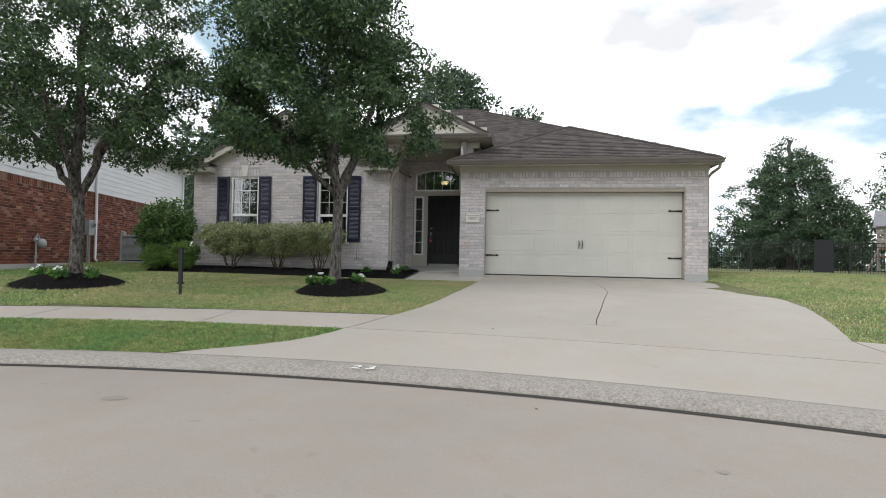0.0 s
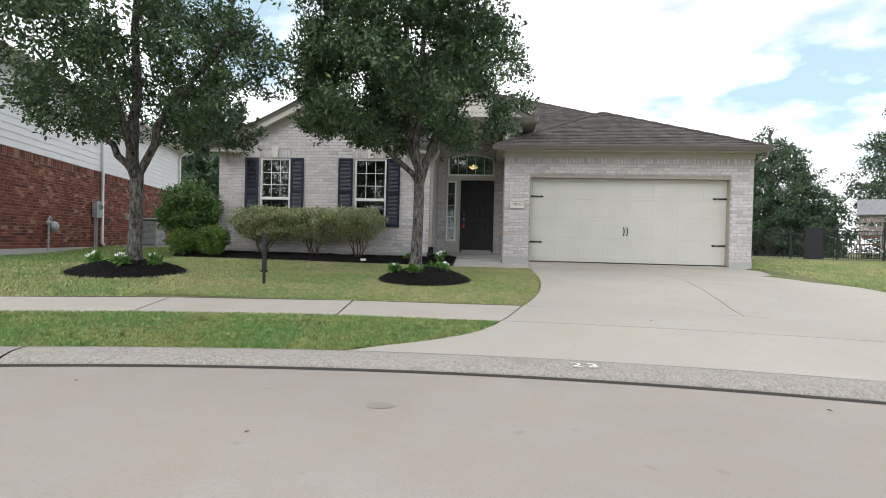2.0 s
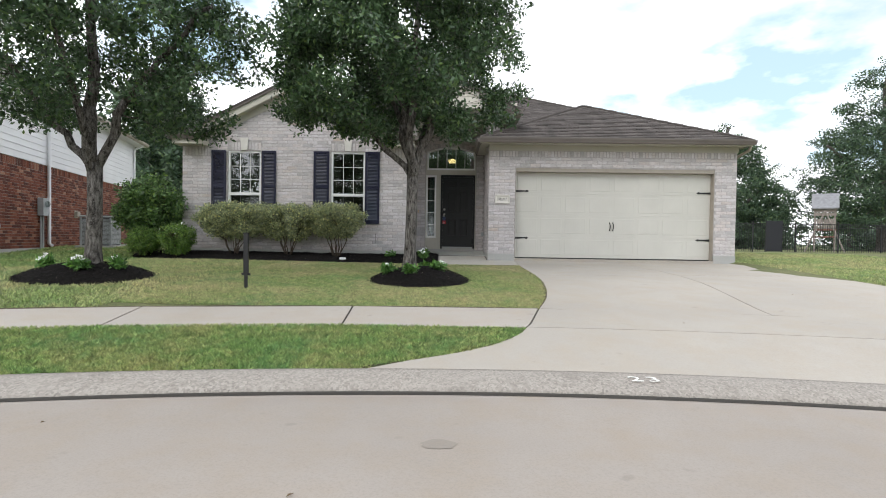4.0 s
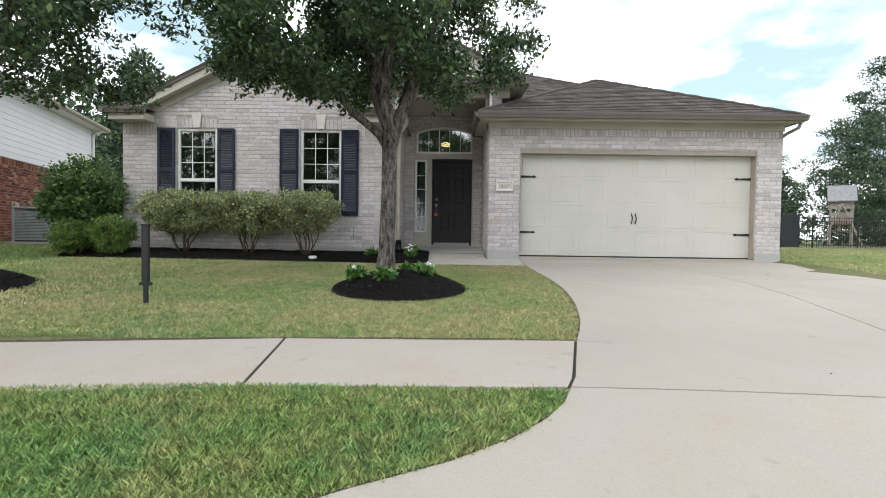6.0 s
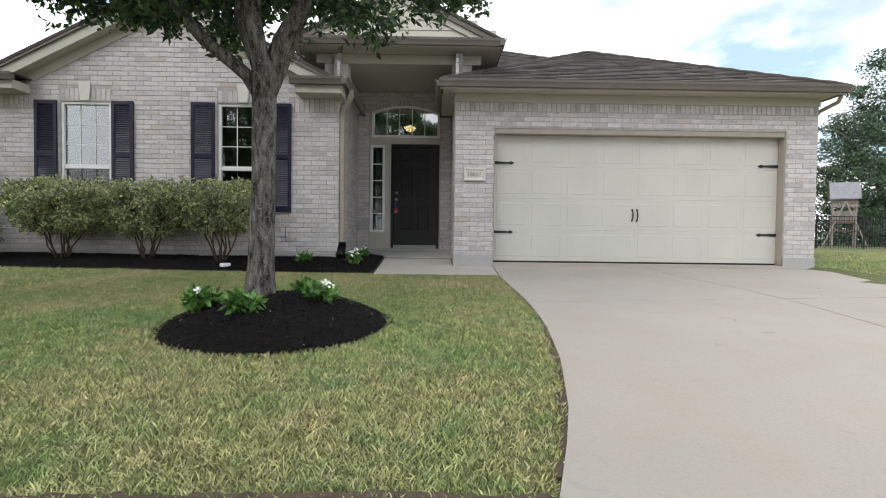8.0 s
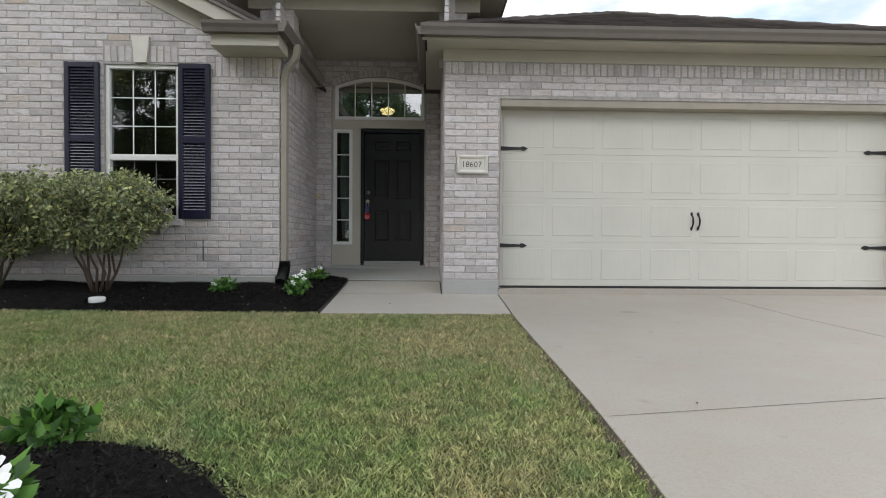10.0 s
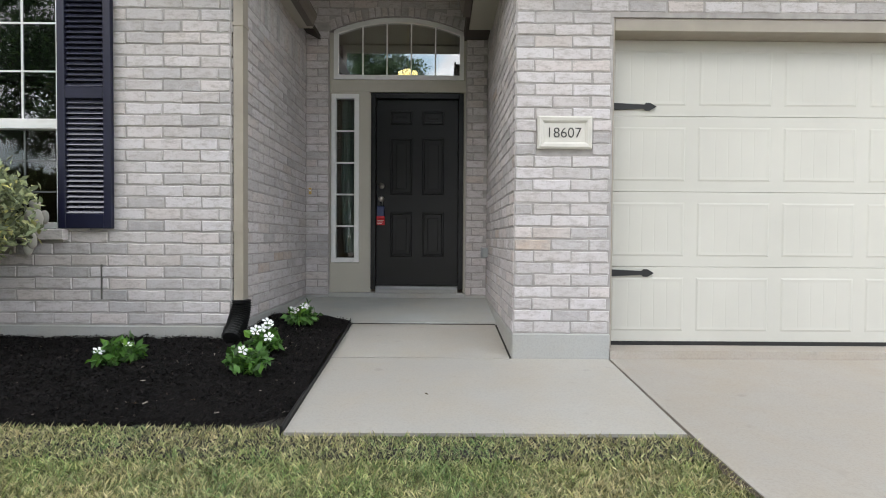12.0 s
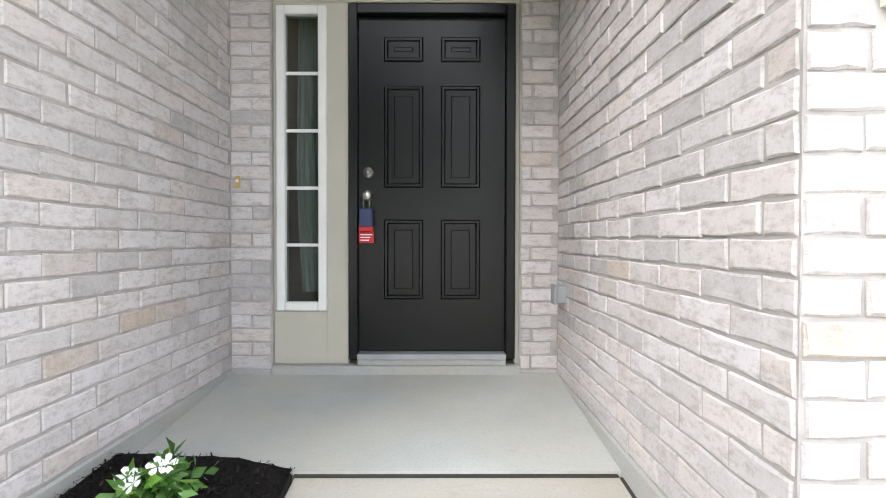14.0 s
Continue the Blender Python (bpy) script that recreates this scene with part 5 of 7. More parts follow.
tube(bm, [(kx - 0.018, yf - 0.04, 1.600), (kx - 0.018, yf - 0.042, 1.680), (kx, yf - 0.042, 1.703), (kx + 0.018, yf - 0.042, 1.680), (kx + 0.018, yf - 0.04, 1.600)], 0.005, 8)
part("shackle", bm, M_NICKEL, lock, "steel shackle", True)
box("body", kx - 0.04, kx + 0.04, yf - 0.065, yf - 0.015, 1.490, 1.605, M_TAGB, lock, "blue plastic body", 0.008)
box("label_band", kx - 0.042, kx + 0.042, yf - 0.068, yf - 0.012, 1.467, 1.497, M_TAGR, lock, "red band", 0.004)
box("tag", kx - 0.044, kx + 0.044, yf - 0.05, yf - 0.046, 1.400, 1.465, M_TAGR, lock, "red hanging tag with pale lettering")
for i in range(3):
    box("print_bar", kx - 0.034, kx + 0.034 - 0.01 * i, yf - 0.0508, yf - 0.0504, 1.447 - i * 0.016, 1.452 - i * 0.016, M_WHITE, lock)

# arched transom
trans = box("transom", D_X0 + 0.05, D_X1 - 0.05, YF2 + 0.06, YF2 + 0.066, D_Z1 + 0.002, D_Z1 + 0.003, M_WHITE, house, "arched white transom light of five panes")
TX0, TX1 = D_X0 + 0.045, D_X1 - 0.025
bm = bmesh.new()
n = 28
for y0, y1, a, b in ((YF2 - 0.015, YF2 + 0.06, 0.0, 0.05),):
    o, q = [], []
    for i in range(n + 1):
        x = TX0 + (TX1 - TX0) * i / n
        xi = TX0 + 0.045 + (TX1 - TX0 - 0.09) * i / n
        zo, zi = arch_z(x) - 0.005, arch_z(xi) - 0.05
        o.append([bm.verts.new((x, y, zo)) for y in (y0, y1)])
        q.append([bm.verts.new((xi, y, zi)) for y in (y0, y1)])
    for i in range(n):
        bm.faces.new((q[i][0], q[i + 1][0], o[i + 1][0], o[i][0]))
        bm.faces.new((q[i][0], q[i][1], q[i + 1][1], q[i + 1][0]))
        bm.faces.new((o[i][0], o[i + 1][0], o[i + 1][1], o[i][1]))
part("arched_frame", bm, M_WHITE, trans)
box("frame", TX0, TX0 + 0.045, YF2 - 0.015, YF2 + 0.06, D_Z1 + 0.001, arch_z(TX0) - 0.006, M_WHITE, trans)
box("frame", TX1 - 0.045, TX1, YF2 - 0.015, YF2 + 0.06, D_Z1 + 0.001, arch_z(TX1) - 0.006, M_WHITE, trans)
box("frame", TX0 + 0.045, TX1 - 0.045, YF2 - 0.015, YF2 + 0.06, D_Z1 + 0.001, D_Z1 + 0.046, M_WHITE, trans)
for k in range(5):
    xa = TX0 + 0.045 + (TX1 - TX0 - 0.09) * k / 5
    xb = TX0 + 0.045 + (TX1 - TX0 - 0.09) * (k + 1) / 5
    b2 = bmesh.new()
    xs = np.linspace(xa, xb, 7)
    prism(b2, [(xa, D_Z1 + 0.04), (xb, D_Z1 + 0.04)] + [(x, arch_z(x) - 0.045) for x in xs[::-1]], YF2 + 0.02, YF2 + 0.024)
    p = part("pane", b2, M_GLASS_TOP, trans)
    p.visible_shadow = False
    if k:
        box("muntin", xa - 0.007, xa + 0.007, YF2 + 0.01, YF2 + 0.019, D_Z1 + 0.046, arch_z(xa) - 0.05, M_WHITE, trans)
box("trim_fill", D_X0, TX0, YF2, YF2 + 0.07, D_Z1, arch_z(D_X0) - 0.002, M_TRIM, house)
box("trim_fill", TX1, D_X1, YF2, YF2 + 0.07, D_Z1, arch_z(D_X1) - 0.002, M_TRIM, house)

# lamps seen through the glass
M_BULB = glow("warm_lamp_glass", (1.0, 0.72, 0.3), 5.0)
M_BRASS = plain("brass", (0.6, 0.42, 0.16), 0.35, 1.0, vary=0.08, bump=0)
for lx, ly, lz, ceil_ in ((-2.56, 16.5, 3.4, 4.0), (-6.7, 15.0, 3.3, 3.5)):
    pend = thing("pendant_lamp", "brass pendant lamp with lit amber glass shade", "lamp", "pendant lamps", at=(lx, ly, lz))
    part("shade", lathe(bmesh.new(), [(0.02, -0.09), (0.09, -0.075), (0.125, -0.02), (0.13, 0.0), (0.06, 0.03), (0.02, 0.05)], (0, 0, 0), "z"), M_BULB, pend, "lit amber glass shade", True)
    part("stem", tube(bmesh.new(), [(0, 0, 0.045), (0, 0, ceil_ - lz)], 0.009, 8), M_BRASS, pend)

# ---- small fixtures on the walls ----
spout = thing("downspout", "beige downspout ending in black corrugated pipe", "downspout")
bm = bmesh.new()


def flat_pipe(bm, pts, w, d):
    rings = []
    for p in pts:
        rings.append([bm.verts.new((p[0] + a, p[1] + b, p[2])) for a, b in ((0, -w), (d, -w), (d, w), (0, w))])
    for a, b in zip(rings, rings[1:]):
        for k in range(4):
            bm.faces.new((a[k], a[(k + 1) % 4], b[(k + 1) % 4], b[k]))
    bm.faces.new(rings[0][::-1])
    bm.faces.new(rings[-1])
    bmesh.ops.recalc_face_normals(bm, faces=bm.faces[:])


flat_pipe(bm, [(X_AL + 0.015, 13.425, 0.78), (X_AL + 0.015, 13.425, 2.95), (X_AL + 0.03, 13.42, 3.05), (X_AL + 0.15, 13.4, 3.2), (X_AL + 0.17, 13.4, 3.35)], 0.045, 0.065)
part("pipe", bm, M_SPOUT, spout)
for zz in (1.3, 2.7):
    box("strap", X_AL + 0.01, X_AL + 0.084, 13.375, 13.475, zz, zz + 0.025, M_SPOUT, spout)
bm = bmesh.new()
pts, rr = [], []
for i in range(33):
    f = i / 32
    pts.append((X_AL + 0.05 + 0.0 * f, 13.425 - 0.17 * f * f, 0.83 - 0.24 * f))
    rr.append(0.07 if i % 2 else 0.058)
tube(bm, pts, rr, 14)
part("corrugated_end", bm, M_PLASTIC, spout, "black corrugated drain pipe", False)

plaque = thing("address_plaque", "cream cast stone address plaque reading 18607", "plaque")
px0, px1, pz0, pz1 = -1.488, -1.125, 1.866, 2.082
b2 = bmesh.new()
steps = ((0, 0.02), (0, -0.022), (0.012, -0.03), (0.03, -0.026), (0.046, -0.012))
rings = []
for i, dy in steps:
    rings.append([b2.verts.new(p) for p in ((px0 + i, Y_G + dy, pz0 + i), (px1 - i, Y_G + dy, pz0 + i), (px1 - i, Y_G + dy, pz1 - i), (px0 + i, Y_G + dy, pz1 - i))])
for o, q in zip(rings, rings[1:]):
    for e in range(4):
        b2.faces.new((o[e], o[(e + 1) % 4], q[(e + 1) % 4], q[e]))
b2.faces.new(rings[-1])
part("stone", b2, M_STONE, plaque)


def text_mesh(name, body, size, m, material, parent=None, label="", thin=0.0):
    cu = bpy.data.curves.new(name, "FONT")
    cu.body, cu.size, cu.align_x, cu.align_y, cu.extrude, cu.offset = body, size, "CENTER", "CENTER", 0.001, thin
    ob = new(name, cu)
    cu.materials.append(material)
    ob.parent = parent
    ob.matrix_local = m
    if label:
        ob["label"] = label
    return ob


M_INK = plain("dark_numerals", (0.05, 0.047, 0.045), 0.7)
text_mesh("numerals", "18607", 0.096, pose((px0 + px1) / 2 - 0.006, Y_G - 0.014, (pz0 + pz1) / 2 - 0.004, 90, 0, 0), M_INK, plaque, "dark engraved numerals", -0.0008)

outlet = thing("outdoor_outlet", "grey weatherproof electrical outlet box on brick", "outlet")
box("box", X_AR - 0.062, X_AR - 0.004, 15.08, 15.16, 1.07, 1.17, M_GREY_METAL, outlet, "", 0.006)
box("cover", X_AR - 0.075, X_AR - 0.063, 15.075, 15.165, 1.065, 1.175, M_GREY_METAL, outlet, "grey hinged cover", 0.003)
bell = thing("doorbell", "small brass doorbell button on brick", "doorbell")
box("plate", -3.525, -3.497, Y_D - 0.02, Y_D - 0.006, 1.72, 1.79, M_BRASS, bell, "", 0.003)
part("button", lathe(bmesh.new(), [(0.009, 0), (0.009, -0.006), (0.001, -0.007)], (-3.511, Y_D - 0.02, 1.76)), M_WHITE, bell)

# ---- trees ----
def leaf_cloud(name, centres, radius, per, size, material, parent, seed, flat=0.8, aspect=0.46):
    """Many small leaves round given places, each a bent blade of two quads."""
    rng = np.random.default_rng(seed)
    c = np.repeat(np.asarray(centres, float), per, axis=0)
    n = len(c)
    d = rng.normal(size=(n, 3))
    d /= np.linalg.norm(d, axis=1)[:, None]
    p = c + d * (rng.random((n, 1)) ** 0.5) * radius * np.array([1, 1, flat])
    along = rng.normal(size=(n, 3)) + d * 0.3 + np.array([0, 0, 0.1])
    along /= np.linalg.norm(along, axis=1)[:, None]
    side = np.cross(along, rng.normal(size=(n, 3)))
    side /= np.linalg.norm(side, axis=1)[:, None]
    up = np.cross(side, along)
    s = size * (0.6 + 0.8 * rng.random((n, 1)))
    w = s * aspect
    v = np.empty((n, 4, 3))
    v[:, 0] = p
    v[:, 1] = p + along * s * 0.5 + side * w * 0.5 + up * s * 0.12
    v[:, 2] = p + along * s
    v[:, 3] = p + along * s * 0.5 - side * w * 0.5 + up * s * 0.12
    me = bpy.data.meshes.new(name)
    me.vertices.add(n * 4)
    me.vertices.foreach_set("co", v.reshape(-1))
    tri = np.array([[0, 1, 2], [0, 2, 3]])
    idx = (np.arange(n)[:, None, None] * 4 + tri[None]).reshape(-1)
    me.loops.add(len(idx))
    me.loops.foreach_set("vertex_index", idx)
    me.polygons.add(n * 2)
    me.polygons.foreach_set("loop_start", np.arange(n * 2) * 3)
    me.update()
    return link_mesh(name, me, material, parent)


def limb(bm, a, b, r0, r1, rng, wob=0.06, n=5, sides=7):
    a, b = Vector(a), Vector(b)
    L = (b - a).length
    pts = []
    for i in range(n + 1):
        f = i / n
        q = a.lerp(b, f)
        if 0 < i < n:
            q += Vector(rng.normal(size=3)) * wob * L * 0.5
        q.z += math.sin(f * math.pi) * L * 0.05
        pts.append(q)
    tube(bm, pts, [r0 + (r1 - r0) * i / n for i in range(n + 1)], sides)
    return pts


def in_crown(p, profile, centre):
    r = float(np.interp(p[2], [q[0] for q in profile], [q[1] for q in profile]))
    return math.hypot(p[0] - centre[0], p[1] - centre[1]) / max(r, 0.01)


def oak(name, x, y, z, forks, profile, crown_centre, label, seed, leaves=26, clumps=900, size=0.085, trunk_r=0.115, fork_z=1.5, material=None, clump_r=0.27, group="front yard trees", every=1, flat=0.8):
    """A yard tree: bent trunk, main limbs, branches to every clump of leaves, leafy crown with gaps."""
    rng = np.random.default_rng(seed)
    tree = thing(name, label, "tree", group=group, at=(x, y, z))
    bm = bmesh.new()
    tp = [(0, 0, -0.12), (0.0, 0, 0.0), (0.01, 0, 0.25), (0.025, 0.01, fork_z * 0.6), (0.03, 0.0, fork_z)]
    tube(bm, tp, [trunk_r * 1.75, trunk_r * 1.35, trunk_r * 1.06, trunk_r * 0.96, trunk_r * 0.98], 14)
    nodes = []
    for f in forks:
        pts = [Vector(tp[-1]) - Vector((0, 0, 0.12))] + [Vector(q) for q in f["to"]]
        r = f["r"]
        for i in range(len(pts) - 1):
            ra = r * (1 - 0.75 * i / len(pts))
            rb = r * (1 - 0.75 * (i + 1) / len(pts))
            got = limb(bm, pts[i], pts[i + 1], ra, rb, rng, 0.05, 4, 9)
            nodes += [(q, rb) for q in got[1:]]
    # clumps of leaves inside the crown's outline, thinner towards the inside
    zs = [q[0] for q in profile]
    got = []
    tries = 0
    while len(got) < clumps and tries < clumps * 60:
        tries += 1
        zc = rng.uniform(zs[0], zs[-1])
        rmax = max(q[1] for q in profile)
        px, py = rng.uniform(-rmax, rmax, 2)
        p = (crown_centre[0] + px, crown_centre[1] + py, zc)
        e = in_crown(p, profile, crown_centre)
        edge = 0.9 + 0.42 * noise.noise((p[0] * 0.8 + seed, p[1] * 0.8, p[2] * 0.8)) + 0.3 * noise.noise((p[0] * 2.1 + seed, p[1] * 2.1, p[2] * 2.6))
        if e > edge or (e < 0.45 and rng.random() < 0.55):
            continue
        if noise.noise((p[0] * 1.3 + 7 * seed, p[1] * 1.3, p[2] * 1.7)) < -0.03:
            continue
        got.append(p)
    pos = np.array([tuple(q) for q, _ in nodes])
    order = sorted(range(len(got)), key=lambda i: float(np.min(np.linalg.norm(pos - np.array(got[i]), axis=1))))
    allp = [np.array(tuple(q)) for q, _ in nodes]
    allr = [r for _, r in nodes]
    arr = np.array(allp)
    for k, i in enumerate(order):
        p = np.array(got[i])
        d = np.linalg.norm(arr - p, axis=1) + (arr[:, 2] > p[2] + 0.2) * 0.5
        j = int(np.argmin(d))
        if 0.12 < d[j] and k % every == 0:
            r = max(0.0045, min(allr[j] * 0.6, 0.008 + 0.012 * d[j]))
            q = limb(bm, arr[j], p, r, r * 0.5, rng, 0.09, 3, 3 if r < 0.011 else 5)
            arr = np.vstack([arr, [tuple(v) for v in q[1:]]])
            allr += [r * 0.7] * 3
    part("trunk", bm, M_BARK, tree, smooth=True)
    leaf_cloud("crown", got, clump_r, leaves, size, material or M_OAK, tree, seed, flat)
    return tree


oak("oak_tree", -3.17, 8.5, 0.5,
    [dict(to=[(-0.12, 0.05, 2.2), (-0.35, 0.1, 3.2), (-0.3, 0.2, 4.6)], r=0.082), dict(to=[(0.3, 0.05, 2.15), (0.55, 0.1, 2.9), (0.9, 0.2, 4.0)], r=0.072),
     dict(to=[(0.05, -0.2, 2.4), (0.1, -0.4, 3.6), (0.1, -0.3, 4.9)], r=0.062), dict(to=[(-0.5, -0.05, 1.95), (-0.95, -0.1, 2.5), (-1.5, -0.2, 3.2)], r=0.05),
     dict(to=[(0.2, 0.5, 2.3), (0.4, 1.0, 3.0), (0.3, 1.3, 4.0)], r=0.06), dict(to=[(-0.3, 0.5, 2.6), (-0.9, 0.9, 3.5)], r=0.05)],
    [(1.95, 0.7), (2.3, 1.75), (2.85, 2.15), (3.6, 2.1), (4.3, 1.8), (4.9, 1.2), (5.4, 0.65), (5.7, 0.2)], (-0.28, -0.1),
    "young oak tree with forked grey trunk and dense dark green crown", 3, clumps=1750, leaves=46, size=0.07, clump_r=0.18, trunk_r=0.087)
oak("oak_tree", -7.65, 7.9, 0.48,
    [dict(to=[(-0.05, 0.0, 2.3), (-0.1, 0.1, 3.4), (0, 0.1, 5.0)], r=0.1), dict(to=[(-0.5, -0.05, 2.0), (-1.0, -0.1, 2.7), (-1.6, -0.2, 3.4)], r=0.06),
     dict(to=[(0.4, 0.1, 2.4), (0.9, 0.1, 3.0), (1.7, 0.0, 3.7)], r=0.065), dict(to=[(0.1, 0.5, 2.4), (0.3, 1.1, 3.2)], r=0.055), dict(to=[(0.1, -0.5, 2.4), (0.2, -1.1, 3.3)], r=0.055)],
    [(1.9, 0.9), (2.3, 2.0), (3.0, 2.3), (4.0, 2.3), (5.0, 1.9), (6.0, 1.3), (6.8, 0.4)], (-0.1, 0.0),
    "young oak tree with pale lichen-marked trunk in a mulch ring", 8, clumps=1450, leaves=44, size=0.072, clump_r=0.18, trunk_r=0.1)


# ---- beds of mulch ----
def chips(name, places, parent, seed, size=0.0065):
    """Loose bark chips scattered on a bed."""
    rng = np.random.default_rng(seed)
    p = np.asarray(places, float)
    n = len(p)
    a = rng.random(n) * math.tau
    t = rng.normal(size=n) * 0.45
    L = size * (0.5 + 1.4 * rng.random(n))
    d = np.stack([np.cos(a) * np.cos(t), np.sin(a) * np.cos(t), np.sin(t)], 1) * L[:, None]
    s = np.stack([-np.sin(a), np.cos(a), 0.5 * rng.normal(size=n)], 1) * (L * 0.28)[:, None]
    v = np.stack([p - d - s, p + d - s * 0.6, p + d + s, p - d + s * 0.7], 1).reshape(-1, 3)
    me = bpy.data.meshes.new(name)
    me.vertices.add(n * 4)
    me.vertices.foreach_set("co", v.reshape(-1))
    me.loops.add(n * 4)
    me.loops.foreach_set("vertex_index", np.arange(n * 4))
    me.polygons.add(n)
    me.polygons.foreach_set("loop_start", np.arange(n) * 4)
    me.update()
    ob = link_mesh(name, me, M_CHIP, parent)
    ob["kind"] = "stuff"
    return ob


def chip_material():
    n = Nodes("mulch_chip", 0.9, 0, 0.25)
    n.colour(n.ramp(n.random(True), (0.0, (0.003, 0.0025, 0.0025)), (0.8, (0.011, 0.009, 0.009)), (0.985, (0.024, 0.019, 0.017)), (0.993, (0.07, 0.052, 0.042)), (1.0, (0.4, 0.35, 0.29))))
    return n.m


M_CHIP = chip_material()


def mound(x, y, rx, ry, h, seed, label):
    """A low heap of mulch round a trunk."""
    bed = thing("mulch_ring", label, "mulch bed", "mulch rings round the trees")
    rng = np.random.default_rng(seed)
    verts, faces = [], []
    nr, na = 16, 72
    pts = []
    for i in range(nr + 1):
        f = i / nr
        for k in range(na):
            a = k * math.tau / na
            e = 1 + 0.05 * noise.noise((math.cos(a) * 2.5, math.sin(a) * 2.5, seed)) + 0.03 * noise.noise((math.cos(a) * 9, math.sin(a) * 9, seed))
            px, py = x + rx * f * e * math.cos(a), y + ry * f * e * math.sin(a)
            pz = lawn_level(px, py) - 0.03 + (h + 0.03) * (1 - f ** 2.2) + 0.018 * noise.noise((px * 14, py * 14, 1)) + 0.03 * noise.noise((px * 4, py * 4, 2)) * (1 - f)
            if i == nr:
                pz = lawn_level(px, py) - 0.06
            verts.append((px, py, pz))
    for i in range(nr):
        for k in range(na):
            faces.append((i * na + k, i * na + (k + 1) % na, (i + 1) * na + (k + 1) % na, (i + 1) * na + k))
    raw("mulch_mound", verts, [f[::-1] for f in faces], M_MULCH, bed, smooth=True)["kind"] = "stuff"
    pl = []
    for _ in range(11000):
        f, a = math.sqrt(rng.random()), rng.random() * math.tau
        if f > 0.97 and rng.random() < 0.6:
            f *= 1.03
        px, py = x + rx * f * math.cos(a), y + ry * f * math.sin(a)
        pl.append((px, py, lawn_level(px, py) - 0.03 + (h + 0.03) * (1 - min(1, f) ** 2.2) + 0.012 + 0.012 * rng.random()))
    chips("bark_litter", pl, bed, seed)
    return bed


mound(-3.0, 8.42, 0.77, 0.78, 0.17, 5, "round heap of black mulch round the forked oak")
mound(-7.7, 7.85, 0.9, 0.82, 0.17, 6, "round heap of black mulch round the paler oak")


def bed_front(x):
    """Front edge of the bed along the wing, curving back at its far end."""
    if x < -9.6:
        return 12.2 + 1.3 * (min(1.0, (-9.6 - x) / 0.9)) ** 2
    return 12.18 + 0.05 * noise.noise((x * 1.5, 3.1, 0))


def bed_z(x, y):
    f = min(1.0, max(0.0, (y - bed_front(x)) / 0.5))
    e = 1.0
    if x > -3.3 and y > Y_F:
        e = 1.0
    return lawn_level(x, y) - 0.04 + (0.10 * f ** 0.6 + 0.035 * min(1, max(0, (y - 12.4)))) * e + 0.012 * noise.noise((x * 12, y * 12, 1)) + 0.02 * noise.noise((x * 3, y * 3, 4))


bed = thing("mulch_bed", "black mulch bed along the brick wing", "mulch bed")
verts, faces = [], []
nx, ny = 230, 26


def bed_back(x):
    return 14.22 if x > X_AL + 0.01 else Y_F


xs = list(np.linspace(-10.5, X_AL, nx)) + list(np.linspace(X_AL + 0.014, -2.86, 22))
for x in xs:
    y0, y1 = bed_front(x), bed_back(x)
    for j in range(ny + 1):
        y = y0 + (y1 - y0) * j / ny
        xx = x
        if x > -2.9:
            xx = float(np.interp(y, (12.13, 14.2), (-2.835, -2.885)))
        z = bed_z(xx, y)
        if x > -3.3:
            z -= 0.05 * min(1, max(0, (xx + 3.3) / 0.4))
        verts.append((xx, y, z - (0.06 if j == 0 else 0)))
for i in range(len(xs) - 1):
    for j in range(ny):
        a = i * (ny + 1) + j
        faces.append((a, a + ny + 1, a + ny + 2, a + 1))
raw("mulch_mound", verts, faces, M_MULCH, bed, smooth=True)["kind"] = "stuff"
edging = thing("bed_edging", "thin black plastic edging between mulch and walk", "edging")
_ev = []
for y in np.linspace(12.14, 14.19, 16):
    x = float(np.interp(y, (12.13, 13.28, 14.2), (-2.824, -2.859, -2.88)))
    zt = walk_z(x, y) + 0.022 + 0.006 * noise.noise((y * 5, 1.0, 0.0))
    _ev += [(x - 0.016, y, zt - 0.12), (x - 0.014, y, zt), (x - 0.002, y, zt), (x, y, zt - 0.12)]
raw("strip", _ev, [(4 * i + k, 4 * i + 4 + k, 4 * i + 5 + k, 4 * i + 1 + k) for i in range(15) for k in range(3)] + [(0, 1, 2, 3), (63, 62, 61, 60)], M_PLASTIC, edging)
rng = np.random.default_rng(41)
pl = []
for _ in range(42000):
    x = rng.uniform(-10.2, -2.87)
    if rng.random() < 0.55:
        x = rng.uniform(-5.2, -2.87)
    y = rng.uniform(bed_front(x) - 0.02, bed_back(x) - 0.02)
    z = bed_z(x, y) + 0.006 + 0.012 * rng.random()
    if x > -3.3:
        z -= 0.05 * min(1, max(0, (x + 3.3) / 0.4))
    pl.append((x, y, z))
chips("bark_litter", pl, bed, 42)


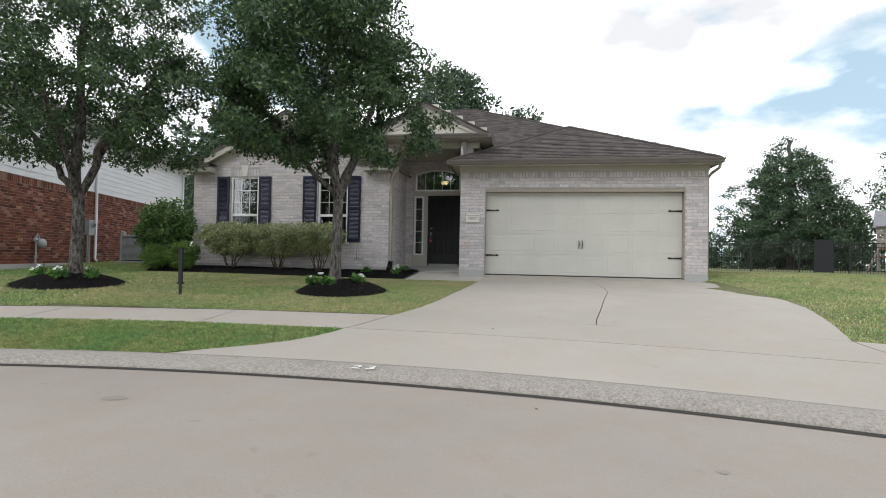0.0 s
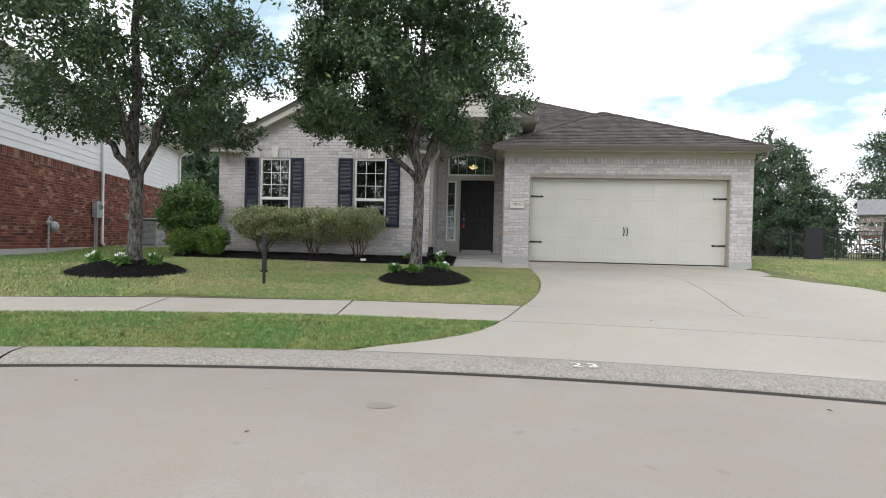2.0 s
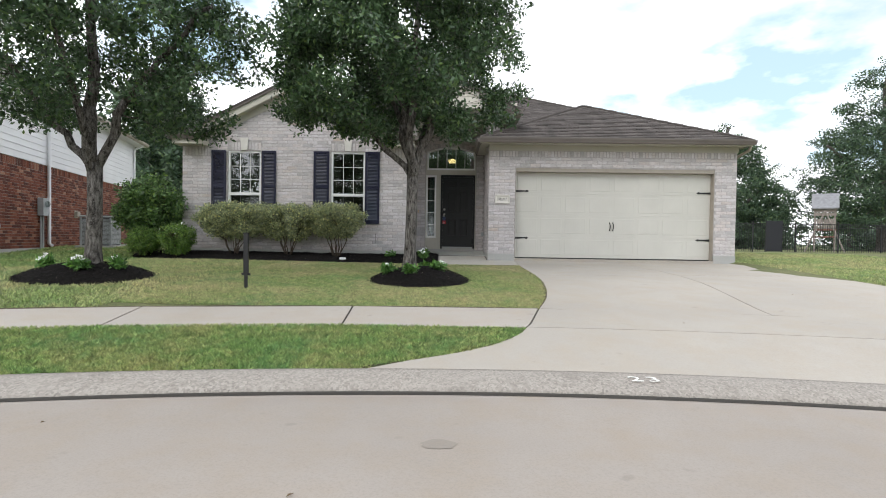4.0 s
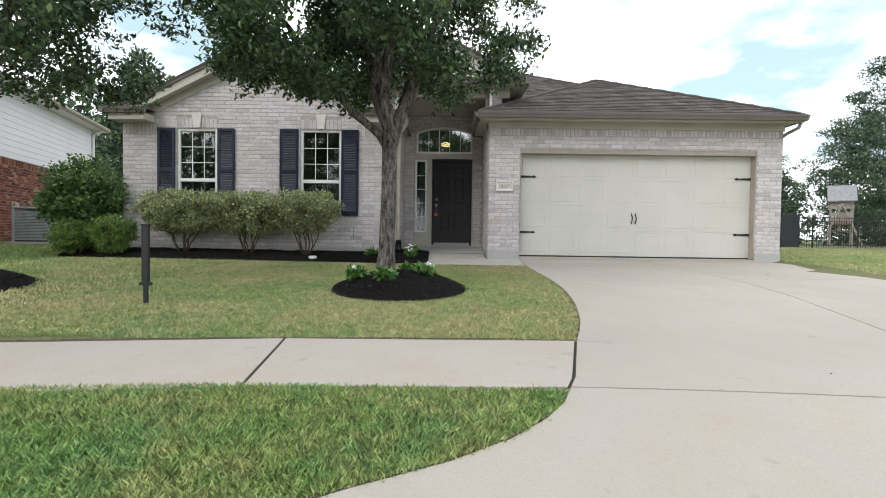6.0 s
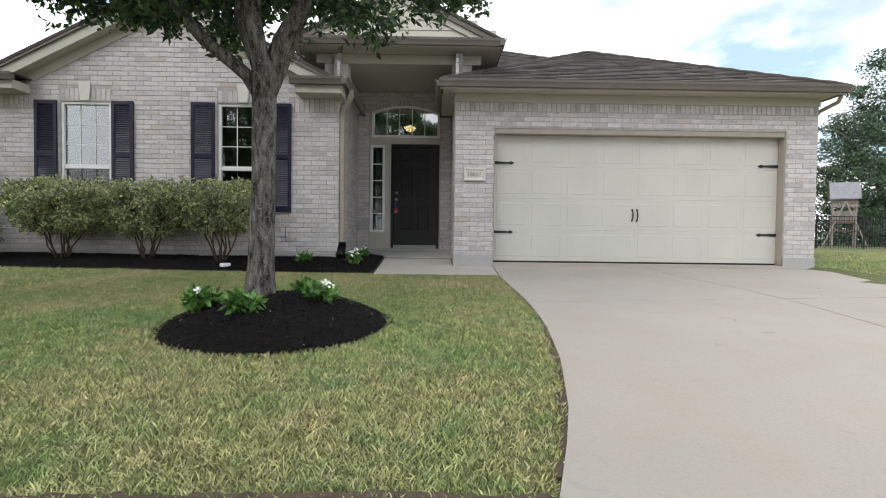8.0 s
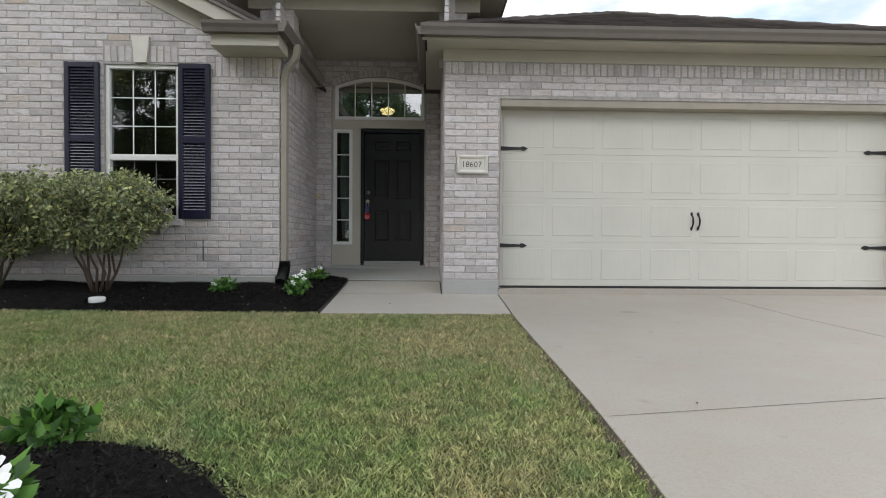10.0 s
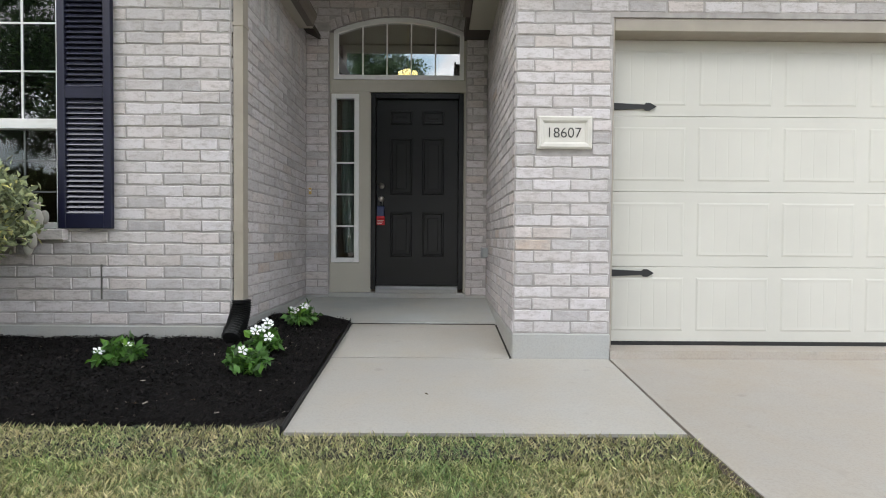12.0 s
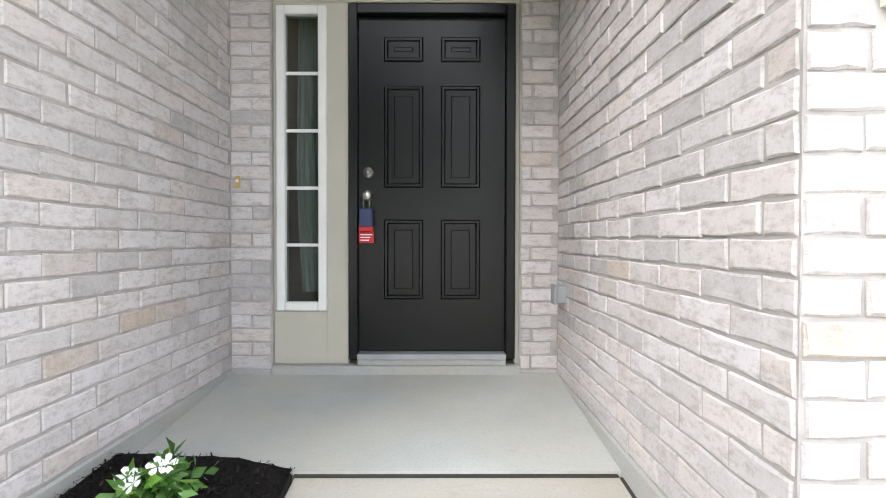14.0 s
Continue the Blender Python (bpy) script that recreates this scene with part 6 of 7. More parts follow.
# ---- shrubs ----
def shrub(name, x, y, z, rx, ry, z0, z1, label, seed, material, size, clumps, leaves, stems=9, category="shrub", flat_top=True, group="", clump_r=0.12, stem_r=0.014):
    """Stems fanning out from the foot to clumps of leaves."""
    sh = thing(name, label, category, group, at=(x, y, z))
    rng = np.random.default_rng(seed)
    got = []
    zc, hz = (z0 + z1) / 2, (z1 - z0) / 2
    p_ = 3.0 if flat_top else 2.0
    while len(got) < clumps:
        u = rng.uniform(-1, 1, 3)
        e = abs(u[0]) ** p_ + abs(u[1]) ** p_ + abs(u[2]) ** p_
        k = 0.82 + 0.6 * noise.noise((u[0] * 2.4 + seed, u[1] * 2.4, u[2] * 2.4)) + 0.35 * noise.noise((u[0] * 6 + seed, u[1] * 6, u[2] * 6))
        if e > k or (e < 0.35 and rng.random() < 0.7):
            continue
        taper = 1.0 if not flat_top else 0.62 + 0.38 * min(1, (u[2] + 1) / 1.3)
        got.append((u[0] * rx * taper, u[1] * ry * taper, zc + u[2] * hz))
    bm = bmesh.new()
    heads = []
    for k in range(stems):
        a = k * math.tau / stems + rng.uniform(-0.3, 0.3)
        foot = (0.07 * math.cos(a), 0.07 * math.sin(a), -0.08)
        b = (rx * 0.55 * math.cos(a) * rng.uniform(0.5, 1.1), ry * 0.55 * math.sin(a) * rng.uniform(0.5, 1.1), z0 + (z1 - z0) * rng.uniform(0.15, 0.5))
        heads += limb(bm, foot, b, stem_r, stem_r * 0.6, rng, 0.08, 4, 6)[2:]
    arr = np.array([tuple(h) for h in heads])
    for i, p in enumerate(got):
        if i % 2 == 0:
            d = np.linalg.norm(arr - np.array(p), axis=1)
            j = int(np.argmin(d))
            limb(bm, arr[j], p, stem_r * 0.35, stem_r * 0.18, rng, 0.08, 2, 4)
    part("stem", bm, M_TWIG, sh, smooth=True)
    leaf_cloud("foliage", got, clump_r, leaves, size, material, sh, seed, aspect=0.5)
    return sh


HL = "clipped variegated green shrub with bare lower stems on mulch"
shrub("hedge_shrub", -7.75, 12.85, 0.6, 1.0, 0.5, 0.3, 1.16, HL, 21, M_HEDGE, 0.05, 430, 42, group="shrubs along the wing")
shrub("hedge_shrub", -6.45, 12.87, 0.6, 0.8, 0.48, 0.3, 1.14, HL, 22, M_HEDGE, 0.05, 350, 42, group="shrubs along the wing")
shrub("hedge_shrub", -5.3, 12.85, 0.6, 0.68, 0.46, 0.36, 1.18, HL, 23, M_HEDGE, 0.05, 330, 44, group="shrubs along the wing")
shrub("corner_shrub", -9.95, 13.15, 0.55, 0.78, 0.7, 0.3, 1.85, "tall rounded dark green shrub at the house corner", 24, M_SHRUB, 0.085, 380, 30, flat_top=False, clump_r=0.17, stem_r=0.025)
shrub("boxwood", -9.76, 12.5, 0.5, 0.38, 0.37, 0.02, 0.64, "small rounded bright green boxwood ball", 25, M_BOX, 0.04, 330, 30, stems=5, flat_top=False, group="boxwood balls", clump_r=0.08)
shrub("boxwood", -8.94, 12.5, 0.5, 0.37, 0.37, 0.03, 0.7, "squarish clipped bright green boxwood", 26, M_BOX, 0.04, 360, 30, stems=5, flat_top=True, group="boxwood balls", clump_r=0.08)

M_VINCA = leaf_material("vinca_leaf", (0.085, 0.2, 0.04))
M_PETAL = plain("white_petal", (0.85, 0.85, 0.84), 0.6, vary=0.03)


def vinca(x, y, z, r, flowers, seed):
    """A low bedding plant with pointed leaves and, on some, white flowers."""
    rng = np.random.default_rng(seed)
    pl = thing("vinca_plant", "low green bedding plant with white blooms on mulch" if flowers else "low green bedding plant without blooms on mulch", "flower plant", "bedding plants", at=(x, y, z))
    bm = bmesh.new()
    tips = []
    for k in range(17):
        a, t = rng.random() * math.tau, rng.uniform(0.15, 1.0)
        tip = (r * t * math.cos(a), r * t * math.sin(a), r * rng.uniform(0.75, 1.15) * (1.2 - 0.6 * t))
        limb(bm, (0.01 * math.cos(a), 0.01 * math.sin(a), -0.05), tip, 0.004, 0.003, rng, 0.05, 3, 5)
        tips.append(tip)
    part("stem", bm, M_VINCA, pl)
    leaf_cloud("leaves", tips + [(q[0] * 0.75, q[1] * 0.75, q[2] * 0.65) for q in tips], 0.035, 8, 0.06, M_VINCA, pl, seed, aspect=0.5)
    for k in range(flowers):
        tip = tips[k % len(tips)]
        b2 = bmesh.new()
        o = Vector((tip[0] * 0.9, tip[1] * 0.9 - 0.02, tip[2] + 0.035 + 0.01 * rng.random()))
        nrm = Vector((rng.normal() * 0.4, -0.5 + rng.normal() * 0.3, 0.8)).normalized()
        u = nrm.orthogonal().normalized()
        w = nrm.cross(u)
        for i in range(5):
            a = i * math.tau / 5
            ps = [(0.003, a), (0.019, a - 0.48), (0.031, a - 0.32), (0.034, a + 0.05), (0.03, a + 0.38), (0.018, a + 0.48)]
            b2.faces.new([b2.verts.new(o + (u * math.cos(t) + w * math.sin(t)) * q + nrm * (0.004 * (q > 0.01))) for q, t in ps])
        part("flower", b2, M_PETAL, pl, "white five-petalled flower")
    return pl


for i, (x, y, r, fl) in enumerate(((-3.22, 12.72, 0.11, 1), (-3.25, 13.15, 0.12, 9), (-3.22, 13.92, 0.11, 4), (-3.98, 12.84, 0.11, 2))):
    vinca(x, y, bed_z(x, y) - 0.01, r, fl, 60 + i)
for i, (x, y, r, fl) in enumerate(((-3.47, 8.25, 0.1, 1), (-3.13, 8.05, 0.095, 0), (-2.72, 8.4, 0.1, 2), (-2.95, 8.95, 0.1, 0), (-8.2, 7.75, 0.13, 4), (-7.55, 7.5, 0.12, 6), (-7.2, 7.75, 0.13, 4))):
    cx, cy = (-3.0, 8.42) if x > -5 else (-7.7, 7.85)
    f = math.hypot((x - cx) / 0.85, (y - cy) / 0.8)
    vinca(x, y, lawn_level(x, y) - 0.03 + 0.2 * (1 - f ** 2.2), r, fl, 80 + i)

# small things on and by the bed
M_OLD = plain("weathered_stone", (0.42, 0.4, 0.35), 0.9, vary=0.2, bump=0.5)
bm = bmesh.new()
for c, r in (((0, 0, 0.04), (0.05, 0.045, 0.06)), ((0.005, -0.015, 0.12), (0.055, 0.05, 0.075)), ((0.012, -0.02, 0.21), (0.033, 0.034, 0.04)), ((-0.05, 0.01, 0.13), (0.035, 0.02, 0.055)), ((0.05, 0.015, 0.13), (0.03, 0.02, 0.05)), ((-0.02, -0.04, -0.06), (0.035, 0.03, 0.075)), ((0.01, -0.045, -0.03), (0.03, 0.03, 0.06))):
    got = bmesh.ops.create_icosphere(bm, subdivisions=2, radius=1.0)
    for v in got["verts"]:
        v.co = Vector((v.co.x * r[0], v.co.y * r[1], v.co.z * r[2])) * (1 + 0.12 * noise.noise(v.co * 3 + Vector(c) * 20)) + Vector(c)
orn = part("stone_figurine", bm, M_OLD, None, smooth=True)
orn.location = (-4.87, Y_F - 0.03, 1.26)
tagged(orn, "small weathered grey stone figurine on the window sill", "ornament")
cap = part("drain_cap", lathe(bmesh.new(), [(0.075, -0.04), (0.075, 0.0), (0.065, 0.012), (0.02, 0.014), (0.001, 0.014)], (0, 0, 0), "z"), M_WHITE, None, smooth=True)
cap.location = (-5.05, 12.42, bed_z(-5.05, 12.42) + 0.03)
tagged(cap, "round white plastic drain cap on the mulch", "drain cap")

post = thing("sign_post", "short black metal sign post stuck in the lawn", "post", at=(-5.2, 7.31, lawn_level(-5.2, 7.31) - 0.02))
box("upper_post", -0.03, 0.03, -0.02, 0.02, 0.17, 0.71, M_IRON, post, "", 0.004)
box("stake", -0.02, 0.02, -0.012, 0.012, -0.15, 0.17, M_IRON, post, "", 0.003)
box("foot_bar", -0.055, 0.055, -0.014, 0.014, 0.17, 0.2, M_IRON, post, "", 0.003)
box("cap", -0.036, 0.036, -0.026, 0.026, 0.71, 0.725, M_IRON, post, "", 0.004)

M_PAINT = plain("worn_white_paint", (0.75, 0.74, 0.7), 0.8, vary=0.2, scale=30)
num = text_mesh("kerb_number", "23", 0.15, pose(-1.23, 4.12, 0.0585, 1.0, 0, 0), M_PAINT, None)
num.data.space_character = 1.25
num.scale = (1.25, 1, 1)
tagged(num, "worn white painted number 23 on the kerb", "number", kind="structure")


# ---- neighbouring house ----
NA = 106.3
nb = thing("neighbour_house", "red brick house with white siding above and grey roof", "house", at=(-12.27, 8.6, 0.0))
nb.rotation_euler = (0, 0, radians(NA))
NL = 14.4
nb_wall = box("brick_wall", 0, NL, 0.0, 0.2, 0.1, 2.9, M_RED_MORTAR, nb)


bw = Brickwork(nb_wall, (0, 0), 0, 31, lambda u, v: 2.0 < u < 6.2 and v < 2.0, bc=0.0762, bl=0.213, mats=(red_brick_material("red_brick_single", False), M_RED))
t_ = bw.rows(0, NL, 0.56, 2.68)
bw.soldiers(0, NL, t_, 0.2)
bw.close()
box("footing", 0, NL, -0.02, 0.0, 0.1, 0.56, M_FOUND, nb)
z = 2.9
while z < 4.72:
    b2 = bmesh.new()
    run_x(b2, [(-0.022, z), (-0.008, z + 0.172), (0.1, z + 0.172), (0.1, z)], -0.01, NL + 0.01)
    part("siding_board", b2, M_SIDING, nb)
    z += 0.172
box("corner_board", NL - 0.09, NL + 0.015, -0.035, 0.1, 2.9, 4.8, M_SIDING, nb)
box("end_wall", NL - 0.1, NL, 0.1, 11, 0.1, 4.8, M_SIDING, nb)
box("front_wall", 0, 0.1, 0.2, 11, 0.1, 4.8, M_SIDING, nb)
box("soffit", -0.4, NL + 0.4, -0.4, 0.1, 4.78, 4.81, M_SIDING, nb)
part("gutter", run_x(bmesh.new(), [(-0.4, 4.79), (-0.46, 4.8), (-0.5, 4.86), (-0.5, 4.92), (-0.4, 4.92)], -0.4, NL + 0.4), M_SPOUT, nb)
M_NBROOF = plain("grey_roof", (0.16, 0.15, 0.145), 0.95, vary=0.25, scale=3)
raw("roof", [(-0.45, -0.45, 4.9), (NL + 0.45, -0.45, 4.9), (NL + 0.45, 11.5, 4.9), (-0.45, 11.5, 4.9), (5.5, 5.5, 7.9), (NL - 5.5, 5.5, 7.9)], [(0, 1, 5, 4), (1, 2, 5), (2, 3, 4, 5), (3, 0, 4), (3, 2, 1, 0)], M_NBROOF, nb)
for u in (6.75, NL - 0.15):
    b2 = bmesh.new()
    tube(b2, [(u, -0.42, 4.8), (u, -0.1, 4.6), (u, -0.075, 4.5), (u, -0.075, 0.68), (u, -0.16, 0.6)], 0.045, 8)
    part("downspout", b2, M_SIDING, nb, "white downspout", True)
meter = thing("electric_meter", "grey electric meter box with conduit on brick", "meter", at=nb.location)
meter.rotation_euler = nb.rotation_euler
box("cabinet", 6.2, 6.52, -0.17, -0.02, 1.45, 1.95, M_GREY_METAL, meter, "", 0.01)
part("dial", lathe(bmesh.new(), [(0.085, 0), (0.085, -0.05), (0.06, -0.075), (0.001, -0.08)], (6.36, -0.17, 1.78)), M_GLASS_LOW, meter, "glass dial", True)
part("conduit", tube(bmesh.new(), [(6.4, -0.07, 1.45), (6.4, -0.07, 0.5)], 0.03, 8), M_GREY_METAL, meter)
part("conduit", tube(bmesh.new(), [(6.28, -0.07, 1.45), (6.28, -0.07, 0.5)], 0.02, 8), M_GREY_METAL, meter)
gas = thing("gas_meter", "grey gas meter with pipes by the brick wall", "meter", at=nb.location)
gas.rotation_euler = nb.rotation_euler
part("body", lathe(bmesh.new(), [(0.06, 0), (0.13, -0.03), (0.14, -0.1), (0.11, -0.16), (0.001, -0.17)], (3.85, -0.1, 1.12)), M_GREY_METAL, gas, "", True)
part("pipe", tube(bmesh.new(), [(3.68, -0.15, 0.5), (3.68, -0.15, 1.3), (3.74, -0.15, 1.37), (3.8, -0.15, 1.3), (3.8, -0.15, 1.2)], 0.022, 8), M_GREY_METAL, gas)
part("regulator", lathe(bmesh.new(), [(0.05, 0), (0.07, -0.03), (0.04, -0.08), (0.001, -0.09)], (3.66, -0.12, 1.22)), M_GREY_METAL, gas, "", True)
vent = thing("wall_vent", "small grey vent hood on red brick", "vent", at=nb.location)
vent.rotation_euler = nb.rotation_euler
box("hood", 8.6, 8.8, -0.1, -0.01, 1.5, 1.68, M_SPOUT, vent, "", 0.02)
box("flange", 8.57, 8.83, -0.02, -0.002, 1.47, 1.71, M_SPOUT, vent)

ac = thing("air_conditioner", "grey slatted outdoor air conditioner unit on a pad", "air conditioner", at=(-13.15, 15.9, 0.57))
ac.rotation_euler = (0, 0, radians(16))
box("pad", -0.5, 0.5, -0.5, 0.5, -0.1, 0.05, M_FOUND, ac, "concrete pad", 0.01)
box("core", -0.37, 0.37, -0.37, 0.37, 0.06, 0.86, M_IRON, ac, "dark coil behind the slats")
for sx in (-1, 1):
    for sy in (-1, 1):
        box("corner_post", *sorted((sx * 0.36, sx * 0.41)), *sorted((sy * 0.36, sy * 0.41)), 0.055, 0.88, M_GREY_METAL, ac, "", 0.008)
for i in range(20):
    zz = 0.09 + i * 0.038
    b2 = bmesh.new()
    for sgn in (-1, 1):
        add_box(b2, -0.36, 0.36, *sorted((sgn * 0.39, sgn * 0.402)), zz, zz + 0.029)
        add_box(b2, *sorted((sgn * 0.39, sgn * 0.402)), -0.36, 0.36, zz, zz + 0.029)
    part("slat", b2, M_GREY_METAL, ac)
box("lid", -0.42, 0.42, -0.42, 0.42, 0.881, 0.94, M_GREY_METAL, ac, "", 0.02)
part("fan_grille", lathe(bmesh.new(), [(0.3, 0), (0.3, 0.012), (0.1, 0.02), (0.001, 0.02)], (0, 0, 0.94), "z"), M_IRON, ac)

# ---- fence, gate and play tower behind the yard ----
FY, FZ = 30.0, 0.5
fence = thing("iron_fence", "black iron picket fence along the back boundary", "fence", at=(0, FY, FZ))
pk = bmesh.new()
add_box(pk, -0.009, 0.009, -0.009, 0.009, 0.03, 1.66)
pk_me = bpy.data.meshes.new("picket")
pk.to_mesh(pk_me)
pk.free()
pk_me.materials.append(M_IRON)
x = 5.0
k = 0
while x < 34:
    ob = new("picket", pk_me)
    ob.parent = fence
    ob.location = (x, 0, 0)
    x += 0.13
for x in np.arange(5.0, 34.1, 2.4):
    box("post", x - 0.03, x + 0.03, -0.03, 0.03, -0.2, 1.76, M_IRON, fence, "", 0.006)
for z in (0.14, 1.4, 1.6):
    box("rail", 5.0, 34.0, -0.016, 0.016, z, z + 0.035, M_IRON, fence)
panel = thing("gate_panel", "solid black metal gate panel in the iron fence", "gate", at=(15.75, FY - 0.06, FZ))
box("panel", -0.45, 0.45, -0.02, 0.02, 0.05, 1.78, plain("gate_black", (0.01, 0.01, 0.014), 0.6), panel, "", 0.004)
box("frame", -0.47, -0.44, -0.03, 0.03, -0.1, 1.82, M_IRON, panel)
box("frame", 0.44, 0.47, -0.03, 0.03, -0.1, 1.82, M_IRON, panel)

M_GREYWOOD = plain("weathered_wood", (0.3, 0.26, 0.23), 0.9, vary=0.25, scale=5, bump=0.4, fine=40)
M_REDWOOD = plain("red_brown_wood", (0.2, 0.1, 0.075), 0.9, vary=0.25, scale=5)
play = thing("play_tower", "weathered grey wooden play tower with swing frame", "playset", at=(21.0, 33.3, 0.48))
for sx in (-0.85, 0.85):
    for sy in (-0.7, 0.7):
        box("post", sx - 0.06, sx + 0.06, sy - 0.06, sy + 0.06, -0.1, 2.9, M_GREYWOOD, play)
box("deck", -0.95, 0.95, -0.8, 0.8, 1.35, 1.45, M_REDWOOD, play)
for i in range(9):
    box("board", -0.88 + i * 0.197, -0.88 + i * 0.197 + 0.17, -0.79, -0.75, 1.45, 2.05, M_GREYWOOD, play)
for i in range(3):
    box("beam", -0.95, 0.95, -0.8, -0.75, 2.25 + i * 0.2, 2.42 + i * 0.2, M_GREYWOOD, play)
b2 = bmesh.new()
run_x(b2, [(-1.05, 2.72), (0.0, 3.65), (1.05, 2.72), (1.05, 2.66), (0, 3.58), (-1.05, 2.66)], -1.15, 1.15)
part("roof", b2, plain("play_roof", (0.25, 0.25, 0.26), 0.9, vary=0.2), play, "grey board roof")
for sx in (-1, 1):
    part("brace", tube(bmesh.new(), [(0.0, -1.3, 2.5), (sx * 1.7, -1.3, -0.05)], 0.07, 6), M_GREYWOOD, play)
    part("brace", tube(bmesh.new(), [(sx * 0.8, -1.25, 0.95), (0, -1.25, 0.95)], 0.05, 6), M_REDWOOD, play)
part("swing_beam", tube(bmesh.new(), [(0, -1.4, 2.5), (0, -0.75, 2.5)], 0.07, 6), M_GREYWOOD, play)

play.scale = (0.6, 0.9, 1.02)
play.rotation_euler = (0, 0, radians(-35))


# ---- trees behind ----
def far_tree(name, x, y, z, h, r, kind, label, seed, clumps=420, size=0.3, material=None, per=24, bunch=0.16, flat=0.8):
    if kind == "cone":
        prof = [(h * 0.1, r * 0.85), (h * 0.3, r), (h * 0.6, r * 0.62), (h * 0.85, r * 0.3), (h, 0.08)]
    elif kind == "dome":
        prof = [(h * 0.07, r * 0.7), (h * 0.2, r), (h * 0.45, r * 0.92), (h * 0.7, r * 0.62), (h * 0.88, r * 0.3), (h, 0.2)]
    elif kind == "pine":
        prof = [(h * 0.45, r * 0.5), (h * 0.6, r), (h * 0.8, r * 0.8), (h * 0.95, r * 0.45), (h, 0.15)]
    else:
        prof = [(h * 0.15, r * 0.6), (h * 0.35, r), (h * 0.7, r * 0.9), (h * 0.9, r * 0.55), (h, 0.15)]
    return oak(name, x, y, z, [dict(to=[(0.1, 0, h * 0.45), (0, 0.1, h * 0.7), (0, 0, h * 0.96)], r=r * 0.06), dict(to=[(r * 0.4, 0, h * 0.4), (r * 0.7, 0.1, h * 0.5)], r=r * 0.03), dict(to=[(-r * 0.4, 0, h * 0.4), (-r * 0.7, 0.1, h * 0.5)], r=r * 0.03)],
               prof, (0, 0), label, seed, leaves=per, clumps=clumps, size=size, trunk_r=r * 0.07, fork_z=h * 0.12 if kind != "pine" else h * 0.35, material=material or M_PINE, clump_r=r * bunch, group="trees behind the houses", every=3, flat=flat)


far_tree("conical_tree", 22.4, 47.5, 0.4, 11.6, 5.3, "dome", "broad rounded dark green tree behind the fence", 101, 780, 0.2, per=80, bunch=0.12, flat=0.55)
far_tree("shade_tree", 31.5, 41.5, 0.5, 16.6, 6.4, "cone", "tall layered dark green tree behind the play tower", 102, 800, 0.2, per=85, bunch=0.12, flat=0.4)
far_tree("pine_tree", -5.5, 36.0, 0.5, 14.2, 3.7, "pine", "tall pine rising above the roof", 103, 650, 0.3)
far_tree("pine_tree", -0.6, 38.0, 0.5, 11.6, 3.0, "pine", "slender pine top above the ridge", 104, 330, 0.32)
far_tree("pine_tree", -20.6, 33.0, 0.5, 11.0, 2.5, "round", "dark tree between the two houses", 105, 700, 0.3)
base_tree = far_tree("wood_tree", -25.5, 37.0, 0.5, 11.0, 4.0, "round", "dark tree of a distant belt of woods", 106, 260, 0.5, per=12)
for i, (x, y) in enumerate(((-14, 44), (-33, 48), (-24, 58), (20, 72), (27, 78), (34, 70), (42, 74), (50, 66), (58, 74), (66, 60), (14, 80), (38, 86), (11, 52), (17, 55), (23, 51), (30, 55), (37, 52), (45, 54), (8, 60), (-30, -32), (-20, -36), (-11, -31), (-3, -36), (6, -32), (15, -35), (26, -31))):
    m = pose(x, y, -2.6 if x > 10 and y > 0 else 0.4, 0, 0, 47 * i)
    copy_thing(base_tree, m).scale = (1.0 + 0.1 * (i % 3), 1.0, (0.55 if x > 10 else 0.85) + 0.1 * (i % 4))


# ---- grass ----
def np_level(x, y):
    yy = np.hypot(x - KX, y - KY) + KY
    k = np.clip((y - 7) / 5, 0, 1)
    z = np.interp(yy * (1 - k) + y * k, _prof_y, _prof_z)
    side_ = np.clip((x - 3.6) / 1.2, 0, 1) * np.clip((y - 6.5) / 5, 0, 1) * np.clip((24 - y) / 9, 0, 1)
    left = np.clip((-x - 4) / 4, 0, 1) * np.clip((y - 6.5) / 2, 0, 1) * np.clip((16 - y) / 3, 0, 1)
    return z + 0.1 * side_ + 0.03 * left


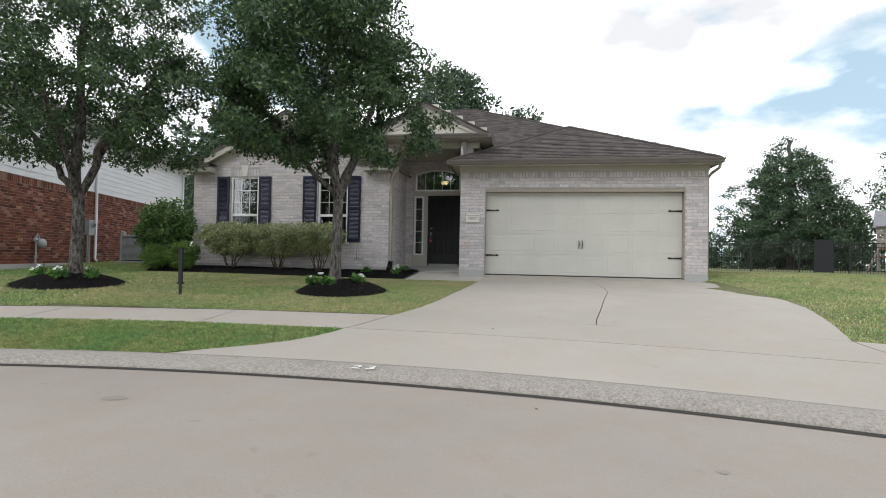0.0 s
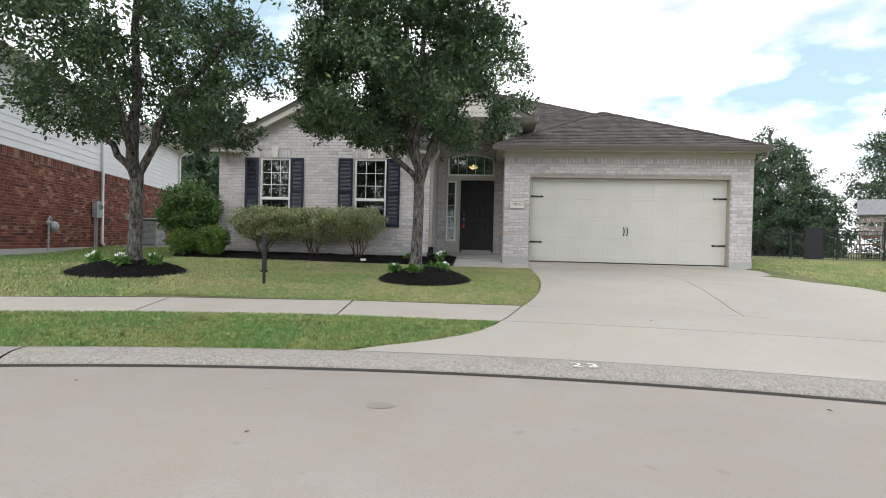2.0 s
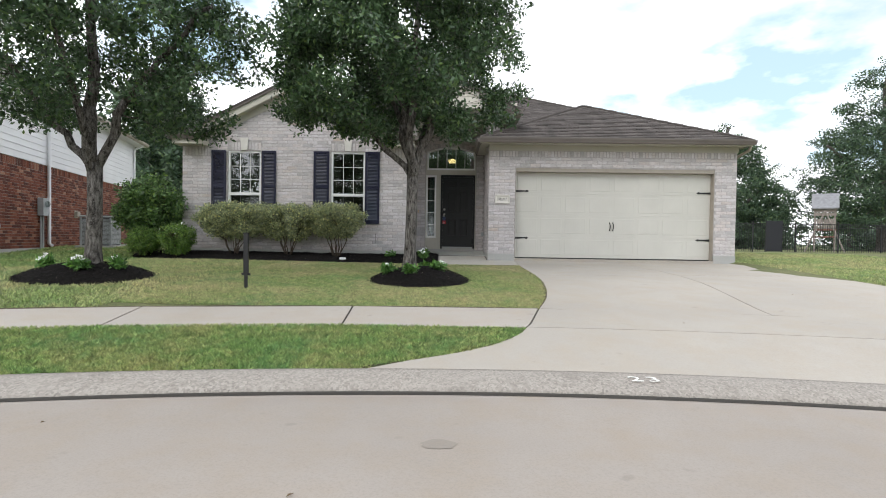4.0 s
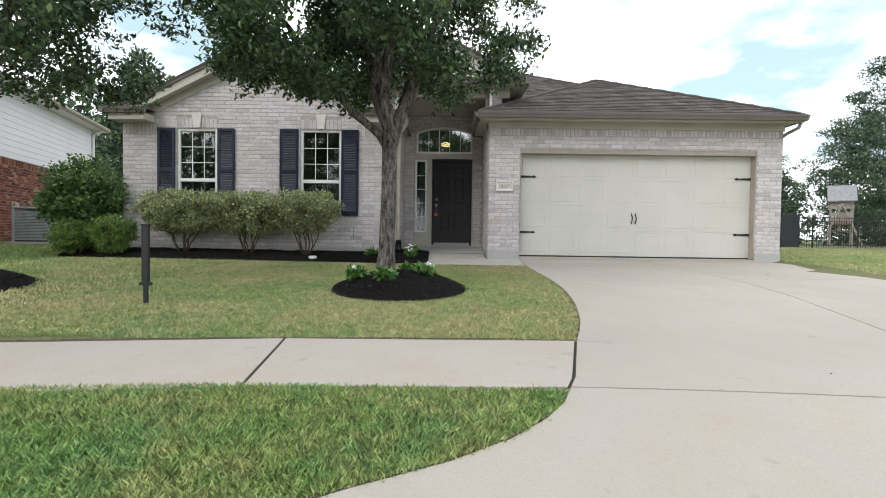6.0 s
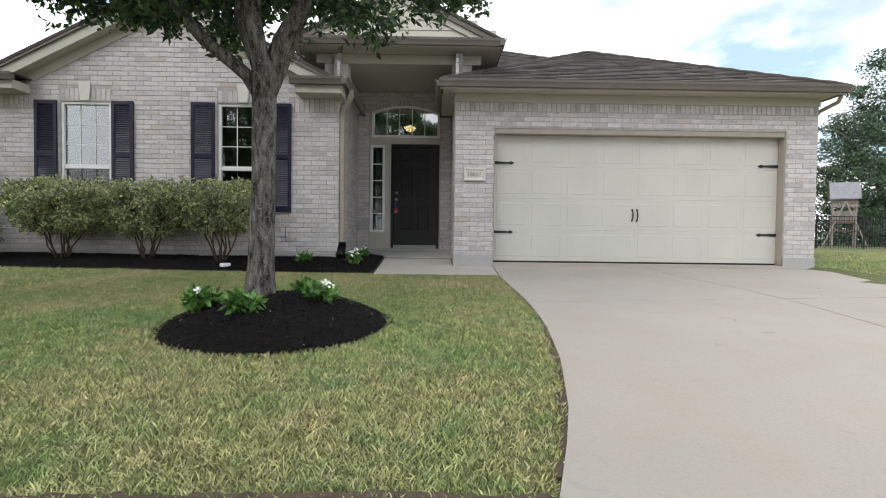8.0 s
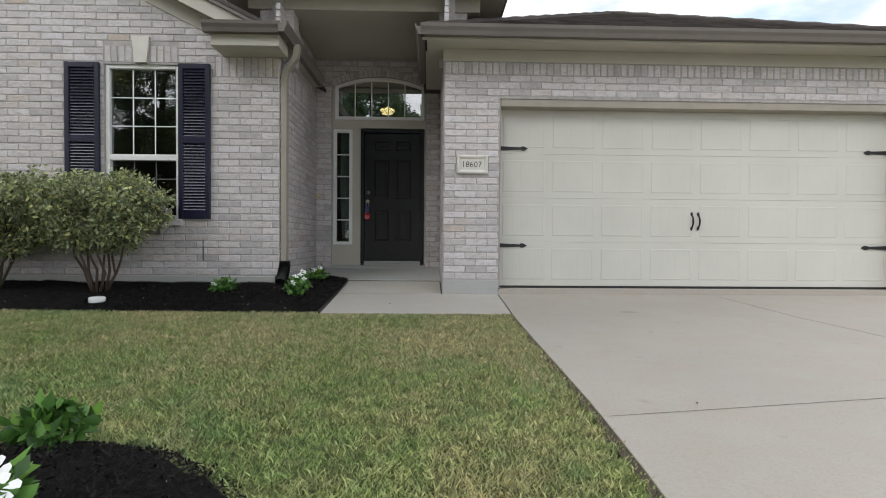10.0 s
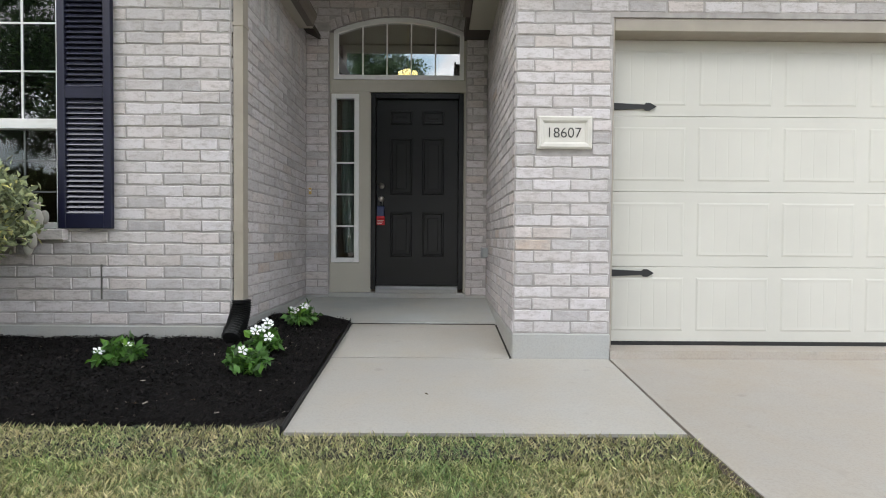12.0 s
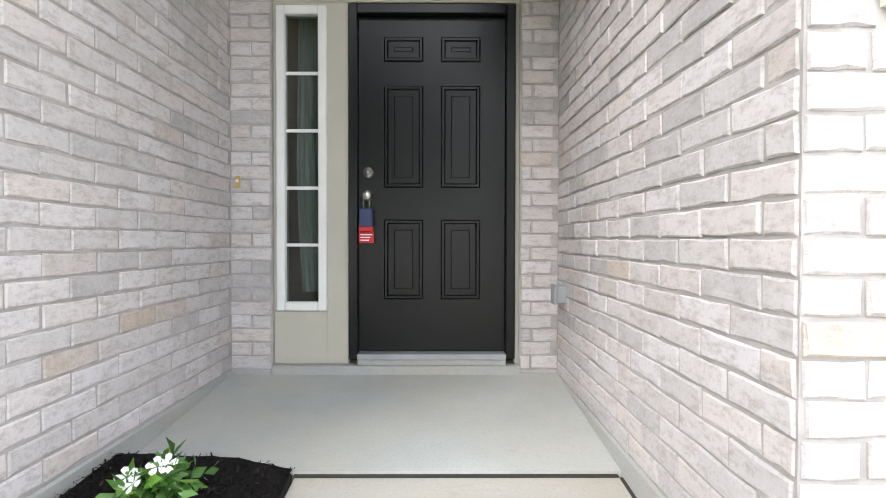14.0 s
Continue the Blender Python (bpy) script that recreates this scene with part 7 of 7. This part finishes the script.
def grass(name, x0, x1, y0, y1, per, keep, height, width, material, label, seed):
    rng = np.random.default_rng(seed)
    n = int((x1 - x0) * (y1 - y0) * per)
    x, y = rng.uniform(x0, x1, n), rng.uniform(y0, y1, n)
    ok = keep(x, y)
    x, y = x[ok], y[ok]
    n = len(x)
    z = np_level(x, y) - 0.031
    a = rng.random(n) * math.tau
    lean = np.abs(rng.normal(size=n)) * 0.6 + 0.35
    h = height * (0.55 + 0.75 * rng.random(n))
    w = width * (0.7 + 0.6 * rng.random(n))
    dx, dy = np.cos(a) * np.sin(lean) * h, np.sin(a) * np.sin(lean) * h
    dz = np.cos(lean) * h
    b = rng.random(n) * math.tau
    sx, sy = np.cos(b) * w / 2, np.sin(b) * w / 2
    v = np.stack([np.stack([x - sx, y - sy, z], 1), np.stack([x + sx, y + sy, z], 1), np.stack([x + dx * 0.45 + sx * 0.8, y + dy * 0.45 + sy * 0.8, z + dz * 0.65], 1), np.stack([x + dx, y + dy, z + dz], 1)], 1).reshape(-1, 3)
    me = bpy.data.meshes.new(name)
    me.vertices.add(n * 4)
    me.vertices.foreach_set("co", v.reshape(-1))
    me.loops.add(n * 4)
    me.loops.foreach_set("vertex_index", (np.arange(n)[:, None] * 4 + np.array([0, 1, 2, 3])[None]).reshape(-1))
    me.polygons.add(n)
    me.polygons.foreach_set("loop_start", np.arange(n) * 4)
    me.update()
    ob = link_mesh(name, me, material)
    return tagged(ob, label, "grass", kind="stuff")


def lawn_keep(x, y):
    r = np.hypot(x - KX, y - KY)
    dl = np.interp(y, _dl_y, _dl_x)
    front = np.where(x < -9.6, 12.2 + 1.3 * np.clip((-9.6 - x) / 0.9, 0, 1) ** 2, 12.2)
    ok = (r > R_WALK1 + 0.005) & (x < dl - 0.012) & ((y < front) | (x < -10.5)) & ~((x > -2.83) & (y > 12.12))
    for cx, cy, rx, ry in ((-3.0, 8.42, 0.77, 0.78), (-7.7, 7.85, 0.9, 0.82)):
        ok &= ((x - cx) / (rx - 0.02)) ** 2 + ((y - cy) / (ry - 0.02)) ** 2 > 1
    wall_u = (x + 12.27) * -math.sin(radians(NA)) + (y - 8.6) * math.cos(radians(NA))
    return ok & (wall_u < -0.02)


def dry_share(y):
    return np.clip((y - 9.2) / 2.0, 0, 1) * 0.6


def green_keep(x, y):
    return lawn_keep(x, y) & (np.random.default_rng(61).random(len(x)) >= dry_share(y))


def dry_keep(x, y):
    return lawn_keep(x, y) & (np.random.default_rng(62).random(len(x)) < dry_share(y))


grass("lawn_grass", -6.2, -0.9, 6.2, 12.25, 16500, green_keep, 0.037, 0.0038, M_GRASS, "mown lawn, patchy green and straw coloured", 201)
grass("lawn_grass", -6.2, -0.9, 9.2, 12.25, 16500, dry_keep, 0.037, 0.0038, M_GRASS_DRY, "drier straw-coloured grass before the mulch bed", 207)
grass("lawn_grass", -9.6, -6.2, 5.0, 13.0, 2700, lawn_keep, 0.05, 0.01, M_GRASS, "mown lawn round the paler oak", 202)
grass("lawn_grass", -14.5, -9.6, 5.0, 16.5, 1100, lawn_keep, 0.055, 0.016, M_GRASS_STRIP, "greener lawn beside the red brick house", 206)


def strip_keep(x, y):
    r = np.hypot(x - KX, y - KY)
    dl = np.interp(y, _dl_y, _dl_x)
    return (r > R_KERB - 0.01) & (r < R_WALK0 + 0.025) & (x < dl - 0.01)


grass("verge_grass", -7.5, -1.8, 3.6, 5.3, 34000, strip_keep, 0.045, 0.0043, M_GRASS_STRIP, "bright green grass verge between kerb and pavement", 203)
grass("verge_grass", -14.0, -7.5, 0.8, 4.9, 4000, strip_keep, 0.055, 0.012, M_GRASS_STRIP, "bright green grass verge farther along the kerb", 204)


def right_keep(x, y):
    r = np.hypot(x - KX, y - KY)
    dr = np.interp(y, _dr_y, _dr_x)
    return (r > R_KERB) & ((r < R_WALK0 - 0.01) | (r > R_WALK1 + 0.01)) & (x > dr + 0.012) & ((x > XR + 0.02) | (y < Y_G - 0.02))


grass("side_grass", 2.9, 9.5, 1.5, 20.0, 1900, right_keep, 0.042, 0.008, M_GRASS, "mown side lawn reaching to the iron fence", 205)


# ---- fallen leaves on the concrete ----
M_DRY = plain("dry_leaf", (0.12, 0.075, 0.035), 0.8, vary=0.4)
rng = random.Random(77)
for x, y, f in ((-1.0, 1.9, road_z), (0.75, 2.2, road_z), (-3.1, 2.6, road_z), (-2.0, 1.7, road_z), (-4.6, 3.3, road_z), (0.1, 3.5, road_z), (-0.3, 5.6, drive_z), (1.9, 7.4, drive_z), (0.3, 8.6, drive_z), (-0.6, 9.6, drive_z), (2.6, 10.8, drive_z), (-2.2, 12.6, walk_z), (-3.62, 12.38, bed_z), (-3.9, 12.8, bed_z), (-3.36, 12.42, bed_z), (-3.78, 12.25, bed_z)):
    b2 = bmesh.new()
    L, W, a = rng.uniform(0.012, 0.024), rng.uniform(0.004, 0.008), rng.uniform(0, math.tau)
    c, s_ = math.cos(a), math.sin(a)
    ps = [(-L, 0, 0.003), (-L * 0.2, W, 0.008), (L, 0, 0.004), (-L * 0.2, -W, 0.009), (0, 0, 0.003)]
    vs = [b2.verts.new((p[0] * c - p[1] * s_, p[0] * s_ + p[1] * c, p[2])) for p in ps]
    for i in range(4):
        b2.faces.new((vs[i], vs[(i + 1) % 4], vs[4]))
    lf = part("dry_leaf", b2, M_DRY)
    lf.location = (x, y, f(x, y) + 0.001)
    tagged(lf, "curled brown dry leaf lying on the ground", "leaf", "fallen leaves")
